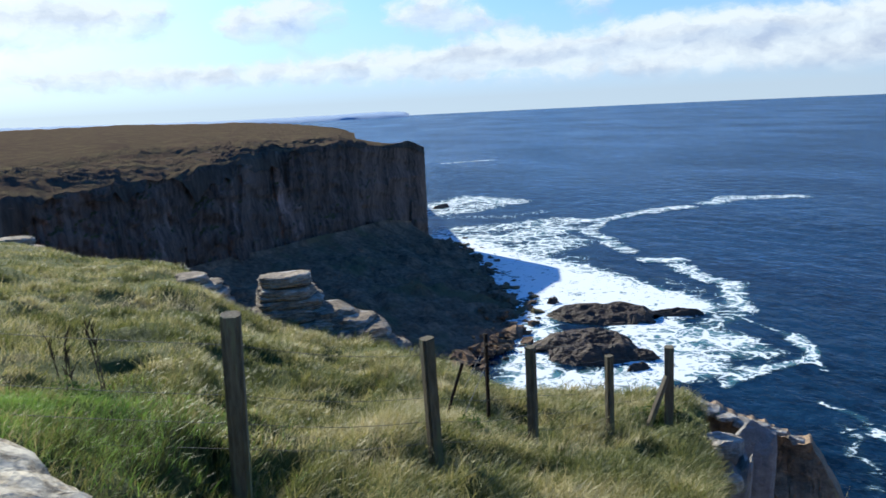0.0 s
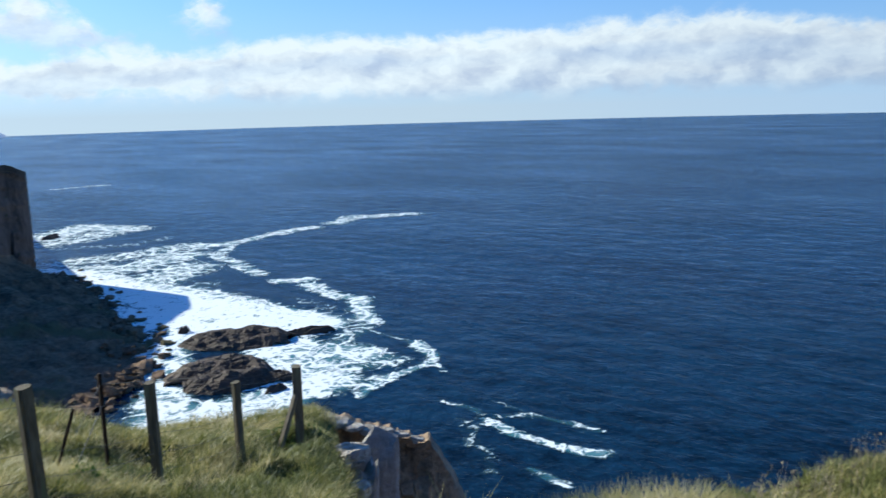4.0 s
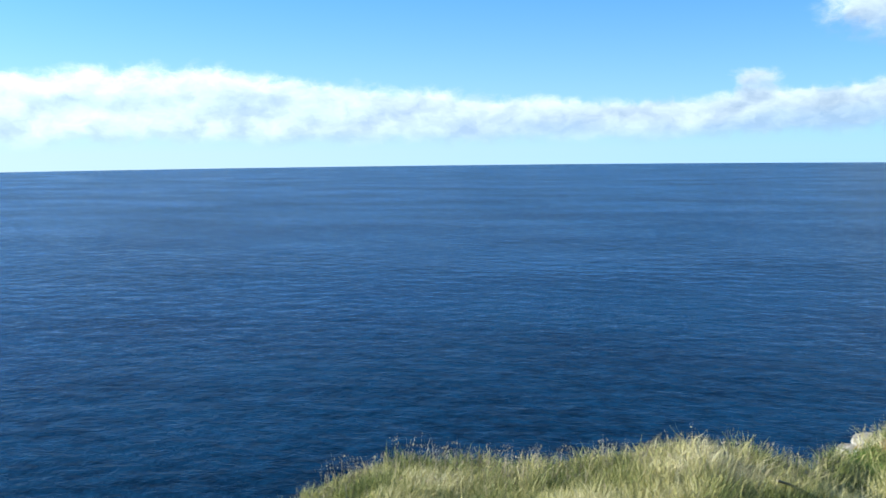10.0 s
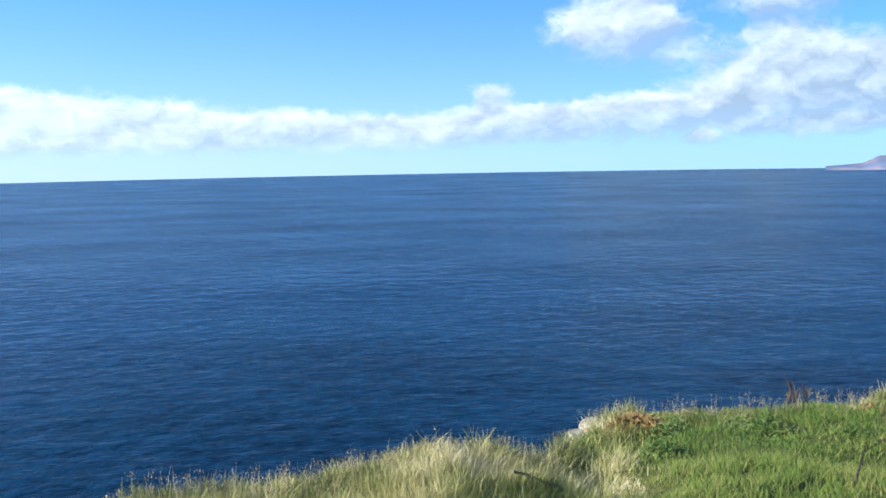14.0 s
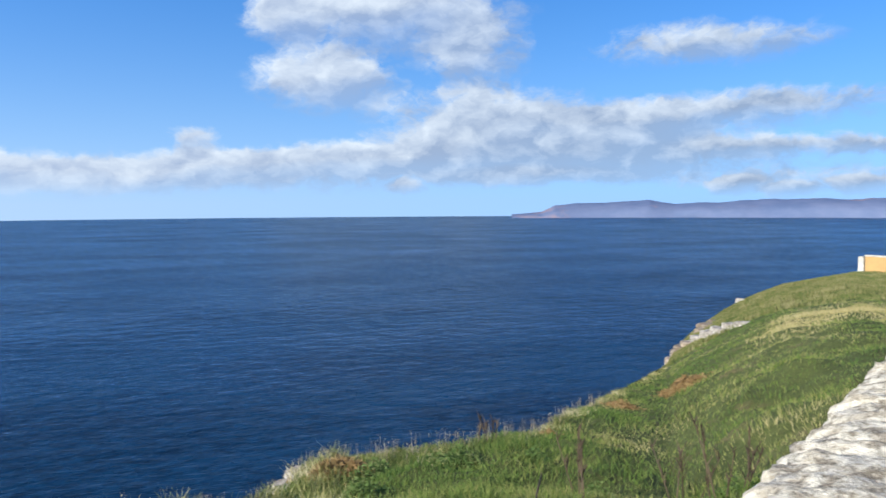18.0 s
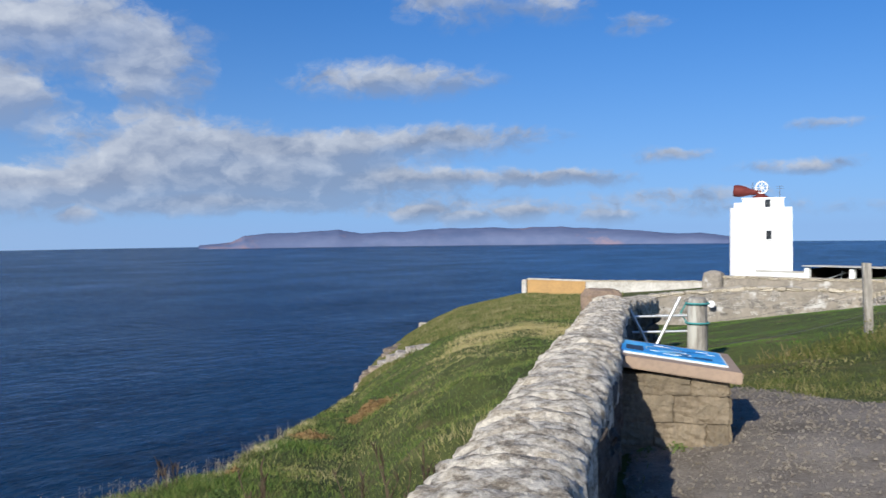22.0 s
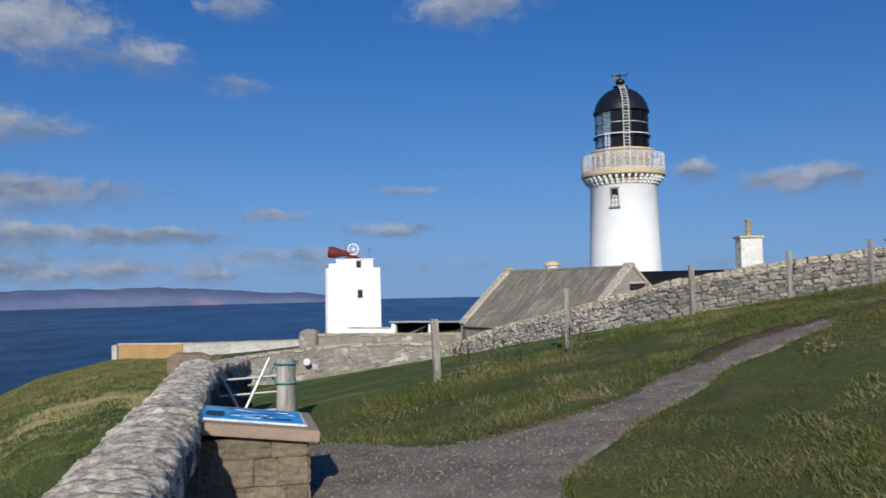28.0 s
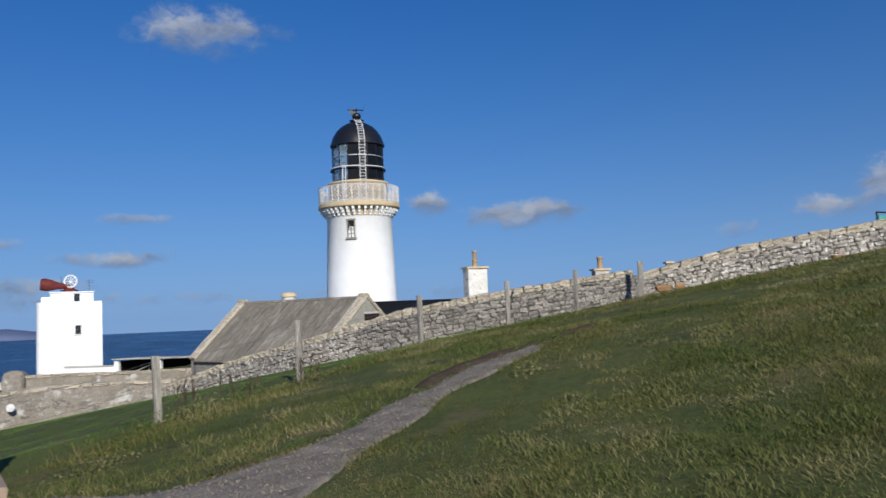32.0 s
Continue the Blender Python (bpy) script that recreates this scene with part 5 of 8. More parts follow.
def coping(wall, pts, thick, high, length, seed, material, sit=0.0, upright=False, keep=300, name="coping_stone"):
    rnd = random.Random(seed)
    s, at = along_line(pts)
    q, mats = 0.0, []
    while q < s[-1]:
        ln = length * rnd.uniform(0.7, 1.35)
        mid = min(q + ln / 2, s[-1])
        p, p2, p1 = at(mid), at(min(mid + 0.25, s[-1])), at(max(mid - 0.25, 0))
        d = Vector((p2[0] - p1[0], p2[1] - p1[1], p2[2] - p1[2])).normalized()
        h = high * rnd.uniform(0.85, 1.15)
        m = frame_of((p[0], p[1], p[2] - high / 2 + sit + rnd.uniform(-0.012, 0.012)), d) @ Euler((rnd.uniform(-.06, .06), rnd.uniform(-.05, .05), rnd.uniform(-.06, .06))).to_matrix().to_4x4()
        mats.append(m @ Matrix.Diagonal((ln * 0.985, thick * rnd.uniform(0.94, 1.06), h, 1)))
        q += ln
    pieces(name, rubble_kit_for(material, cope_kit), mats, material, wall, keep)


# the wall beside the viewpoint: centre line and top
NEAR_WALL = [(-7.0, 12.85, 1.08), (-3.1, 6.5, 0.98), (-0.45, 2.1, 0.93), (-0.23, 1.62, 0.92), (0.62, -0.05, 0.93), (2.04, -2.45, 0.86), (3.91, -5.77, 0.78), (6.23, -9.82, 0.69)]
wall_near = core_strip("wall_viewpoint", NEAR_WALL, 0.44, 0.16, M_CORE, "rubble wall beside the viewpoint under a thick lichened coping")


def rounded_cope(name, pts, wide, high, seed, parent, material):
    """A thick hand-laid coping: rounded across, lumpy, with shallow joints across it."""
    s, at = along_line(pts)
    nq = int(s[-1] / 0.035)
    q = np.linspace(0, s[-1], nq)
    P = np.array([at(k) for k in q])
    d = np.gradient(P[:, :2], axis=0)
    d /= np.linalg.norm(d, axis=1)[:, None]
    nrm = np.stack([-d[:, 1], d[:, 0]], -1)
    rnd = np.random.RandomState(seed)
    cuts = np.cumsum(rnd.uniform(0.14, 0.34, 400))
    cuts = cuts[cuts < s[-1]]
    near_cut = np.min(np.abs(q[:, None] - cuts[None]), 1)
    which = np.searchsorted(cuts, q)
    lift, width_j, skew = rnd.uniform(-0.010, 0.010, 500)[which], rnd.uniform(-0.012, 0.012, 500)[which], rnd.uniform(-0.2, 0.2, 500)[which]
    joint = 0.020 * np.exp(-(near_cut / 0.022) ** 2)
    prof = np.linspace(-1, 1, 25)
    rows = []
    for c in prof:
        ang = c * math.pi * 0.56
        across = math.sin(ang) * (wide / 2 + width_j) / math.sin(math.pi * 0.5) if abs(ang) < math.pi / 2 else math.copysign(1, c) * (wide / 2 + width_j)
        up = high * (max(0.0, math.cos(ang * 0.93)) ** 0.55) - high
        if abs(c) > 0.88:
            up = -high - (abs(c) - 0.88) * 1.1
        bump = 0.011 * waves(q * 9, q * 0 + c * 2.6, seed + 2, 4, 0.6) + 0.011 * waves(q * 30, q * 0 + c * 9, seed + 3, 3, 0.65)
        z = P[:, 2] + up + lift + skew * c * 0.05 - joint * (1 - abs(c) ** 4 * 0.4) + bump
        xy = P[:, :2] + nrm * (across * (1 + 2.2 * bump / wide - joint / wide))[:, None] + d * (0.05 * skew * c)[:, None]
        rows.append(np.column_stack([xy, z]))
    G = np.stack(rows)
    F = [tuple(f) for f in grid_faces(25, nq)] + [tuple(k * nq for k in range(25))[::-1], tuple(k * nq + nq - 1 for k in range(25))]
    return obj(name, G.reshape(-1, 3), F, material, True, parent=parent, label="thick rounded coping crusted with white lichen")


rounded_cope("coping", NEAR_WALL, 0.50, 0.17, 3, wall_near, M_COPE)
stone_face(wall_near, NEAR_WALL[:4], 1, 0.47, 0.13, (0.40, 0.22), M_RUBBLE, 21, 30, (0.5, 0.0))
stone_face(wall_near, NEAR_WALL[:4], -1, 0.47, 0.13, (0.40, 0.22), M_RUBBLE, 22, 30, (0.5, 0.0))
# the inland face takes the stone colour darkened for shade
stone_face(wall_near, NEAR_WALL[3:], -1, 0.45, 0.15, (0.34, 0.17), M_SHADE_RUBBLE, 11, 300, (2.5, -4.0))
stone_face(wall_near, NEAR_WALL[3:], 1, 0.47, 0.13, (0.40, 0.22), M_RUBBLE, 12, 60, (2.5, -4.0))
cap = part("capstone", stone(0.34, 0.54, 0.40, random.Random(3), 0.04, 4, 0.13), M_CAPSTONE, wall_near, "brown sandstone end stone")
cap.matrix_basis = frame_of((6.47, -9.95, 0.57), (0.508, -0.861, 0))

# beyond its end the wall turns a little and runs on, lower
TURN_WALL = [(6.5, -10.1, 0.62), (6.85, -11.1, 0.55), (7.35, -12.6, 0.45)]
wall_turn = core_strip("wall_gate", TURN_WALL, 0.44, 0.12, M_CORE, "rubble wall running on past the gate in shade")
rounded_cope("coping", TURN_WALL, 0.54, 0.15, 9, wall_turn, M_COPE)
# darker stone colour here too, for the face turned from the sun
stone_face(wall_turn, TURN_WALL, -1, 0.45, 0.14, (0.34, 0.18), M_SHADE_RUBBLE, 13, 140)

# drystone wall of the lighthouse yard, with upright coping stones
YARD_WALL = [(10.6, -36.0, -1.30), (9.6, -35.2, -0.95), (7.45, -33.5, -0.25), (3.9, -30.2, 0.64), (0.5, -28.3, 1.55), (-3.0, -27.9, 2.10), (-7.2, -28.4, 2.62), (-7.6, -28.4, 2.52), (-10.7, -28.2, 3.25), (-16.0, -27.0, 4.02), (-21, -25.6, 4.6), (-26.0, -24.2, 5.1)]
wall_yard = core_strip("wall_yard", YARD_WALL, 0.46, 0.14, M_CORE, "grey drystone wall climbing the hill round the yard")
stone_face(wall_yard, YARD_WALL, -1, 0.5, 0.17, (0.31, 0.145), M_RUBBLE, 14, 300, (-3.0, -27.9))
coping(wall_yard, YARD_WALL[:7], 0.54, 0.22, 0.30, 15, M_COPE, 0.03, keep=130)
coping(wall_yard, YARD_WALL[7:], 0.58, 0.24, 0.62, 16, M_COPE, 0.03, keep=60)
rust_mats = [frame_of((x, y, z), (1, 0, 0)) @ Matrix.Diagonal((w, 0.22, 0.2, 1)) for x, y, z, w in ((-8.25, -28.12, 1.98, 0.5), (-8.8, -28.1, 2.02, 0.42), (-8.5, -28.1, 1.8, 0.5), (-13.9, -27.2, 2.75, 0.5), (-14.6, -27.05, 2.8, 0.4))]
pieces("rust_stone", rubble_kit_for(M_RUST), rust_mats, M_RUST, wall_yard)

# mortared field walls between the yard and the brink
FIELD_WALL = [(10.7, -36.3, -1.05), (14.9, -34.3, -0.95), (18.3, -31.6, -1.30)]
wall_field = core_strip("wall_field", FIELD_WALL, 0.45, 0.08, M_MORTAR, "low mortared grey field wall with a rough coping")
coping(wall_field, FIELD_WALL, 0.55, 0.14, 0.5, 17, M_COPE, 0.02)
rnd = random.Random(8)
s, at = along_line(FIELD_WALL)
mats = []
for _ in range(150):
    q = rnd.uniform(0, s[-1])
    p, p2 = at(q), at(min(q + 0.3, s[-1]))
    d = Vector((p2[0] - p[0] + 1e-4, p2[1] - p[1], 0)).normalized()
    nn = Vector((-d.y, d.x, 0))
    nn = nn if nn.y > 0 else -nn
    mats.append(frame_of((p[0] + nn.x * 0.17, p[1] + nn.y * 0.17, p[2] - 0.15 - rnd.uniform(0, 0.95)), d) @ Matrix.Diagonal((rnd.uniform(0.15, 0.4), 0.14, rnd.uniform(0.08, 0.2), 1)))
pieces("stone", rubble_kit_for(M_RUBBLE), mats, M_RUBBLE, wall_field)
UPPER_WALL = [(19.3, -40.3, -0.90), (17.0, -42.0, -1.0), (14.5, -43.6, -1.1), (11.0, -45.5, -1.15)]
wall_upper = core_strip("wall_garden", UPPER_WALL, 0.45, 0.06, M_MORTAR, "mortared grey garden wall behind the field wall")
coping(wall_upper, UPPER_WALL, 0.56, 0.13, 0.55, 18, M_COPE, 0.02)
pier = part("pier", stone(1.0, 0.8, 1.9, random.Random(4), 0.03, 3, 0.10), M_MORTAR, wall_upper, "rounded end pier of the wall")
pier.location = (19.2, -40.4, -1.62)
# the long painted wall by the brink
b0, b1, b2 = bearing(142.45, 84), bearing(146.4, 82), bearing(154.3, 78)
PAINTED = [(b0.x, b0.y, -3.42), (b1.x, b1.y, -3.50)]
wall_painted = core_strip("wall_painted", PAINTED, 0.4, 0.1, M_ORANGE, "low boundary wall crusted with orange lichen above the brink")
part("coping", box((b1 - b0).length + 0.1, 0.5, 0.14, bevel=0.03), M_STAINED, wall_painted).matrix_basis = frame_of(((b0.x + b1.x) / 2, (b0.y + b1.y) / 2, -3.50), (b1.x - b0.x, b1.y - b0.y, -0.08))
part("end_buttress", box(0.5, 0.6, 1.9, bevel=0.05), M_STAINED, wall_painted, "white-washed end").matrix_basis = frame_of((b0.x + 0.35, b0.y + 0.05, -4.5), (b1.x - b0.x, b1.y - b0.y, 0))
LIMED = [(b1.x, b1.y, -3.50), (b2.x, b2.y, -3.30)]
wall_limed = core_strip("wall_limed", LIMED, 0.4, 0.08, M_STAINED, "low boundary wall with patchy old limewash")
coping(wall_limed, LIMED, 0.5, 0.12, 0.8, 19, M_COPE, 0.02)

# ---- lighthouse ----
def lighthouse():
    c = bearing(176.12, 75.2)
    top = empty("lighthouse", Matrix.Translation((c.x, c.y, 0)) @ pose(0, 0, 0, 0, 0, -176.12), "white lighthouse tower with a black domed lantern", "lighthouse")
    # local -y looks to the viewpoint, +x is to the right as seen from there
    tower = part("tower", lathe([(3.30, -3.0), (3.18, 1.0), (3.05, 4.5), (2.90, 9.7), (2.95, 9.75), (3.0, 9.85)], 64), M_WHITE, top, "white painted round tower", True)
    part("plinth_band", lathe([(3.4, -3.0), (3.42, -0.6), (3.3, -0.5)], 64), M_OCHRE, top)
    one = None
    for k in range(40):
        a = 2 * math.pi * k / 40
        if one is None:
            bm = box(0.20, 0.62, 0.30, (0, 0, 0.50), 0.02)
            box(0.20, 0.44, 0.26, (0, -0.09, 0.24), 0.02, bm)
            box(0.20, 0.24, 0.24, (0, -0.19, 0.0), 0.02, bm)
            one = part("corbel", bm, M_WHITE, top)
            one.matrix_basis = pose(0, 0, 0, 0, 0, math.degrees(a)) @ pose(0, 3.18, 9.98)
        else:
            again(one, pose(0, 0, 0, 0, 0, math.degrees(a)) @ pose(0, 3.18, 9.98), top)
    part("gallery_soffit", lathe([(2.9, 9.9), (2.92, 10.6), (3.45, 10.62)], 64), M_OCHRE, top, "", True)
    part("gallery_floor", lathe([(2.4, 10.62), (3.60, 10.62), (3.66, 10.70), (3.66, 10.98), (3.58, 11.05), (2.4, 11.05)], 64), M_OCHRE, top, "ochre painted gallery rim")
    part("parapet_drum", lathe([(2.62, 11.0), (2.62, 12.75), (2.78, 12.8), (2.78, 12.98), (2.45, 13.05), (2.3, 13.05)], 64), M_OCHRE, top, "ochre drum under the lantern", True)
    # lattice railing
    rail = None
    n = 36
    for k in range(n):
        m = pose(0, 0, 0, 0, 0, 360 * k / n)
        if rail is None:
            rail = part("railing_post", tube((0, -3.58, 11.0), (0, -3.58, 12.55), 0.035, seg=6), M_RAILING, top)
            w = 2 * math.pi * 3.58 / n
            bm = bmesh.new()
            for q in range(2):
                for u0, u1 in ((-0.5, 0.5), (0.5, -0.5), (-0.5, 0.0), (0.0, 0.5), (0.0, -0.5), (0.5, 0.0)):
                    tube((u0 * w, -3.58, 11.12 + q * 0.68 + (0.34 if u1 in (0.0,) else 0)), (u1 * w, -3.58, 11.80 + q * 0.68 - (0.34 if u0 == 0.0 else 0)), 0.026, seg=4, bm=bm)
            lat = part("railing_lattice", bm, M_RAILING, top)
        else:
            again(rail, m, top), again(lat, m, top)
    for z in (11.12, 12.52):
        bm = lathe([(3.55, z - 0.03), (3.61, z - 0.03), (3.61, z + 0.03), (3.55, z + 0.03), (3.55, z - 0.03)], 72)
        part("handrail", bm, M_RAILING, top)
    # lantern: glazed to the left and behind, blanked with black plates elsewhere
    sides = 16
    R = 2.27
    for k in range(sides):
        a0, a1 = 360 * k / sides - 90, 360 * (k + 1) / sides - 90
        mid = (a0 + a1) / 2
        off = (mid + 90 + 180) % 360 - 180          # degrees from the way to the viewpoint, towards local +x
        p0, p1 = Vector((R * math.cos(radians(a0)), R * math.sin(radians(a0)), 0)), Vector((R * math.cos(radians(a1)), R * math.sin(radians(a1)), 0))
        glazed = 14 < -off < 175
        for q, (z0, z1) in enumerate(((13.05, 14.16), (14.16, 15.25), (15.25, 16.4))):
            bm = bmesh.new()
            vs = [bm.verts.new(v) for v in (p0 + Vector((0, 0, z0)), p1 + Vector((0, 0, z0)), p1 + Vector((0, 0, z1)), p0 + Vector((0, 0, z1)))]
            bm.faces.new(vs)
            bmesh.ops.solidify(bm, geom=bm.faces[:], thickness=0.03)
            part("lantern_pane" if glazed else "blanking_plate", bm, M_GLASS if glazed else M_BLACK, top)
        part("glazing_bar", tube(p0 * 1.005 + Vector((0, 0, 13.05)), p0 * 1.005 + Vector((0, 0, 16.4)), 0.045, seg=6), M_BLACK, top)
    for z, r, h, mat in ((13.05, 2.34, 0.12, M_BLACK), (14.12, 2.5, 0.10, M_BLACK), (15.25, 2.31, 0.07, M_GREY), (16.36, 2.46, 0.16, M_BLACK)):
        part("lantern_ring", lathe([(r - 0.22, z), (r, z), (r, z + h), (r - 0.22, z + h), (r - 0.22, z)], 48), mat, top)
    part("catwalk", lathe([(2.3, 14.22), (2.62, 14.22), (2.62, 14.3), (2.3, 14.3), (2.3, 14.22)], 48, a0=-150, a1=-30), M_RAILING, top)
    part("optic", lathe([(0.25, 13.1), (0.8, 13.3), (1.0, 14.2), (1.0, 15.0), (0.75, 15.9), (0.2, 16.2)], 24), M_WINDOW, top, "", True)
    dome = part("dome", lathe([(2.42, 16.5), (2.36, 16.75), (2.2, 17.2), (1.9, 17.7), (1.5, 18.12), (1.0, 18.42), (0.55, 18.58), (0.42, 18.6), (0.62, 18.66), (0.66, 18.8), (0.4, 18.88), (0.24, 18.95)], 48), M_BLACK, top, "black domed roof with a ball vent", True)
    part("vent_ball", lathe([(0.1, 18.9), (0.34, 19.0), (0.42, 19.2), (0.34, 19.42), (0.12, 19.5)], 20), M_BLACK, dome, "", True)
    bm = tube((0, 0, 19.4), (0, 0, 19.95), 0.06)
    tube((-0.75, 0.2, 19.86), (0.6, -0.2, 19.72), 0.05, bm=bm)
    box(0.5, 0.05, 0.5, (-0.35, 0.1, 19.66), 0.0, bm)
    tube((0.5, 0, 19.4), (0.75, 0, 20.3), 0.015, seg=5, bm=bm)
    part("weather_vane", bm, M_BLACK, dome)
    # ladders
    bm = bmesh.new()
    path = [(0.42, -2.85, 11.1), (0.42, -2.82, 13.0), (0.4, -2.62, 16.6), (0.35, -2.25, 17.4), (0.2, -1.5, 18.3), (0.05, -0.8, 18.75)]
    for side in (-0.24, 0.24):
        for p, q in zip(path, path[1:]):
            tube((p[0] + side, p[1], p[2]), (q[0] + side, q[1], q[2]), 0.035, seg=5, bm=bm)
    for p, q in zip(path, path[1:]):
        ln = (Vector(q) - Vector(p)).length
        for j in range(int(ln / 0.28)):
            v = Vector(p).lerp(Vector(q), j * 0.28 / ln)
            tube((v.x - 0.24, v.y, v.z), (v.x + 0.24, v.y, v.z), 0.026, seg=5, bm=bm)
    part("dome_ladder", bm, M_RAILING, top, "white painted ladder up the dome")
    bm = bmesh.new()
    for x in (-1.36, -1.08):
        tube((x, -3.35, 11.0), (x, -2.6, 14.3), 0.035, seg=5, bm=bm)
    for j in range(11):
        tube((-1.36, -3.33 + 0.068 * j, 11.1 + 0.3 * j), (-1.08, -3.33 + 0.068 * j, 11.1 + 0.3 * j), 0.025, seg=5, bm=bm)
    part("lantern_ladder", bm, M_RAILING, top, "white painted ladder from the gallery")
    # window in an ochre surround
    m = pose(0, 0, 0, 0, 0, -14.5) @ pose(0, -2.93, 8.62)
    bm = box(0.10, 0.2, 1.55, (-0.31, 0, 0.02), 0.01)
    box(0.10, 0.2, 1.55, (0.31, 0, 0.02), 0.01, bm)
    box(0.8, 0.2, 0.16, (0, 0, 0.85), 0.01, bm)
    box(0.95, 0.3, 0.16, (0, -0.04, -0.80), 0.01, bm)
    win = part("window", bm, M_GABLE, top, "narrow dark window in a tan stone surround")
    win.matrix_basis = m
    # flat dark sheet for the unlit space behind the window
    part("pane", box(0.54, 0.06, 1.5, (0, 0.04, 0)), M_SHADE, win)
    bm = box(0.05, 0.06, 1.5, (0, -0.01, 0))
    for z in (-0.4, 0, 0.4):
        box(0.54, 0.06, 0.045, (0, -0.01, z), 0.0, bm)
    part("glazing_bar", bm, M_BLACK, win)
    return top


lighthouse()


# ---- fog signal tower ----
def fog_tower():
    c = bearing(157.55, 88)
    top = empty("fog_signal_tower", Matrix.Translation((c.x, c.y, 0)) @ pose(0, 0, 0, 0, 0, -157.55), "white fog signal tower with a red horn on its roof", "tower")
    bm = bmesh.new()
    prof = [(-2.85, -1.9), (2.0, -1.9)] + [(2.0 + 0.9 * math.sin(radians(a)), -1.0 - 0.9 * math.cos(radians(a))) for a in range(15, 90, 15)] + [(2.9, -1.0), (2.9, 3.0), (-2.85, 3.0)]
    prof = [(-x, y) for x, y in prof]
    lo = [bm.verts.new((x, y, -7)) for x, y in prof]
    hi = [bm.verts.new((x * 0.985, y * 0.985, 3.38)) for x, y in prof]
    bm.faces.new(hi)
    for k in range(len(prof)):
        bm.faces.new((lo[k], lo[(k + 1) % len(prof)], hi[(k + 1) % len(prof)], hi[k]))
    bmesh.ops.recalc_face_normals(bm, faces=bm.faces)
    part("body", bm, M_WHITE, top)
    part("turret", box(3.75, 3.6, 1.05, (0.2, 0.1, 3.75), 0.03), M_WHITE, top)
    part("turret_roof", box(3.95, 3.8, 0.12, (0.2, 0.1, 4.27), 0.03), M_WHITE, top)
    part("parapet_block", box(0.9, 1.2, 0.5, (-2.0, -0.6, 3.62), 0.03), M_WHITE, top)
    for x, z in ((0.62, 3.72), (0.72, 0.72)):
        bm = box(0.09, 0.12, 0.95, (-0.28, 0, 0))
        box(0.09, 0.12, 0.95, (0.28, 0, 0), 0, bm)
        box(0.65, 0.12, 0.08, (0, 0, 0.44), 0, bm), box(0.75, 0.2, 0.1, (0, -0.03, -0.5), 0, bm)
        win = part("window", bm, M_RAILING, top, "small four-pane window")
        win.matrix_basis = pose(x, -1.86 if z < 3 else -1.74, z)
        part("pane", box(0.5, 0.06, 0.85), M_WINDOW, win)
        bm = box(0.04, 0.07, 0.85, (0, -0.01, 0))
        box(0.5, 0.07, 0.04, (0, -0.01, 0), 0, bm)
        part("glazing_bar", bm, M_BLACK, win)
    # the horn on its turntable
    horn = lathe([(0.0, 0), (0.26, 0.02), (0.29, 0.45), (0.34, 0.85), (0.46, 1.2), (0.56, 1.55), (0.60, 1.95), (0.57, 2.25), (0.5, 2.36), (0.42, 2.34), (0.34, 2.05), (0.0, 1.9)], 28)
    part("horn", horn, M_RED, top, "red oxide fog horn", True).matrix_basis = pose(-0.2, 0.0, 4.88, 0, -84, 0)
    part("turntable", lathe([(0.0, 4.31), (0.75, 4.31), (0.75, 4.5), (0.45, 4.6), (0.45, 4.75), (0, 4.75)], 24), M_RED, top)
    bm = box(0.5, 0.5, 0.75, (-0.1, 0, 4.7), 0.05)
    part("drive_box", bm, M_RED, top)
    ring = lathe([(0.50, -0.06), (0.64, -0.06), (0.64, 0.06), (0.50, 0.06), (0.50, -0.06)], 32)
    for k in range(4):
        tube((-0.55 * math.cos(k * 0.785), -0.55 * math.sin(k * 0.785), 0), (0.55 * math.cos(k * 0.785), 0.55 * math.sin(k * 0.785), 0), 0.04, seg=5, bm=ring)
    part("wheel", ring, M_RAILING, top, "white spoked wheel").matrix_basis = pose(0.1, -0.3, 5.36, 90, 0, -20)
    for x, h in ((-0.75, 1.6), (-0.35, 1.2), (1.75, 1.25)):
        bm = tube((x, 0.3, 4.3), (x, 0.3, 4.3 + h), 0.025, seg=5)
        if x > 1:
            for z in (0.95, 1.15):
                tube((x - 0.3, 0.3, 4.3 + z), (x + 0.4, 0.3, 4.3 + z), 0.015, seg=5, bm=bm)
        part("aerial", bm, M_WIRE, top)


fog_tower()


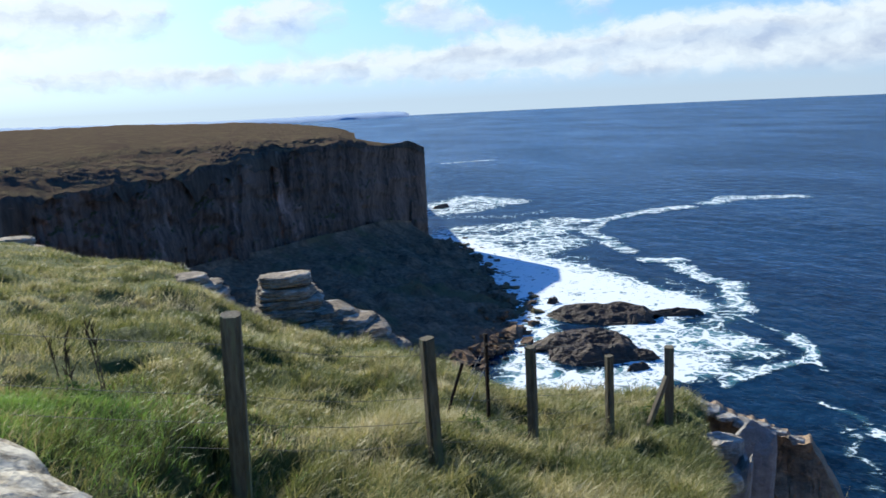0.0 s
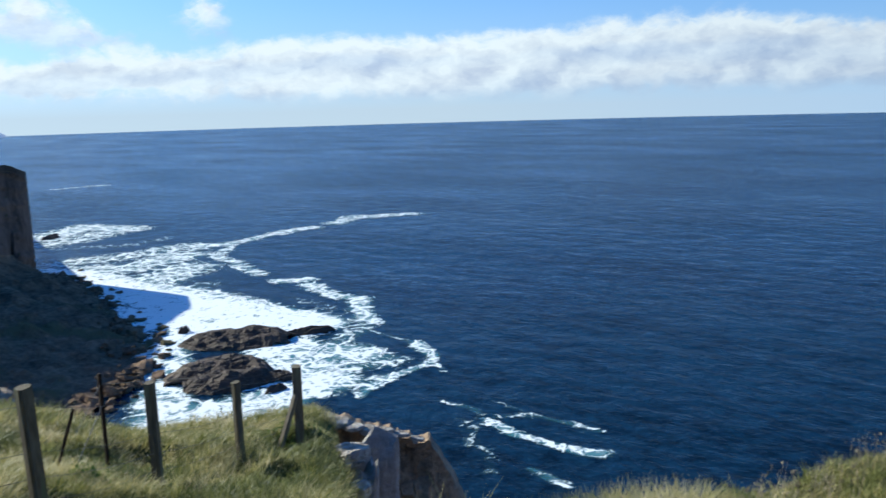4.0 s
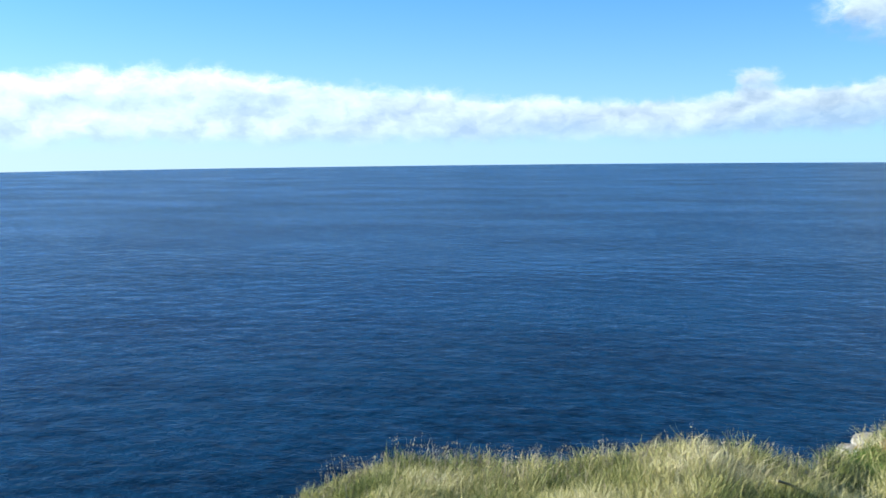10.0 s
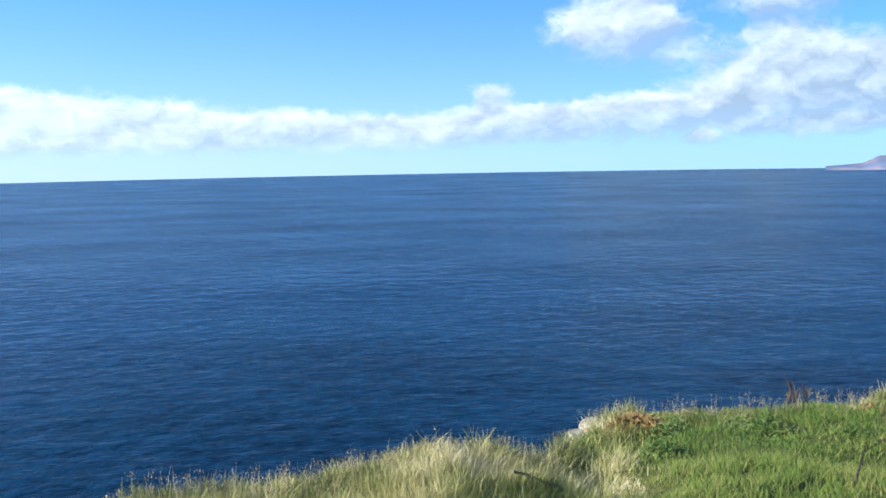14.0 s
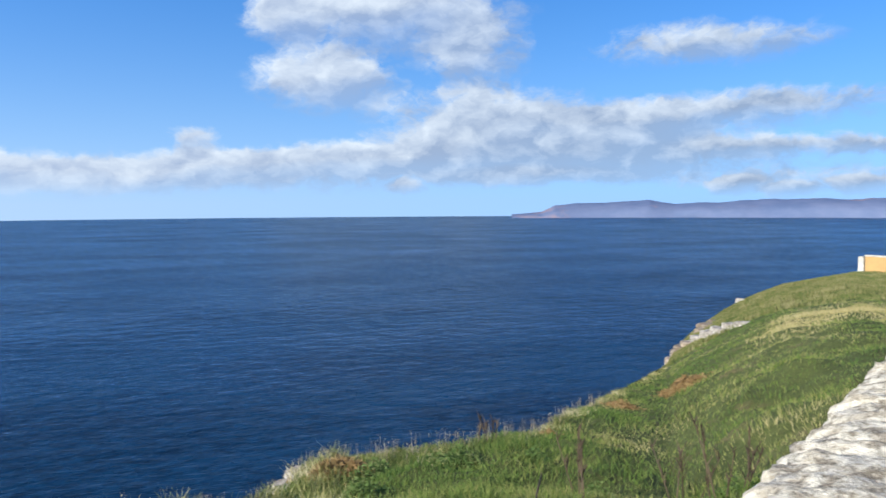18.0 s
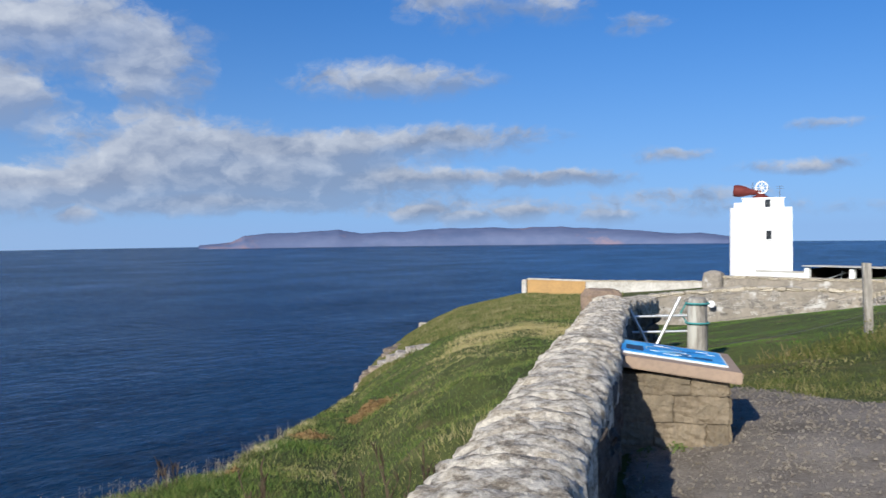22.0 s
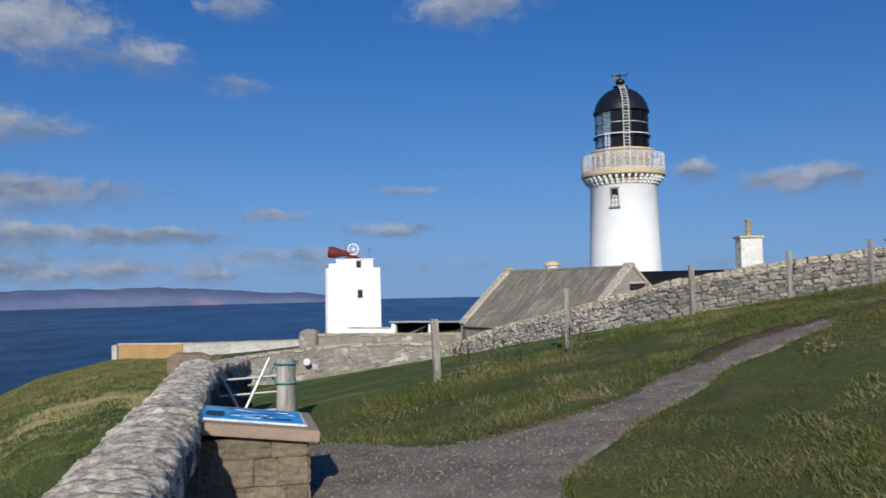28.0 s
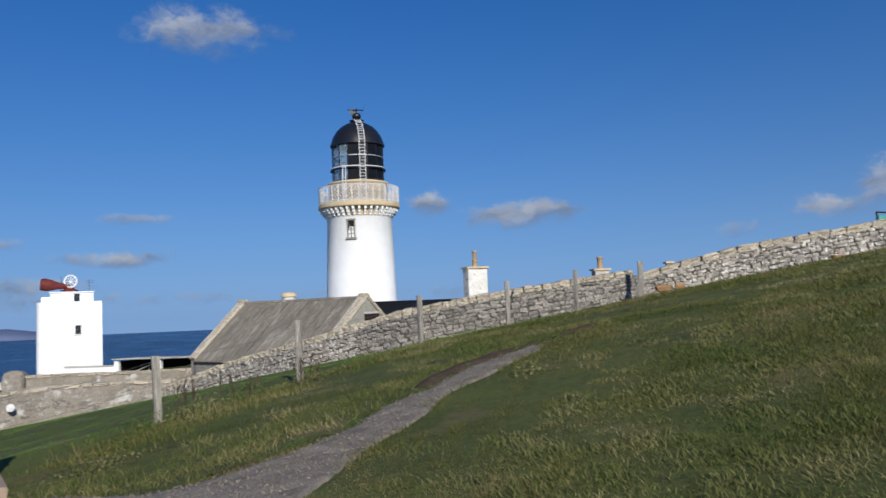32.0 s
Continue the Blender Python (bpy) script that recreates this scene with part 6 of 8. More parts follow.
# ---- open-fronted store by the fog tower ----
def store():
    a, b = bearing(157.3, 82), bearing(165.9, 76)
    m = frame_of((a.x, a.y, 0), (b.x - a.x, b.y - a.y, 0))
    ln = (b - a).length
    top = empty("open_store", m, "low white store with dark open bays", "shed")
    # local x runs along the front, -y... the front looks to the viewpoint on +y or -y
    f = 1 if (m.to_3x3() @ Vector((0, 1, 0))).dot(-a) > 0 else -1
    part("front_wall", box(ln * 0.36, 0.3, 3.2, (ln * 0.18, 0, -4.2), 0.02), M_WHITE, top)
    # inner end wall and back wall are coloured dark for the shaded bays
    part("end_wall", box(0.3, 4, 3.0, (ln * 0.365, -f * 2.1, -3.7), 0.02), M_SHADE, top)
    part("back_wall", box(ln * 0.66, 0.3, 3.4, (ln * 0.67, -f * 4, -3.95), 0.02), M_SHADE, top)
    part("dwarf_wall", box(ln * 0.64, 0.3, 1.9, (ln * 0.68, -f * 0.05, -5.45), 0.02), M_WHITE, top)
    for u in (0.37, 0.665, 0.985):
        part("pier", box(0.42, 0.42, 2.9, (ln * u, f * 0.06, -3.55), 0.02), M_WHITE, top)
    part("end_wall", box(0.3, 4, 3.4, (ln, -f * 2, -3.95), 0.02), M_WHITE, top)
    part("roof", box(ln * 0.65, 4.6, 0.09, (ln * 0.675, -f * 1.7, -2.02), 0.02, turn=Matrix.Rotation(f * 0.03, 4, "X")), M_STAINED, top, "thin flat concrete roof")
    part("wall_head", box(ln * 0.37, 0.42, 0.14, (ln * 0.18, 0, -2.54), 0.02), M_STAINED, top)
    for u in (0.5, 0.8):
        bm = tube((ln * u - 1.2, -f * 0.8, -3.4), (ln * u + 1.1, -f * 0.9, -2.5), 0.05)
        tube((ln * u + 0.5, -f * 1.2, -3.4), (ln * u + 0.7, -f * 1.2, -2.4), 0.04, bm=bm)
        part("loose_rail", bm, M_GREY, top)


store()


# ---- barn with stone-slated roof ----
def barn():
    L, Rr = Vector((9.27, -44.3, 0)), Vector((2.5, -38.2, 0))
    ax = (Rr - L)
    ln = ax.length
    m = frame_of((L.x, L.y, 0), (ax.x, ax.y, 0))       # x from the far end to the near gable
    f = 1 if (m.to_3x3() @ Vector((0, 1, 0))).dot(Vector((0, 0, 0)) - L) > 0 else -1
    top = empty("barn", m, "stone barn with a lichened slate roof and raised gables", "barn")
    hw, eave, zr = 3.0, -0.55, 2.12
    def gable(x, t):
        bm = bmesh.new()
        for dx in (-t / 2, t / 2):
            vs = [bm.verts.new((x + dx, y, z)) for y, z in ((-hw, -3.2), (hw, -3.2), (hw, eave), (0, zr), (-hw, eave))]
            bm.faces.new(vs)
        q = list(bm.verts)
        for k in range(5):
            bm.faces.new((q[k], q[(k + 1) % 5], q[5 + (k + 1) % 5], q[5 + k]))
        bmesh.ops.recalc_face_normals(bm, faces=bm.faces)
        return bm
    for x in (0.0, ln):
        part("gable_wall", gable(x, 0.42), M_GABLE, top)
        for sgn in (-1, 1):
            sl = math.atan2(zr - eave, hw)
            lnr = math.hypot(hw, zr - eave)
            bm = box(0.5, lnr + 0.25, 0.16, (0, 0, 0), 0.03)
            o = part("gable_coping", bm, M_COPE, top, "pale stone skew")
            o.matrix_basis = Matrix.Translation((x, sgn * hw / 2, (zr + eave) / 2 + 0.14)) @ Matrix.Rotation(-sgn * sl, 4, "X")
        part("finial", stone(0.46, 0.4, 0.22, random.Random(2), 0.06), M_COPE, top).location = (x, 0, zr + 0.13)
    for sgn in (-1, 1):
        part("side_wall", box(ln, 0.4, 2.7, (ln / 2, sgn * (hw - 0.2), -1.9)), M_GABLE, top)
        # slates laid in courses, each course its own row of slates
        sl = math.atan2(zr - eave, hw)
        lnr = math.hypot(hw, zr - eave) + 0.25
        rnd = random.Random(21)
        roof = part("roof_slope", box(ln - 0.45, lnr, 0.05), M_SLATE, top)
        roof.matrix_basis = Matrix.Translation((ln / 2, sgn * (hw / 2 + 0.05), (zr + eave) / 2 - 0.02)) @ Matrix.Rotation(-sgn * sl, 4, "X")
        if sgn == f:
            q, cols = -(ln - 0.5) / 2, 0
            while q < (ln - 0.5) / 2 - 0.3:
                w = rnd.uniform(0.62, 0.9)
                w = min(w, (ln - 0.5) / 2 - q)
                nn = 9
                bm = bmesh.new()
                lows = [bm.verts.new((q + w * k / nn, -lnr / 2, 0.045 + 0.016 * (k % 2))) for k in range(nn + 1)]
                tops = [bm.verts.new((q + w * k / nn, lnr / 2, 0.04 + 0.016 * (k % 2))) for k in range(nn + 1)]
                for k in range(nn):
                    bm.faces.new((lows[k], lows[k + 1], tops[k + 1], tops[k]))
                sheet = part("roof_sheet", bm, M_SLATE, roof, smooth=True)
                sheet.location = (0, rnd.uniform(-0.03, 0.03), rnd.uniform(0, 0.014))
                q += w - 0.02
    part("ridge", tube((0.2, 0, zr + 0.03), (ln - 0.2, 0, zr + 0.03), 0.11), M_SLATE, top)
    # dark panel on the gable face, for the shade in an opening
    hatch = part("gable_opening", box(0.06, 0.9, 0.44), M_SHADE, top, "square hatch in the gable, its shade given as dark colour")
    hatch.location = (ln + 0.215, -f * 0.25, 1.22)
    part("lintel", box(0.1, 1.05, 0.09, (ln + 0.22, -f * 0.25, 1.48), 0.01), M_STAINED, top)


barn()
# small vent behind the barn
v = empty("roof_vent", Matrix.Translation(bearing(171.2, 62, 0.55)), "small white roof vent with an ochre cap", "vent")
part("shaft", lathe([(0.48, -3), (0.48, 2.15), (0.52, 2.2)], 20), M_WHITE, v, "", True)
part("cap", lathe([(0.58, 2.2), (0.58, 2.36), (0.36, 2.5), (0.0, 2.56)], 20), M_OCHRE, v, "", True)
# keepers' house: dark roof, white chimney
h = empty("keepers_house", Matrix.Translation(bearing(180.3, 64)) @ pose(0, 0, 0, 0, 0, -178), "low keepers' house with a dark slate roof", "house")
part("wall", box(7.6, 5.6, 2.4, (0.0, 0, -0.7)), M_WHITE, h)
bm = bmesh.new()
vs = [bm.verts.new(p) for p in ((-4.4, -3.4, 0.45), (4.2, -3.4, 0.45), (4.2, 0, 2.2), (-4.4, 0, 2.2), (4.2, 3.4, 0.45), (-4.4, 3.4, 0.45))]
bm.faces.new(vs[:4]), bm.faces.new((vs[3], vs[2], vs[4], vs[5]))
bmesh.ops.solidify(bm, geom=bm.faces[:], thickness=0.15)
part("roof", bm, M_DARKROOF, h, "dark slate roof")


def chimney(az, dist, wide, base, top_z, material, label, pots, cap=0.16):
    c = empty("chimney", Matrix.Translation(bearing(az, dist)) @ pose(0, 0, 0, 0, 0, -az + 25), label, "chimney")
    part("shaft", box(wide, wide * 0.62, top_z - base, (0, 0, (top_z + base) / 2), 0.02), material, c)
    part("cap", box(wide + 0.3, wide * 0.62 + 0.3, cap, (0, 0, top_z + cap / 2), 0.02), M_OCHRE, c, "ochre stone cap")
    for x, z, r in pots:
        part("pot", lathe([(r * 1.15, top_z + cap), (r, top_z + cap + 0.1), (r * 0.9, top_z + cap + z - 0.15), (r * 1.15, top_z + cap + z - 0.1), (r * 1.1, top_z + cap + z), (r * 0.7, top_z + cap + z)], 16), M_POT, c, "", True)


chimney(183.95, 72, 1.8, 0.5, 4.78, M_LIMEWASH, "weathered white chimney with an ochre cap and two pots", [(-0.33, 1.4, 0.2), (0.36, 0.55, 0.22)])
chimney(192.45, 74, 1.3, 1.0, 4.25, M_STAINED, "chimney top with one tall pot behind the wall", [(-0.12, 1.05, 0.25)])
chimney(196.95, 74, 0.5, 2.0, 4.6, M_POT, "short square chimney head behind the wall", [])

# ---- gravel path ----
PATH_A = [(4.05, -8.75), (3.2, -8.2), (2.35, -7.6), (1.75, -7.8), (1.25, -8.45), (0.8, -9.1), (0.3, -10.1), (-0.4, -11.5), (-1.2, -12.5), (-2.0, -13.4)]
PATH_B = [(0.3, 1.2), (-0.9, -1.0), (0.2, -3.6), (1.1, -5.6), (0.85, -6.8), (0.5, -7.8), (0.15, -8.85), (-0.42, -10.15), (-1.1, -11.4), (-1.9, -12.6)]
PATH_A0 = [(0.35, 0.2), (1.0, -1.2), (1.9, -2.8), (2.9, -4.6), (3.9, -6.4), (4.5, -7.6)]     # along the foot of the wall


def in_poly(x, y, poly):
    inside = np.zeros(np.shape(x), bool)
    p = list(poly)
    for (x0, y0), (x1, y1) in zip(p, p[1:] + p[:1]):
        with np.errstate(divide="ignore", invalid="ignore"):
            inside ^= ((y0 > y) != (y1 > y)) & (x < (x1 - x0) * (y - y0) / (y1 - y0 + 1e-12) + x0)
    return inside


POLY = PATH_A0 + PATH_A + PATH_B[::-1]
def rounded_line(poly, times):
    """The closed outline with its corners cut off, again and again."""
    p = np.array(poly, float)
    for _ in range(times):
        q = np.roll(p, -1, 0)
        p = np.stack([0.75 * p + 0.25 * q, 0.25 * p + 0.75 * q], 1).reshape(-1, 2)
    return p


EDGE = rounded_line(POLY, 3)
EDGE = EDGE + 0.07 * np.stack([waves(EDGE[:, 0] * 2.2, EDGE[:, 1] * 2.2, 91, 3), waves(EDGE[:, 0] * 2.2, EDGE[:, 1] * 2.2, 92, 3)], -1)
gx, gy = np.meshgrid(np.arange(-4.5, 5.2, 0.06), np.arange(-15.5, 1.6, 0.06), indexing="ij")
on = in_poly(gx, gy, EDGE).ravel()
Fq = grid_faces(*gx.shape)
Fq = Fq[on[Fq].any(1)]
rim = np.setdiff1d(np.unique(Fq), np.nonzero(on)[0])
P0 = np.stack([gx.ravel(), gy.ravel()], -1)
a_, b_ = EDGE, np.roll(EDGE, -1, 0)
ab = b_ - a_
u_ = np.clip(((P0[rim][:, None] - a_[None]) * ab[None]).sum(-1) / ((ab ** 2).sum(-1)[None] + 1e-9), 0, 1)
foot = a_[None] + u_[..., None] * ab[None]
P0[rim] = foot[np.arange(len(rim)), np.argmin(((P0[rim][:, None] - foot) ** 2).sum(-1), 1)]
gz = land(P0[:, 0], P0[:, 1]) + 0.022 + 0.006 * waves(P0[:, 0] * 9, P0[:, 1] * 9, 93, 3)
gz[rim] -= 0.03
raw("gravel_path", np.column_stack([P0, gz]), Fq[:, ::-1], M_GRAVEL, "structure", "worn grey gravel path winding up the slope", "path", smooth=True)
rnd = np.random.RandomState(4)
px, py = rnd.uniform(-4, 5, 60000), rnd.uniform(-15, 1, 60000)
ok = in_poly(px, py, EDGE) & (rnd.rand(60000) < np.clip(8 / np.hypot(px, py), 0.4, 1))
px, py = px[ok], py[ok]
pz = land(px, py) + 0.028
mats = []
r2 = random.Random(6)
for x, y, z in zip(px, py, pz):
    s = 0.007 + 0.014 * r2.random() ** 3
    mats.append(Matrix.Translation((x, y, z)) @ Euler((r2.uniform(-1, 1), r2.uniform(-1, 1), r2.uniform(0, 6))).to_matrix().to_4x4() @ Matrix.Diagonal((s * 1.3, s, s * 0.7, 1)))
pebble_kit = kit("pebble", 4, lambda q: stone(1, 1, 1, q, 0.15, 0))
joined("gravel", pebble_kit, mats, M_PEBBLE, label="loose grey stones scattered over the path", category="gravel")


# bare peaty bank along the upper side of the path
up_side = rounded_line([(1.9, -7.95), (1.3, -8.6), (0.8, -9.1), (0.3, -10.1), (-0.4, -11.5), (-1.2, -12.5), (-2.0, -13.4), (-3.0, -14.3)], 0)
q = np.linspace(0, len(up_side) - 1, 150)
line = np.stack([np.interp(q, range(len(up_side)), up_side[:, k]) for k in (0, 1)], -1)
side = np.gradient(line, axis=0)
side = np.stack([-side[:, 1], side[:, 0]], -1) / np.linalg.norm(side, axis=1)[:, None]
side = side * np.sign((side * np.array([0.7, -0.7])).sum(1))[:, None]
wide = np.clip(0.02 + 0.16 * waves(q * 0.9, q * 0, 95, 3), 0.004, 0.16)
rows = []
for v, up in ((-0.15, -0.03), (0.0, 0.03), (0.3, 0.09), (0.65, 0.10), (1.0, 0.045), (1.25, -0.04)):
    p = line + side * (wide * v * 1.6 + 0.03 * waves(q * 4, q * 0 + v, 96, 2))[:, None]
    rows.append(np.column_stack([p, land(p[:, 0], p[:, 1]) + up * np.clip(wide / 0.2, 0.1, 1.0) + 0.015 * waves(q * 6, q * 0 + v * 3, 97, 2)]))
G = np.stack(rows)
raw("peat_bank", G.reshape(-1, 3), grid_faces(*G.shape[:2])[:, ::-1], M_EARTH, "structure", "dark bare peat bank along the upper edge of the path", "bank", smooth=True)


# ---- toposcope plinth ----
def plinth():
    base = (3.62, -5.52)
    m = frame_of((base[0], base[1], 0), (-0.861, -0.508, 0))      # x inland, y back towards... along the wall
    f = 1 if (m.to_3x3() @ Vector((0, 1, 0))).dot(Vector((0.508, -0.861, 0))) > 0 else -1
    top = empty("viewpoint_plinth", m, "sandstone plinth with a tilted panel under a slab", "plinth")
    rnd = random.Random(12)
    W, D = 0.88, 0.74
    part("core", box(W - 0.012, D - 0.012, 0.64, (W / 2, f * D / 2, 0.17)), M_ASHMORTAR, top)
    z = -0.14
    for row, h in enumerate((0.14, 0.18, 0.20, 0.16)):
        for face in ("front", "right", "back"):
            ln = W if face != "right" else D
            q = 0.0
            while q < ln - 0.02:
                w = min(rnd.choice((0.24, 0.36, 0.5, 0.62)), ln - q)
                if ln - q - w < 0.12:
                    w = ln - q
                bm = stone(w - 0.004, 0.13 + rnd.uniform(0, 0.012), h - 0.005, rnd, 0.06, 4, 0.014)
                o = part("block", bm, M_ASHLAR, top)
                if face == "front":
                    o.matrix_basis = pose(q + w / 2, f * 0.05, z + h / 2)
                elif face == "back":
                    o.matrix_basis = pose(q + w / 2, f * (D - 0.05), z + h / 2)
                else:
                    o.matrix_basis = pose(W - 0.05, f * (q + w / 2), z + h / 2, 0, 0, 90)
                q += w
        z += h
    tilt = Matrix.Rotation(radians(7.5), 4, "Y")
    slab = part("slab", box(1.06, 0.92, 0.085, bevel=0.008), M_SLAB, top, "buff concrete slab")
    slab.matrix_basis = Matrix.Translation((W / 2 + 0.0, f * D / 2, 0.595)) @ tilt
    panel = part("panel", box(0.80, 0.62, 0.014, bevel=0.003), M_PRINTWHITE, slab, "printed blue view panel with a white border")
    panel.location = (0.045, 0, 0.049)
    part("print", box(0.765, 0.575, 0.004), M_PANEL, slab).location = (0.045, f * 0.008, 0.058)
    part("photo", box(0.13, 0.22, 0.004), M_PRINTDARK, slab, "dark photograph").location = (-0.225, -f * 0.07, 0.0615)
    for k in range(16):
        w = rnd.uniform(0.03, 0.12)
        part("caption_bar", box(w, 0.010, 0.003), M_PRINTWHITE if k % 3 else M_PRINTNAVY, slab).location = (rnd.uniform(-0.08, 0.35), f * rnd.uniform(-0.24, 0.24), 0.0613)
    for k in range(5):
        isl = part("map_island", stone(rnd.uniform(0.1, 0.2), rnd.uniform(0.04, 0.09), 0.003, rnd, 0.0, 2), M_PRINTGREEN if k % 2 else M_PRINTNAVY, slab)
        isl.location = (rnd.uniform(-0.05, 0.32), f * rnd.uniform(-0.22, 0.2), 0.0611)
    arc = lathe([(0.135, 0), (0.142, 0), (0.142, 0.003), (0.135, 0.003)], 30, a0=20, a1=200)
    part("compass_arc", arc, M_PRINTWHITE, slab).location = (0.0, 0, 0.061)


plinth()


# ---- gate ----
def gate():
    a, b = Vector((6.18, -9.98, 0)), Vector((5.55, -10.48, 0))
    g0, g1 = ground_z(a.x, a.y), ground_z(b.x, b.y)
    m = frame_of((a.x, a.y, min(g0, g1)), (b.x - a.x, b.y - a.y, 0))
    ln = (b - a).length
    top = empty("field_gate", m, "galvanised tubular gate with crossed braces", "gate")
    part("stile", tube((0, 0, 0.05), (0, 0, 1.08), 0.022), M_GREY, top)
    for z in (0.14, 0.40, 0.64, 0.85):
        part("bar", tube((-0.06, 0, z), (ln + 0.08, 0, z + 0.02), 0.017), M_GREY, top)
    part("brace", tube((0.08 * ln, -0.02, 1.06), (ln * 0.50, -0.02, 0.38), 0.021), M_GREY, top)
    part("brace", tube((ln * 0.97, -0.02, 1.12), (ln * 0.52, -0.02, 0.38), 0.021), M_GREY, top)
    p = Vector((5.38, -10.58, 0))
    post = empty("gate_post", Matrix.Translation((p.x, p.y, ground_z(p.x, p.y))), "thick round weathered gate post bound with rope", "post")
    part("post", lathe([(0.14, -0.3), (0.135, 0.4), (0.125, 0.93), (0.10, 0.97), (0, 0.98)], 16), M_GREYPOST, post, "", True)
    for z in (0.22, 0.62, 0.88):
        bm = lathe([(0.15, z), (0.165, z + 0.015), (0.15, z + 0.03), (0.14, z + 0.015), (0.15, z)], 16)
        part("rope", bm, M_ROPE, post)
    bm = tube((0.15, 0, 0.9), (0.24, 0, 0.75), 0.012)
    tube((0.24, 0, 0.75), (0.15, 0, 0.63), 0.012, bm=bm)
    part("rope_loop", bm, M_ROPE, post)
    tag = tagged(part("wall_disc", lathe([(0.0, 0), (0.15, 0), (0.15, 0.012), (0, 0.012)], 20), M_RAILING), "round white marker disc on the field wall", "marker")
    w = bearing(154.3, 36.3)
    tag.matrix_basis = Matrix.Translation((w.x, w.y - 0.1, -1.62)) @ pose(0, 0, 0, -90, 0, -154)


gate()


# ---- fences ----
def strand(pts, r):
    """One thin bent wire through the points."""
    bm = bmesh.new()
    rings = []
    for k, p in enumerate(pts):
        d = (pts[min(k + 1, len(pts) - 1)] - pts[max(k - 1, 0)]).normalized()
        u = d.cross(Vector((0, 0, 1))).normalized()
        w = u.cross(d)
        rings.append([bm.verts.new(p + r * (u * math.cos(a) + w * math.sin(a))) for a in (0.785, 2.356, 3.927, 5.498)])
    for lo, hi in zip(rings, rings[1:]):
        for k in range(4):
            bm.faces.new((lo[k], lo[(k + 1) % 4], hi[(k + 1) % 4], hi[k]))
    return bm


def fence(name, label, spots, material, height, heads, group, lean=None, half=0.05, wires=(), strain=None, net=None):
    """Posts at the given spots with wires from head to head. strain: posts with a slanting stay."""
    top = empty(name, Matrix(), label, "fence", group)
    rnd = random.Random(len(name) * 7 + len(spots))
    feet = []
    for k, (x, y) in enumerate(spots):
        g = float(land(np.array([x]), np.array([y]), False)[0])
        h = height[k] if isinstance(height, (list, tuple)) else height
        w = (half[k] if isinstance(half, (list, tuple)) else half) * (1.5 if strain and k in strain else 1)
        if h <= 0:
            feet.append((Vector((x, y, g)), Vector((0, 0, 1))))
            continue
        bm = bmesh.new()
        bmesh.ops.create_cube(bm, size=1, matrix=Matrix.Translation((0, 0, h / 2 - 0.4)) @ Matrix.Diagonal((w * 2, w * 2, h + 0.8, 1)))
        bmesh.ops.bevel(bm, geom=[e for e in bm.edges if abs(e.verts[0].co.z - e.verts[1].co.z) > 0.3], offset=w * 0.35, segments=2, affect="EDGES")
        for v in bm.verts:
            if v.co.z > h - 0.01:
                v.co.z += 0.1 * v.co.x
        o = part("post", bm, material, top)
        tx, ty = lean[k] if lean else (rnd.uniform(-2, 2), rnd.uniform(-2, 2))
        o.matrix_basis = Matrix.Translation((x, y, g)) @ pose(0, 0, 0, tx, ty, rnd.uniform(0, 90))
        up = o.matrix_basis.to_3x3() @ Vector((0, 0, 1))
        feet.append((Vector((x, y, g)), up))
        if strain and k in strain:
            d = strain[k]
            foot = Vector((d[0] * 0.62, d[1] * 0.62, -0.12))
            bm = bmesh.new()
            box(0.09, 0.08, 1.15, (0, 0, 0.575), 0.008, bm=bm)
            up_s = Vector((0, 0, 0.78)) - foot
            part("stay", bm, material, top, "slanting stay").matrix_basis = Matrix.Translation(Vector((x, y, g)) + foot) @ up_s.to_track_quat("Z", "Y").to_matrix().to_4x4()
    for (p, u), (q, w2) in zip(feet, feet[1:]):
        n = max(4, int((q - p).length / 0.6))
        for hgt in wires:
            pts = [p.lerp(q, j / n) + u.lerp(w2, j / n) * hgt + Vector((0, 0, -0.05 * math.sin(math.pi * j / n))) for j in range(n + 1)]
            part("wire", strand(pts, 0.0028), M_WIRE, top)
    if net:
        i, j = net
        (p, u), (q, w2) = feet[i], feet[j]
        n = int((q - p).length / 0.17)
        for k in range(1, n):
            a_ = p.lerp(q, k / n)
            a_.z = ground_z(a_.x, a_.y)
            part("stay_wire", strand([a_ + Vector((0.0, 0, 0.02)), a_ + u * 0.36, a_ + u * 0.72], 0.0016), M_WIRE, top)
    return feet


off0 = Vector((0.08, 0.37, 0))
spots = [bearing(a, d) + off0 for a, d in ((-24, 8.2), (3.05, 6.5), (17.1, 7.5), (24.3, 9.7), (29.8, 11.6), (33.9, 14.0))]
fence("cliff_fence", "wire fence on weathered square posts along the cliff top", [(p.x, p.y) for p in spots], M_POST, [1.2, 1.33, 1.25, 1.28, 1.13, 1.2], 0, "fences on the headland",
      lean=[(0, 0), (2, -3), (1, -2), (0, -0.5), (0, 0), (0, 0.5)], half=[0.055, 0.074, 0.060, 0.056, 0.054, 0.052], wires=(0.2, 0.42, 0.66, 1.08), strain={5: (-0.72, -0.1)}, net=(0, 1))
ip = bearing(21.1, 10.9) + off0
iron = empty("iron_post", Matrix.Translation((ip.x, ip.y, ground_z(ip.x, ip.y))), "thin rusted iron fence post with a slanting stay", "post")
part("shaft", box(0.045, 0.045, 1.45, (0, 0, 0.5), 0.004), M_IRON, iron)
ip2 = bearing(17.9, 10.4) + off0
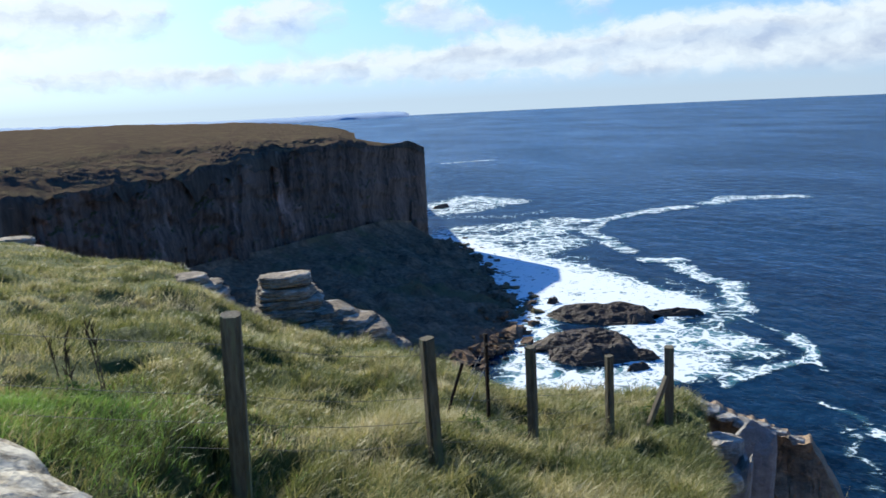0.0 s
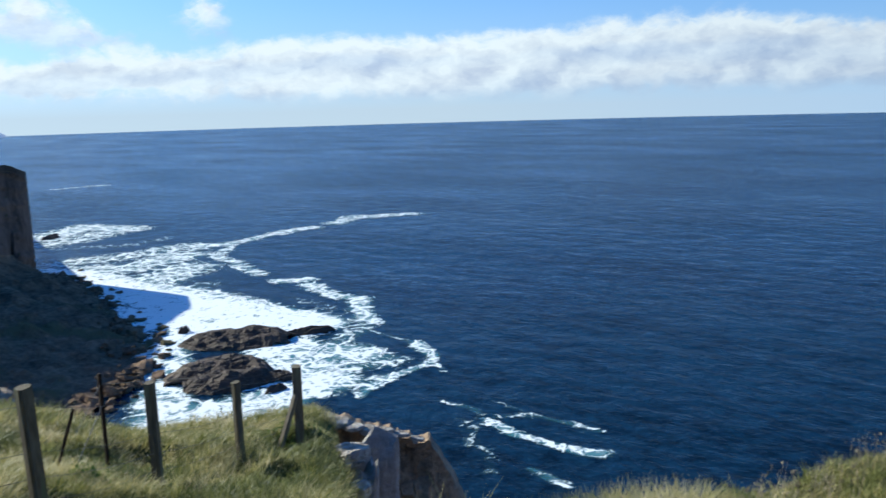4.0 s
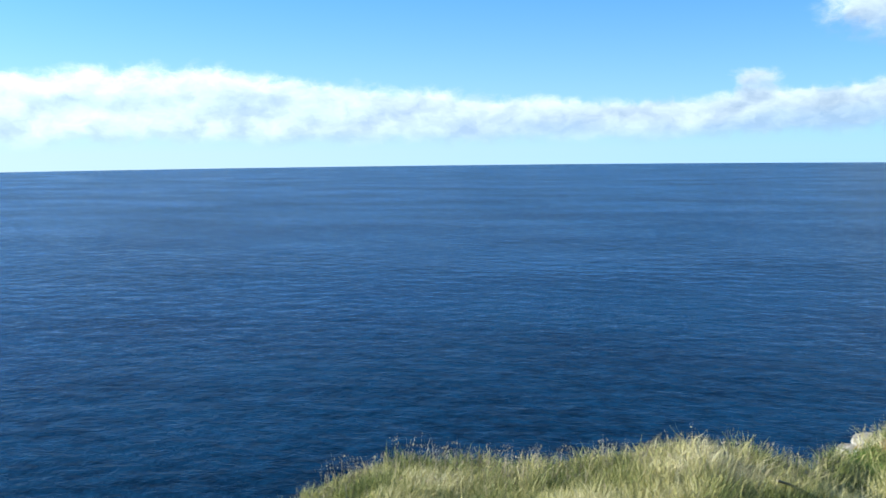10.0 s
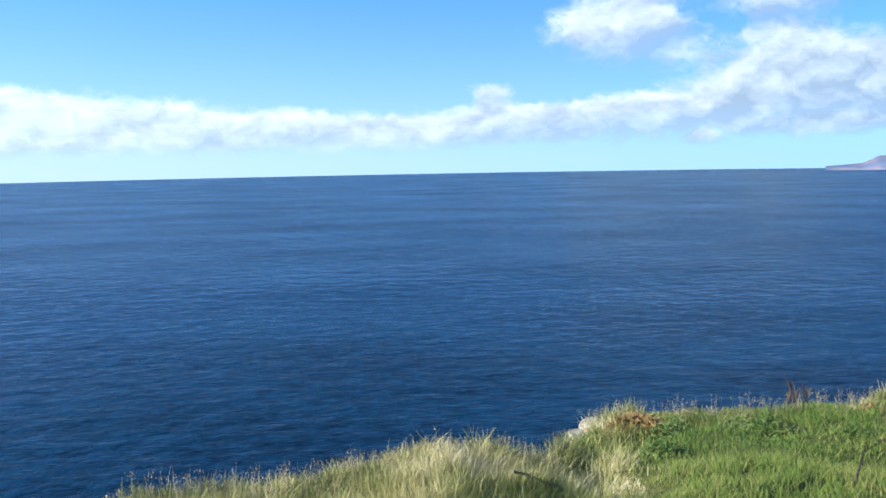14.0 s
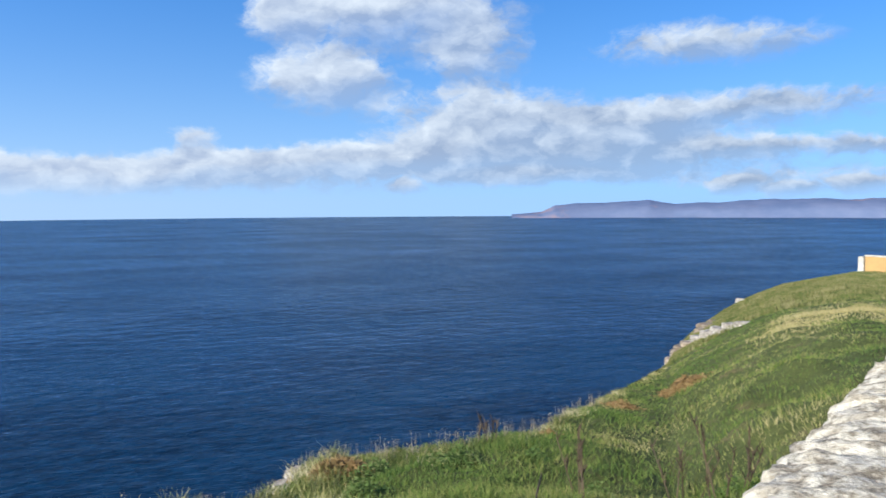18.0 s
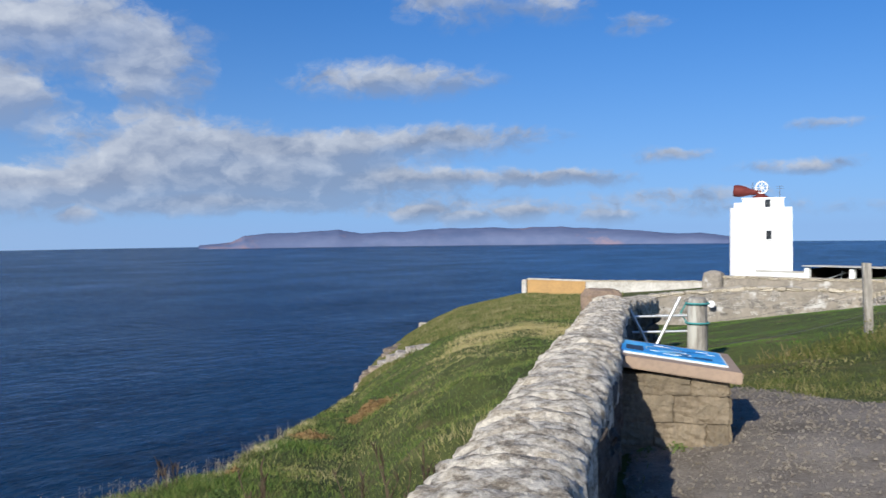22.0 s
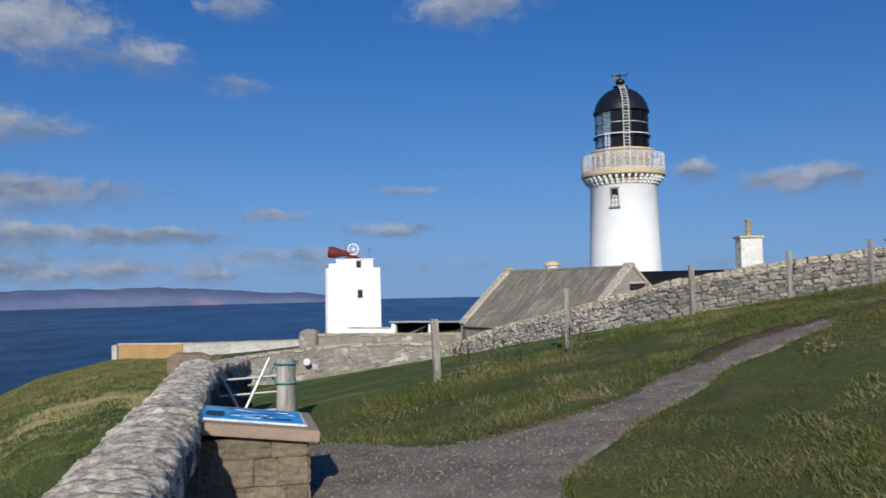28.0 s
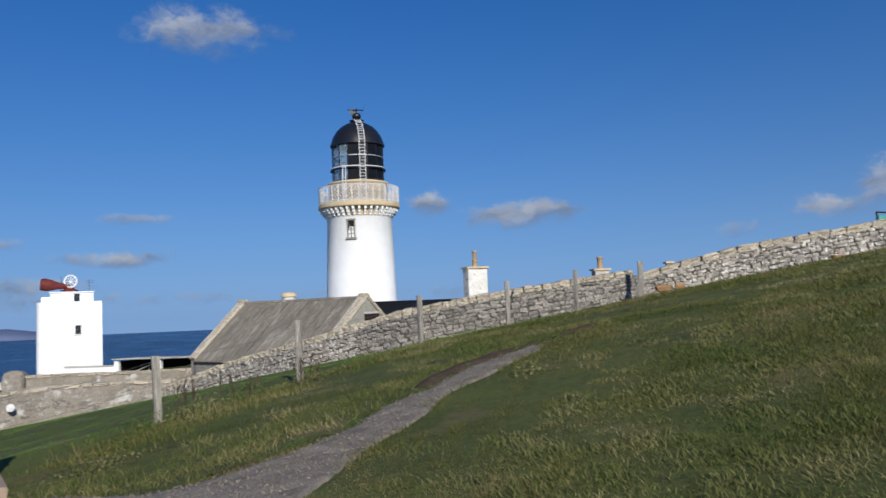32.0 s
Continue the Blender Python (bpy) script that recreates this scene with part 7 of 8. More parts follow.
part("stay", tube((ip2.x - ip.x, ip2.y - ip.y, ground_z(ip2.x, ip2.y) - ground_z(ip.x, ip.y) - 0.1), (ip2.x - ip.x + 0.28, ip2.y - ip.y, 0.95), 0.022), M_IRON, iron)
bm = tube((-0.9, -1.6, 1.12), (0, 0, 1.08), 0.0035, seg=4)
tube((0, 0, 1.08), (0.75, -1.0, 1.2), 0.005, seg=4, bm=bm)
tube((-0.9, -1.6, 0.82), (0, 0, 0.8), 0.005, seg=4, bm=bm)
part("barbed_wire", bm, M_WIRE, iron)
off1 = Vector((0.03, -0.36, 0))
spots = [bearing(a, d) + off1 for a, d in ((153.6, 11.4), (162.7, 13.0), (171.85, 15.9), (180.1, 19.3), (186.15, 21.9), (190.85, 25.2), (195.2, 27.95))]
fence("pasture_fence", "wire fence on silvered posts beside the gravel path", [(p.x, p.y) for p in spots], M_GREYPOST, [0, 1.02, 1.12, 1.16, 1.2, 1.28, 1.28], 0, "fences on the headland",
      lean=[(0, 0), (0, 2), (0, 3), (0, 0.5), (0, 0), (0, 0), (0, 0)], half=0.055, wires=(0.3, 0.62, 0.95), strain={6: (0.55, 0.75)})
# small board above the yard wall
sg = empty("yard_board", Matrix.Translation((-16.9, -29.2, 3.4)) @ pose(0, 0, 0, 0, 0, 28), "turquoise board on a pipe frame behind the wall", "sign")
part("board", box(1.5, 0.04, 0.32, (0, 0, 0.72), 0.005), M_DISH, sg)
for x in (-0.85, 0.85):
    part("leg", tube((x, 0, -1.8), (x, 0, 1.0), 0.03), M_IRON, sg)
part("top_rail", tube((-0.85, 0, 1.0), (0.85, 0, 0.98), 0.03), M_IRON, sg)

# ---- crags ----
def crag(label, blocks, group="", material=None):
    """blocks: bearing, distance, height of the middle, long, deep, high, turn."""
    a0, d0, z0 = blocks[0][:3]
    c = bearing(a0, d0, z0)
    top = empty("rock_outcrop", Matrix.Translation(c), label, "rock", group)
    for k, (az_, d, z, sx, sy, sz, turn) in enumerate(blocks):
        p = bearing(az_, d, z) - c
        o = part("rock_bed", rock_bed(sx, sy, sz, k * 1.7 + az_), material or M_CRAG, top, smooth=False)
        o.matrix_basis = Matrix.Translation(p) @ pose(0, 0, 0, (k % 3 - 1) * 2.5, (k % 2) * 3 - 1, -az_ + turn)
    return top


crag("stack of flat weathered sandstone beds at the brink", [(7.35, 19.9, -2.43, 1.18, 1.1, 0.27, 5), (7.3, 19.9, -2.70, 1.38, 1.3, 0.25, -8), (7.5, 19.9, -2.95, 1.62, 1.4, 0.27, 4), (7.7, 19.8, -3.22, 1.75, 1.5, 0.30, 10), (8.2, 19.6, -3.55, 2.2, 1.5, 0.4, -4),
     (10.2, 19.6, -3.22, 1.0, 1.1, 0.26, 20), (10.5, 19.5, -3.42, 1.3, 1.1, 0.3, 6), (11.6, 19.3, -3.46, 1.1, 1.2, 0.36, -15), (12.9, 18.9, -3.62, 0.9, 1.0, 0.42, 8), (13.6, 18.7, -3.92, 0.7, 0.9, 0.5, 8), (10.6, 19.2, -3.7, 2.4, 1.3, 0.5, 5), (12.6, 18.5, -4.05, 2.0, 1.3, 0.6, 12)], "crags along the brink")
crag("low bedded outcrop breaking through the turf", [(1.25, 21.2, -2.47, 0.75, 1.0, 0.24, 10), (1.7, 21.1, -2.66, 1.0, 1.1, 0.24, -5), (2.0, 21.0, -2.86, 1.15, 1.1, 0.26, 15), (2.2, 20.9, -3.1, 1.25, 1.2, 0.34, 0), (2.0, 21.0, -3.4, 1.5, 1.2, 0.4, 8)], "crags along the brink")
crag("grey outcrop on the grassy shoulder", [(-9.9, 36, -3.2, 2.4, 2.0, 0.6, 0), (-8.8, 35, -3.4, 1.6, 1.5, 0.5, 20)], "crags along the brink")
# the nose of the headland: a dark bedded face, a pale slab standing at its edge and lichened beds along its top
N_AZ, N_Z = (33.5, 37.5, 39, 41, 42.5, 43.3, 44, 44.8, 45.6, 46.4, 47), (-4.6, -4.95, -5.1, -5.3, -5.5, -5.9, -6.3, -6.7, -8, -11, -17)
na = np.arange(33.5, 47, 0.12)
top_z = np.interp(na, N_AZ, N_Z) + 0.10 * waves(na * 3, na * 0, 101, 3)
rows = []
for k in range(80):
    v = k / 79
    z = top_z * (1 - v) - 20 * v
    bed = np.floor((z + 0.15 * waves(na * 0.8, z * 0.5, 102, 2)) / 0.42)
    rr = 17.0 - 1.6 * v + min(1, v * 9) * (0.28 * np.sin(bed * 12.9898) + 0.42 * waves(na * 0.45, z * 1.9, 103, 4, 0.6) + 0.14 * waves(na * 2, z * 5, 104, 2))
    rows.append(np.stack([rr * np.sin(np.radians(na)), rr * np.cos(np.radians(na)), z], -1))
lid = rows[0] * np.array([1.07, 1.07, 1.0]) + np.array([0, 0, -0.3])
NF = np.stack([lid * np.array([1.05, 1.05, 1]) - np.array([0, 0, 3.0]), lid] + rows)
nose = obj("headland_rock", NF.reshape(-1, 3), grid_faces(*NF.shape[:2])[:, ::-1], M_BANK, False, label="brown bedded rock face of the headland nose", category="rock", group="crags along the brink")
for az_, d, z, sx, sy, sz, turn in [(34.6, 17.0, -4.72, 0.8, 0.6, 0.14, 20), (35.8, 16.9, -4.80, 0.6, 0.5, 0.12, 5), (36.9, 16.8, -4.88, 0.45, 0.5, 0.10, 30), (38.4, 16.75, -5.0, 0.5, 0.42, 0.13, -14), (39.3, 16.9, -5.06, 0.35, 0.3, 0.08, 26), (40.2, 16.9, -5.16, 0.5, 0.24, 0.07, 3), (41.6, 16.95, -5.30, 0.3, 0.2, 0.06, -9)]:
    part("lichened_bed", rock_bed(sx, sy, sz, az_), M_PALE, nose).matrix_basis = Matrix.Translation(bearing(az_, d, z)) @ pose(0, 0, 0, 0, 8, -az_ + turn)
for az_, d, z, sx, sy, sz, turn in [(38.15, 14.2, -5.80, 0.84, 0.5, 3.3, 6), (37.2, 13.3, -6.0, 0.45, 0.6, 3.2, 12)]:
    part("upright_slab", rock_bed(sx, sy, sz, az_ * 3, 0.02, 5.0), M_SLABGREY, nose, "pale grey upright slab").matrix_basis = Matrix.Translation(bearing(az_, d, z)) @ pose(0, 0, 0, 0, 4, -az_ + turn)
crag("pale lichened block at the edge of the turf", [(37.0, 13.6, -4.12, 0.5, 0.5, 0.28, 10), (36.3, 13.9, -4.2, 0.35, 0.3, 0.22, 40), (37.3, 12.6, -4.3, 0.3, 0.35, 0.2, 70)], "crags along the brink", M_PALE)
crag("pale lichened rock jutting under the turf", [(104.8, 13.0, -2.78, 0.42, 0.4, 0.26, 0), (105.6, 13.2, -2.66, 0.40, 0.4, 0.24, 20), (105.2, 13.1, -3.0, 0.6, 0.6, 0.4, 0)], "crags along the brink", M_PALE)
crag("white-streaked rock ledges breaking out of the shoulder", [(135.5, 37.5, -3.66, 1.0, 0.8, 0.26, 24), (134.9, 39, -4.0, 1.2, 0.8, 0.30, 15), (134.2, 41, -4.5, 1.3, 1.0, 0.34, 10), (133.5, 43, -5.05, 1.4, 1.1, 0.4, 5), (134.6, 39.5, -4.3, 1.5, 0.8, 0.3, 18), (133.8, 42, -4.85, 1.6, 0.9, 0.35, 8), (133.0, 44, -5.45, 1.4, 1.1, 0.4, 0)], "crags along the brink", M_PALE)
crag("brown rock steps at the brink of the shoulder", [(132.0, 45, -5.85, 1.0, 1.2, 0.26, 4), (131.6, 45.5, -6.2, 1.0, 1.2, 0.32, -8), (131.3, 46, -6.6, 0.9, 1.2, 0.4, 10), (131.1, 46.3, -7.1, 1.1, 1.3, 0.5, 0), (131.1, 46.5, -7.8, 1.4, 1.4, 0.8, 5), (133.3, 55, -6.35, 1.6, 1.0, 0.3, 0), (133.9, 57, -6.3, 1.4, 0.9, 0.26, 8), (132.8, 54, -6.6, 1.0, 1.0, 0.4, -6)], "crags along the brink")
crag("small pale block on the skyline of the shoulder", [(135.2, 73, -6.85, 0.8, 0.8, 0.6, 0)], "crags along the brink", M_PALE)

# ---- grass ----
WIND = np.array([0.80, -0.35])


def blades(name, x, y, height, width, material, label, lean=0.45, bent=True, seed=1, category="grass", sink=0.012, wild=0.28):
    rnd = np.random.RandomState(seed)
    n = len(x)
    z = land(x, y) - sink
    a = rnd.uniform(0, 2 * np.pi, n)
    side = np.stack([np.cos(a), np.sin(a), 0 * a], -1) * (width * rnd.uniform(0.7, 1.3, n))[:, None] * 0.5
    tilt = WIND[None] * lean * rnd.uniform(0.3, 1.5, n)[:, None] + rnd.normal(0, wild, (n, 2))
    root = np.stack([x, y, z], -1)
    way = np.concatenate([tilt, np.ones((n, 1))], 1)
    way /= np.linalg.norm(way, axis=1)[:, None]
    if not bent:
        V = np.stack([root - side, root + side, root + way * height[:, None]], 1).reshape(-1, 3)
        F = np.arange(3 * n).reshape(-1, 3)
        return raw(name, V, F, material, "stuff", label, category)
    midp = root + way * height[:, None] * 0.55
    droop = np.concatenate([tilt * 1.5, np.full((n, 1), 0.55)], 1)
    droop /= np.linalg.norm(droop, axis=1)[:, None]
    tip = midp + droop * height[:, None] * 0.5
    V = np.stack([root - side, root + side, midp + side * 0.75, midp - side * 0.75, tip], 1).reshape(-1, 3)
    b = (np.arange(n) * 5)[:, None]
    F = np.concatenate([b + np.array([[0, 1, 2]]), b + np.array([[0, 2, 3]]), b + np.array([[3, 2, 4]])])
    return raw(name, V, F, material, "stuff", label, category)


def polar_sample(n, a0, a1, r0, r1, seed, brink=True):
    rnd = np.random.RandomState(seed)
    a = rnd.uniform(a0, a1, n)
    lim = np.interp(a, B_AZ, B_R) + 0.12 if brink else np.full(n, r1)
    r = r0 * (np.minimum(lim, r1) / r0) ** rnd.rand(n) if not brink else r0 + (np.minimum(lim, r1) - r0) * rnd.rand(n) ** 0.85
    return r * np.sin(np.radians(a)), r * np.cos(np.radians(a)), r


x, y, r = polar_sample(320000, -14, 147, 1.2, 44, 1)
across = x * WALL_N[0] + y * WALL_N[1]
ok = across > 0.85
x, y, r = x[ok], y[ok], r[ok]
tus = np.clip(0.5 + 0.75 * waves(x * 1.7, y * 1.7, 81, 3), 0.12, 1.3)
tus = tus * np.where((np.degrees(np.arctan2(x, y)) > 104) & (r > 10), 0.5, 1.0)
tall = (0.06 + 0.20 * tus) * np.clip(1.15 - r / 90, 0.5, 1)
wide = 0.0035 + 0.0005 * r
lee = np.degrees(np.arctan2(x, y)) + 6 * waves(x * 0.4, y * 0.4, 85, 2) > 106
blades("cliff_grass", x[~lee], y[~lee], tall[~lee], wide[~lee], M_BLADE_SEA, "long wind-combed grass on the cliff top", 0.5, True, 2, wild=0.42)
blades("slope_grass", x[lee], y[lee], tall[lee], wide[lee], M_BLADE_GREEN, "green grass on the slope beside the wall", 0.5, True, 3, wild=0.5)
rnd = np.random.RandomState(77)
gx, gy = -1.35 + rnd.normal(0, 0.9, 9000), 7.6 + rnd.normal(0, 0.75, 9000)
blades("turf_patch", gx, gy, rnd.uniform(0.08, 0.22, 9000), np.full(9000, 0.008), M_GREENPATCH, "patch of fresh green grass behind the wire netting", 0.6, True, 78, wild=0.4)
# tussocks: thick clumps leaning with the wind, with shade between them
def tussocks(name, count, a0, a1, r0, r1, per, high, spread, material, label, seed, brink=True):
    rnd = np.random.RandomState(seed)
    cx, cy, cr = polar_sample(count, a0, a1, r0, r1, seed, brink)
    keep = (cx * WALL_N[0] + cy * WALL_N[1] > 1.0) if brink else ((cx < np.interp(cy, (-14.2, -12.4, -9.4, -7.8, -5.7), (-5.9, -3.8, -1.9, -1.0, -0.2)) + rnd.normal(0, 0.5, count)) & ~in_poly(cx, cy, EDGE))
    cx, cy, cr = cx[keep], cy[keep], cr[keep]
    size = rnd.uniform(0.6, 1.4, len(cx))
    ox, oy = rnd.normal(0, 1, (2, len(cx), per)) * spread
    tx, ty = (cx[:, None] + ox * size[:, None]).ravel(), (cy[:, None] + oy * size[:, None]).ravel()
    fall = np.exp(-(ox ** 2 + oy ** 2) / (2.2 * spread ** 2))
    hh = (high * size[:, None] * (0.35 + 0.75 * fall) * rnd.uniform(0.6, 1.1, (len(cx), per))).ravel()
    rr = np.repeat(cr, per)
    inside = np.hypot(tx, ty) < np.interp((np.degrees(np.arctan2(tx, ty)) + 60) % 360 - 60, B_AZ, B_R) + 0.2
    return blades(name, tx[inside], ty[inside], hh[inside], (0.005 + 0.0006 * rr)[inside], material, label, 0.6, True, seed + 1, wild=0.5)


tussocks("grass_tussocks", 420, -14, 44, 3.2, 26, 130, 0.34, 0.17, M_BLADE_SEA, "thick straw and green tussocks leaning in the wind", 201)
tussocks("brink_tussocks", 420, 58, 108, 3.5, 22, 90, 0.27, 0.13, M_BLADE_SEA, "tussocks of pale grass above the brink", 203)
tussocks("pasture_tussocks", 1500, 166, 216, 5.0, 26, 70, 0.085, 0.11, M_ROUGH, "rough tussocks scattered over the pasture", 205, False)
rnd = np.random.RandomState(211)
cx, cy = rnd.uniform(-4, 6, 5000), rnd.uniform(-22, -8, 5000)
line_x = np.interp(-cy, (8.0, 10.4, 12.7, 16.0, 19.6, 22.1), (6.0, 5.0, 3.7, 2.1, -0.2, -2.5))
edge_x = np.interp(-cy, (8.0, 9.1, 10.1, 11.5, 12.5, 13.4, 22.0), (2.2, 0.9, 0.4, -0.3, -1.1, -1.9, -7.0))
ok = (cx < line_x + 0.4) & (cx > edge_x + 0.15) & ~in_poly(cx, cy, EDGE) & (waves(cx * 0.9, cy * 0.9, 89, 3) > 0.05)
cx, cy = np.repeat(cx[ok], 26), np.repeat(cy[ok], 26)
cx, cy = cx + rnd.normal(0, 0.09, len(cx)), cy + rnd.normal(0, 0.09, len(cy))
blades("bank_tufts", cx, cy, 0.03 + 0.11 * rnd.rand(len(cx)) ** 2, np.full(len(cx), 0.010), M_ROUGH, "rank tufts of dry grass between path and fence", 0.3, True, 17, wild=0.7)
# tawny grass along the rim of the slope beside the wall
rnd = np.random.RandomState(213)
a = rnd.uniform(104, 131.5, 9000)
d = np.interp(a, B_AZ, B_R) * (1 - np.abs(rnd.normal(0, 0.055, 9000)))
ok = waves(d * np.sin(np.radians(a)) * 0.9, d * np.cos(np.radians(a)) * 0.9, 90, 3) > -0.15
a, d = a[ok], d[ok]
blades("rim_grass", d * np.sin(np.radians(a)), d * np.cos(np.radians(a)), rnd.uniform(0.07, 0.2, len(a)), 0.005 + 0.0006 * d, M_BLADE_SEA, "tawny wind-bleached grass along the rim of the slope", 0.6, True, 19, wild=0.5)
# the shoulder farther off
x, y, r = polar_sample(70000, 130.5, 150, 38, 92, 7)
ok = (x * WALL_N[0] + y * WALL_N[1] > 0.85) & (r < np.interp(np.degrees(np.arctan2(x, y)), B_AZ, B_R) + 0.1)
blades("shoulder_grass", x[ok], y[ok], 0.16 + 0.16 * np.clip(waves(x[ok] * 0.5, y[ok] * 0.5, 88, 3), 0, 1), 0.03 + 0.0004 * r[ok], M_ROUGH, "rough grass over the far shoulder of the headland", 0.4, False, 8)
# the pasture on the landward side
x, y, r = polar_sample(560000, 143, 216, 4.6, 36, 3, False)
across = x * WALL_N[0] + y * WALL_N[1]
wallside = np.interp(x, [p[0] for p in YARD_WALL[::-1]], [p[1] for p in YARD_WALL[::-1]])
ok = (across < 0.15) & ~in_poly(x + 0.07 * waves(x * 5, y * 5, 91, 2), y + 0.07 * waves(x * 5, y * 5, 92, 2), EDGE) & (y > wallside + 0.3)
x, y, r = x[ok], y[ok], r[ok]
tus = np.clip(0.35 + 0.8 * waves(x * 1.3, y * 1.3, 83, 3), 0.05, 1.2)
rough = np.clip((-x - 1.6 - (y + 12) * 0.25) * 0.4 + 0.5, 0.05, 1)
field = x > np.interp(-y, (10.4, 12.7, 16.0, 19.6, 22.1, 28), (5.0, 3.7, 2.1, -0.2, -2.5, -7.5)) + 0.3 * waves(x, y, 84, 2)
high_g = 0.028 + 0.10 * tus * rough
wide = 0.004 + 0.0006 * r
blades("pasture_grass", x[~field], y[~field], high_g[~field], wide[~field], M_BLADE_IN, "short pasture grass with rough tussocks", 0.25, False, 4, wild=0.9)
blades("meadow_grass", x[field], y[field], high_g[field] * 0.8, wide[field], M_MEADOW, "bright green grazed grass behind the fence", 0.25, False, 6, wild=0.7)
# grass hanging over the edges of the gravel
rnd = np.random.RandomState(8)
pick = rnd.randint(0, len(EDGE), 15000)
ex, ey = EDGE[pick, 0] + rnd.normal(0, 0.07, 15000), EDGE[pick, 1] + rnd.normal(0, 0.07, 15000)
ok = (ex * WALL_N[0] + ey * WALL_N[1] < 0.1) & (np.hypot(ex, ey) > 4) & (waves(ex * 2.4, ey * 2.4, 87, 3) > -0.25)
blades("verge_grass", ex[ok], ey[ok], rnd.uniform(0.03, 0.10, ok.sum()), np.full(ok.sum(), 0.008), M_BLADE_IN, "tufted grass along the edges of the gravel path", 0.25, True, 16, wild=0.7)
# rank grass and weeds along fence and path
rnd = np.random.RandomState(9)
n = 12000
k = rnd.rand(n)
fx = np.interp(k, (0, 0.3, 0.55, 0.8, 1), (5.2, 3.9, 2.3, 0.05, -2.3)) + rnd.normal(0, 0.45, n) - 0.35
fy = np.interp(k, (0, 0.3, 0.55, 0.8, 1), (-10.4, -12.7, -16.0, -19.6, -22.1)) + rnd.normal(0, 0.45, n) + 0.7
ok = ~in_poly(fx, fy, EDGE) & (waves(fx * 1.3, fy * 1.3, 86, 3) > rnd.normal(0.1, 0.25, n))
blades("fence_grass", fx[ok], fy[ok], 0.04 + 0.15 * rnd.rand(ok.sum()) ** 2.5, np.full(ok.sum(), 0.014), M_BLADE_IN, "rank grass and weeds along the pasture fence", 0.3, True, 10)
# straw-coloured bands
k = rnd.rand(6000)
a, d = 137 + 9 * k + rnd.normal(0, 0.9, 6000), 27 + 5 * np.sin(k * 3) + rnd.normal(0, 1.7, 6000)
blades("straw_grass", d * np.sin(np.radians(a)), d * np.cos(np.radians(a)), rnd.uniform(0.08, 0.2, 6000), np.full(6000, 0.014), M_STRAW, "pale straw-coloured grass on the shoulder", 0.4, True, 12)
# flowering stems standing up along the brink
n = 800
a = rnd.uniform(62, 126, n)
d = np.interp(a, B_AZ, B_R) - 0.05 - np.abs(rnd.normal(0, 0.5, n))
sx, sy = d * np.sin(np.radians(a)), d * np.cos(np.radians(a))
hgt = rnd.uniform(0.14, 0.40, n)
blades("grass_stems", sx, sy, hgt, np.full(n, 0.010), M_SEED, "thin dry grass stems along the brink", 0.2, False, 13, wild=0.12)
hx, hy = np.repeat(sx, 7) + rnd.normal(0, 0.02, 7 * n), np.repeat(sy, 7) + rnd.normal(0, 0.02, 7 * n)
hz = np.repeat(land(sx, sy) + hgt * 0.8, 7) + rnd.uniform(-0.08, 0.02, 7 * n)
q = rnd.normal(0, 1, (7 * n, 3, 3)) * np.array([0.005, 0.005, 0.014])
raw("seed_heads", (np.stack([hx, hy, hz], -1)[:, None] + q).reshape(-1, 3), np.arange(21 * n).reshape(-1, 3), M_SEED, "stuff", "feathery seed heads above the grass", "grass")


def leaf_mound(name, spots, material, label, count, size, spread, high, seed, category="plants"):
    """Low plants: many small leaves heaped about each spot."""
    rnd = np.random.RandomState(seed)
    V = []
    for x, y, s in spots:
        p = rnd.normal(0, 1, (count, 3)) * np.array([spread * s, spread * s, 0.0])
        px, py = x + p[:, 0], y + p[:, 1]
        fall = np.exp(-(p[:, 0] ** 2 + p[:, 1] ** 2) / (2 * (spread * s) ** 2))
        pz = land(px, py) + rnd.rand(count) * high * s * fall
        q = rnd.normal(0, size * s ** 0.5, (count, 3, 3))
        V.append(np.stack([px, py, pz], -1)[:, None] + q)
    V = np.concatenate(V)
    raw(name, V.reshape(-1, 3), np.arange(V.shape[0] * 3).reshape(-1, 3), material, "stuff", label, category)


def spots_at(list_):
    return [(*bearing(a, d).xy, s) for a, d, s in list_]


leaf_mound("bracken", spots_at([(131.3, 23.4, 0.75), (131.9, 22.8, 0.6), (131.0, 24.4, 0.55), (107.4, 12.0, 0.5), (108.3, 12.3, 0.5), (109.2, 12.0, 0.45), (127.5, 19.5, 0.5), (122.5, 14.2, 0.4)]), M_BRACKEN, "rusty dead bracken fronds in the grass", 900, 0.035, 0.38, 0.4, 31)
leaf_mound("weeds", spots_at([(109.5, 10.2, 0.7), (110.6, 11.6, 0.7), (114.8, 11.8, 0.6), (116.4, 11.4, 0.7), (121.5, 11.6, 0.5), (125.5, 10, 0.5), (134, 9, 0.5), (129, 8.2, 0.5), (-5.4, 8.8, 0.6), (-6.6, 8.7, 0.7), (32.5, 14.4, 0.9), (33.2, 13.6, 0.7), (21.5, 10.2, 0.8), (19.6, 9.6, 0.6)]), M_LEAF, "low leafy weeds and tussocks in the turf", 800, 0.022, 0.26, 0.42, 32)


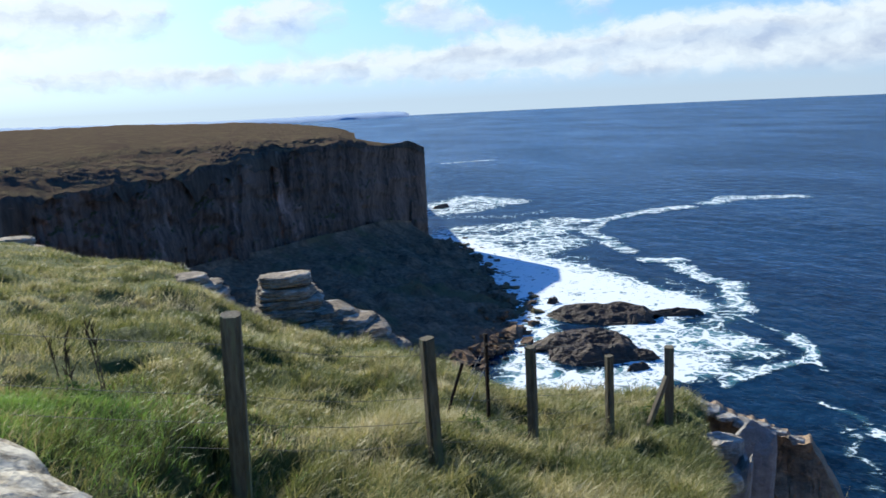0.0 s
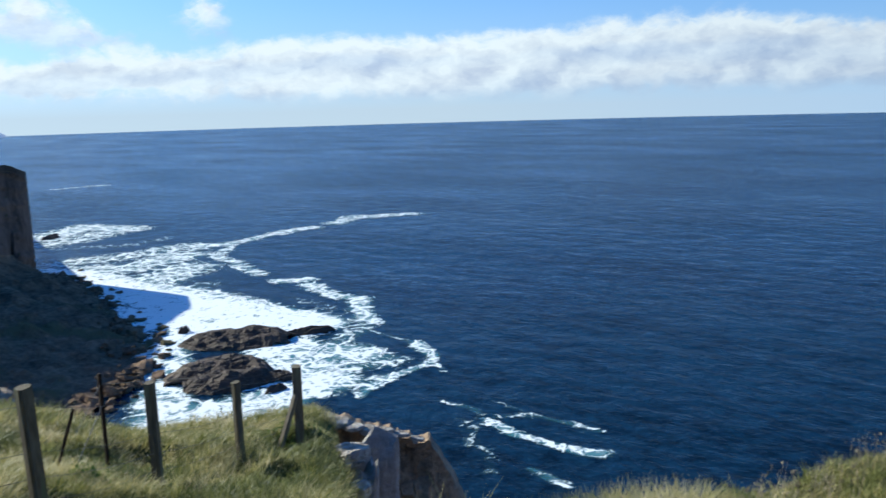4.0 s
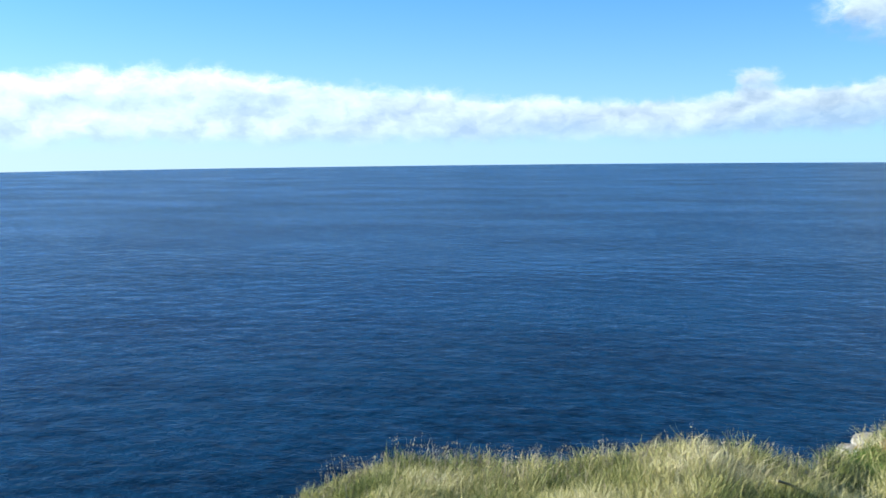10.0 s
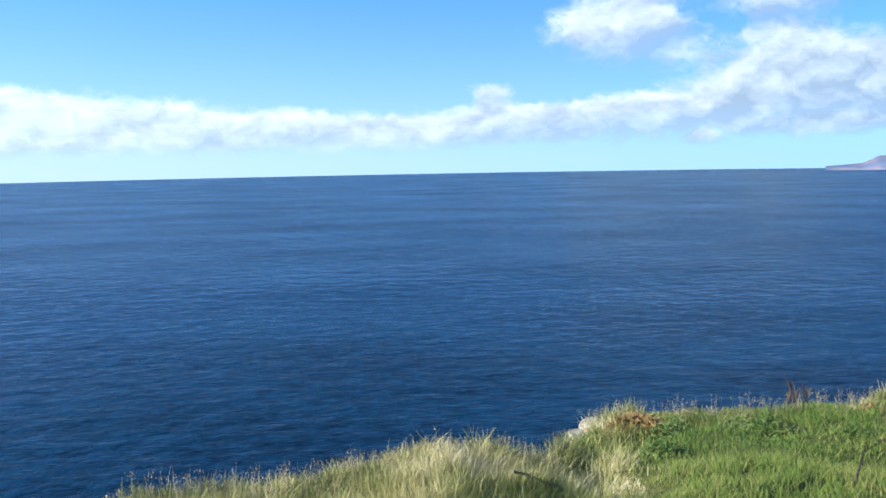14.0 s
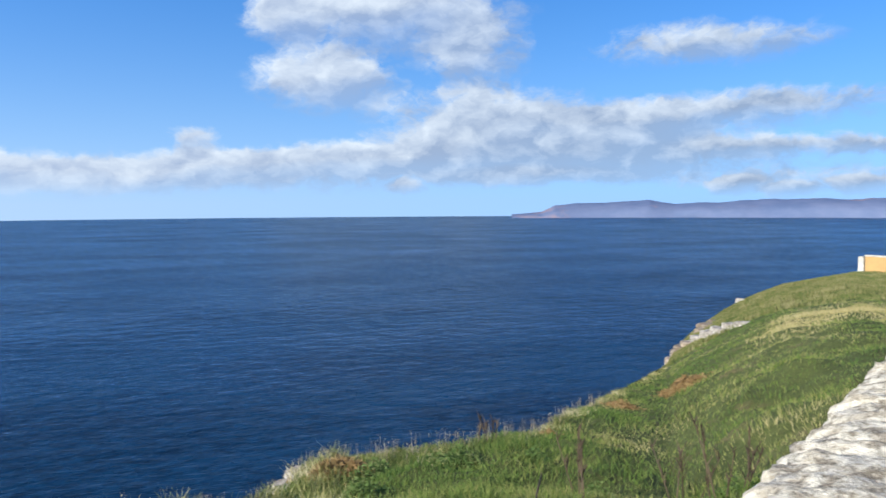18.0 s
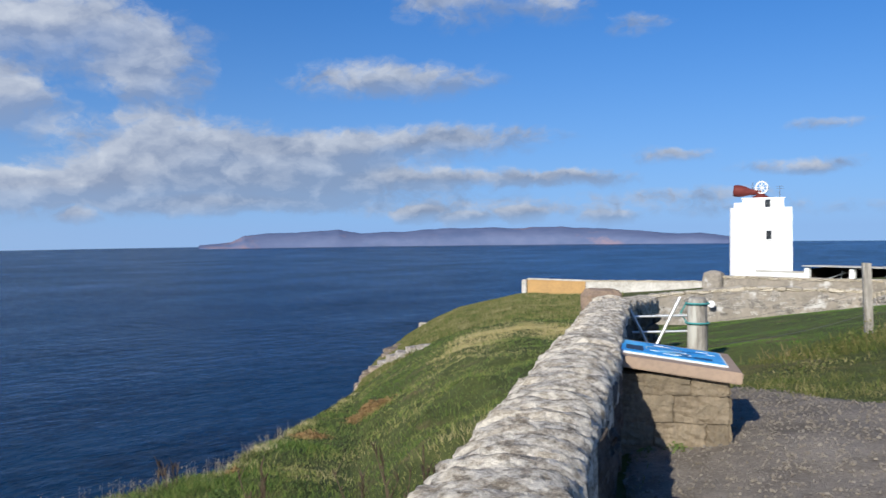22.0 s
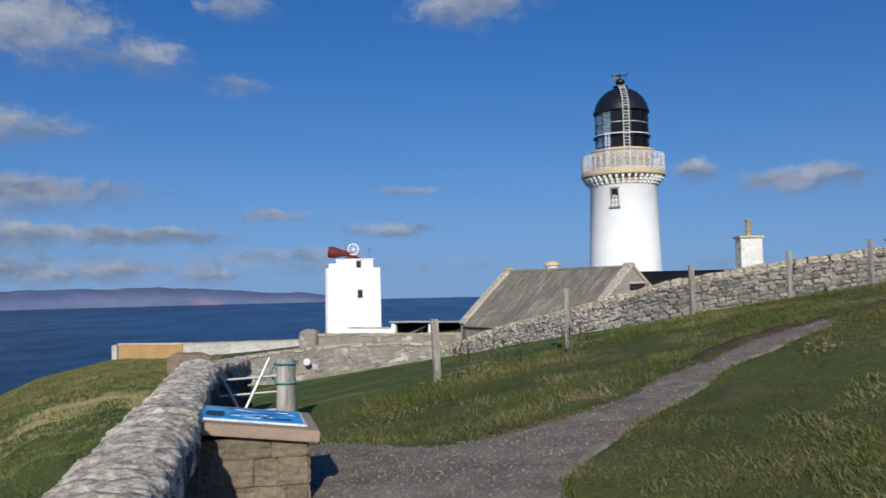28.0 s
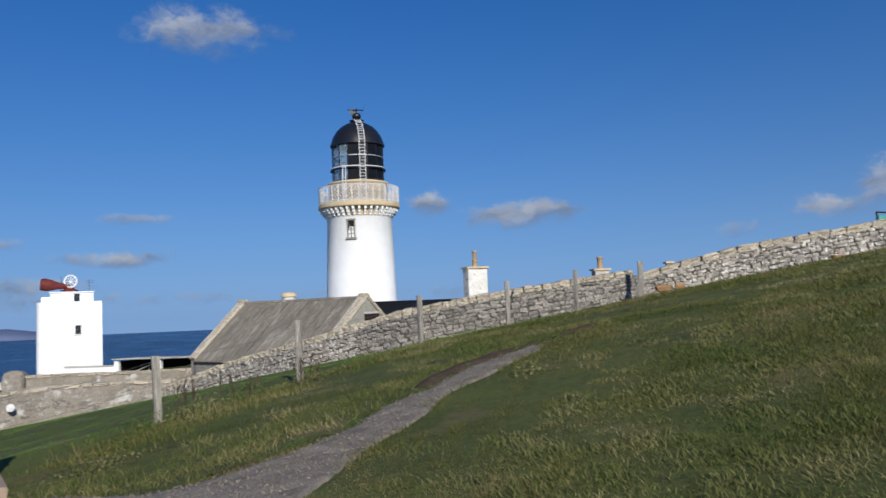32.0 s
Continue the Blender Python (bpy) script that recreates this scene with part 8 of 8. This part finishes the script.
leaf_mound("dry_weeds", spots_at([(162.0, 12.4, 0.7), (163.6, 13.2, 0.8), (165.6, 13.6, 0.8), (167.2, 14.2, 0.9), (168.8, 14.8, 0.7), (172.2, 15.6, 0.9), (173.2, 16.2, 0.7), (160.6, 11.0, 0.6), (158.6, 10.6, 0.6), (176, 17.6, 0.7), (184, 13, 0.5), (187, 10.5, 0.5), (189, 12.8, 0.5), (192, 14.5, 0.5)]), M_ROUGH, "pale dry weeds among rank grass by the fence", 260, 0.018, 0.32, 0.36, 33)
leaf_mound("path_tufts", [(3.14, -5.70, 0.5), (3.32, -5.60, 0.35), (1.25, -8.75, 0.5), (0.75, -9.3, 0.5), (0.1, -10.5, 0.5), (-0.6, -11.8, 0.5), (-1.4, -12.8, 0.5)], M_LEAF, "small green tufts at the edge of the gravel", 260, 0.012, 0.16, 0.16, 34)


def dead_weed(az, d, stems, high, label, seed, wide=0.2, lean=0.15):
    """A clump of dead dock or ragwort: upright stalks with short side twigs."""
    rnd = random.Random(seed)
    p = bearing(az, d)
    top = empty("dead_weed", Matrix.Translation((p.x, p.y, ground_z(p.x, p.y))), label, "plant", "dead weeds")
    for _ in range(stems):
        h = high * rnd.uniform(0.65, 1.05)
        x, y = rnd.uniform(-wide, wide), rnd.uniform(-wide, wide)
        tx, ty = x + rnd.uniform(-lean, lean) * h, y + rnd.uniform(-lean, lean) * h
        bm = tube((x, y, -0.05), (tx, ty, h), 0.009, 0.004, 5)
        for k in range(9):
            u = rnd.uniform(0.4, 1.0)
            bx, by, bz = x + (tx - x) * u, y + (ty - y) * u, h * u
            a = rnd.uniform(0, 6.28)
            l2 = rnd.uniform(0.05, 0.14)
            tube((bx, by, bz), (bx + l2 * 0.5 * math.cos(a), by + l2 * 0.5 * math.sin(a), bz + l2), 0.008, 0.003, 4, bm=bm)
        part("stalk", bm, M_STALK, top)


dead_weed(-6.6, 9.0, 3, 0.9, "tall dead dock stalks beside the fence", 1, 0.10)
dead_weed(-4.9, 9.2, 2, 0.85, "dead dock stalks above green weeds", 2, 0.08)
dead_weed(124.6, 9.2, 5, 0.85, "bare dead stalks leaning over the grass", 3, 0.18, 0.3)
dead_weed(133.5, 8.8, 6, 0.8, "bare dead stalks beside the wall", 4, 0.2, 0.35)
dead_weed(131.3, 9.3, 4, 0.72, "thin bare stalks in the long grass", 5, 0.15, 0.4)
dead_weed(165.2, 13.3, 5, 0.55, "brown dead stalks along the pasture fence", 6, 0.3, 0.15)
dead_weed(167.8, 14.2, 4, 0.5, "brown dead stalks in rank grass", 7, 0.3, 0.15)
dead_weed(172.6, 15.4, 5, 0.5, "pale dead stalks at the foot of a post", 8, 0.35, 0.15)
dead_weed(118.0, 12.6, 6, 0.45, "feathery dry stalks on the brink", 9, 0.25, 0.2)
stick = bearing(100.6, 7.75)
tagged(part("stick", tube((-0.2, 0.12, 0.30), (0.2, -0.12, 0.10), 0.012, 0.008, 6), M_SEED), "pale broken stem lying across the grass", "stick").location = (stick.x, stick.y, ground_z(stick.x, stick.y))
br = bearing(121.5, 8.8)
tagged(part("branch", tube((-0.3, 0.2, 0.12), (0.35, -0.3, 0.2), 0.015, 0.006, 6), M_STALK), "fallen dry branch in the grass", "branch").location = (br.x, br.y, ground_z(br.x, br.y))
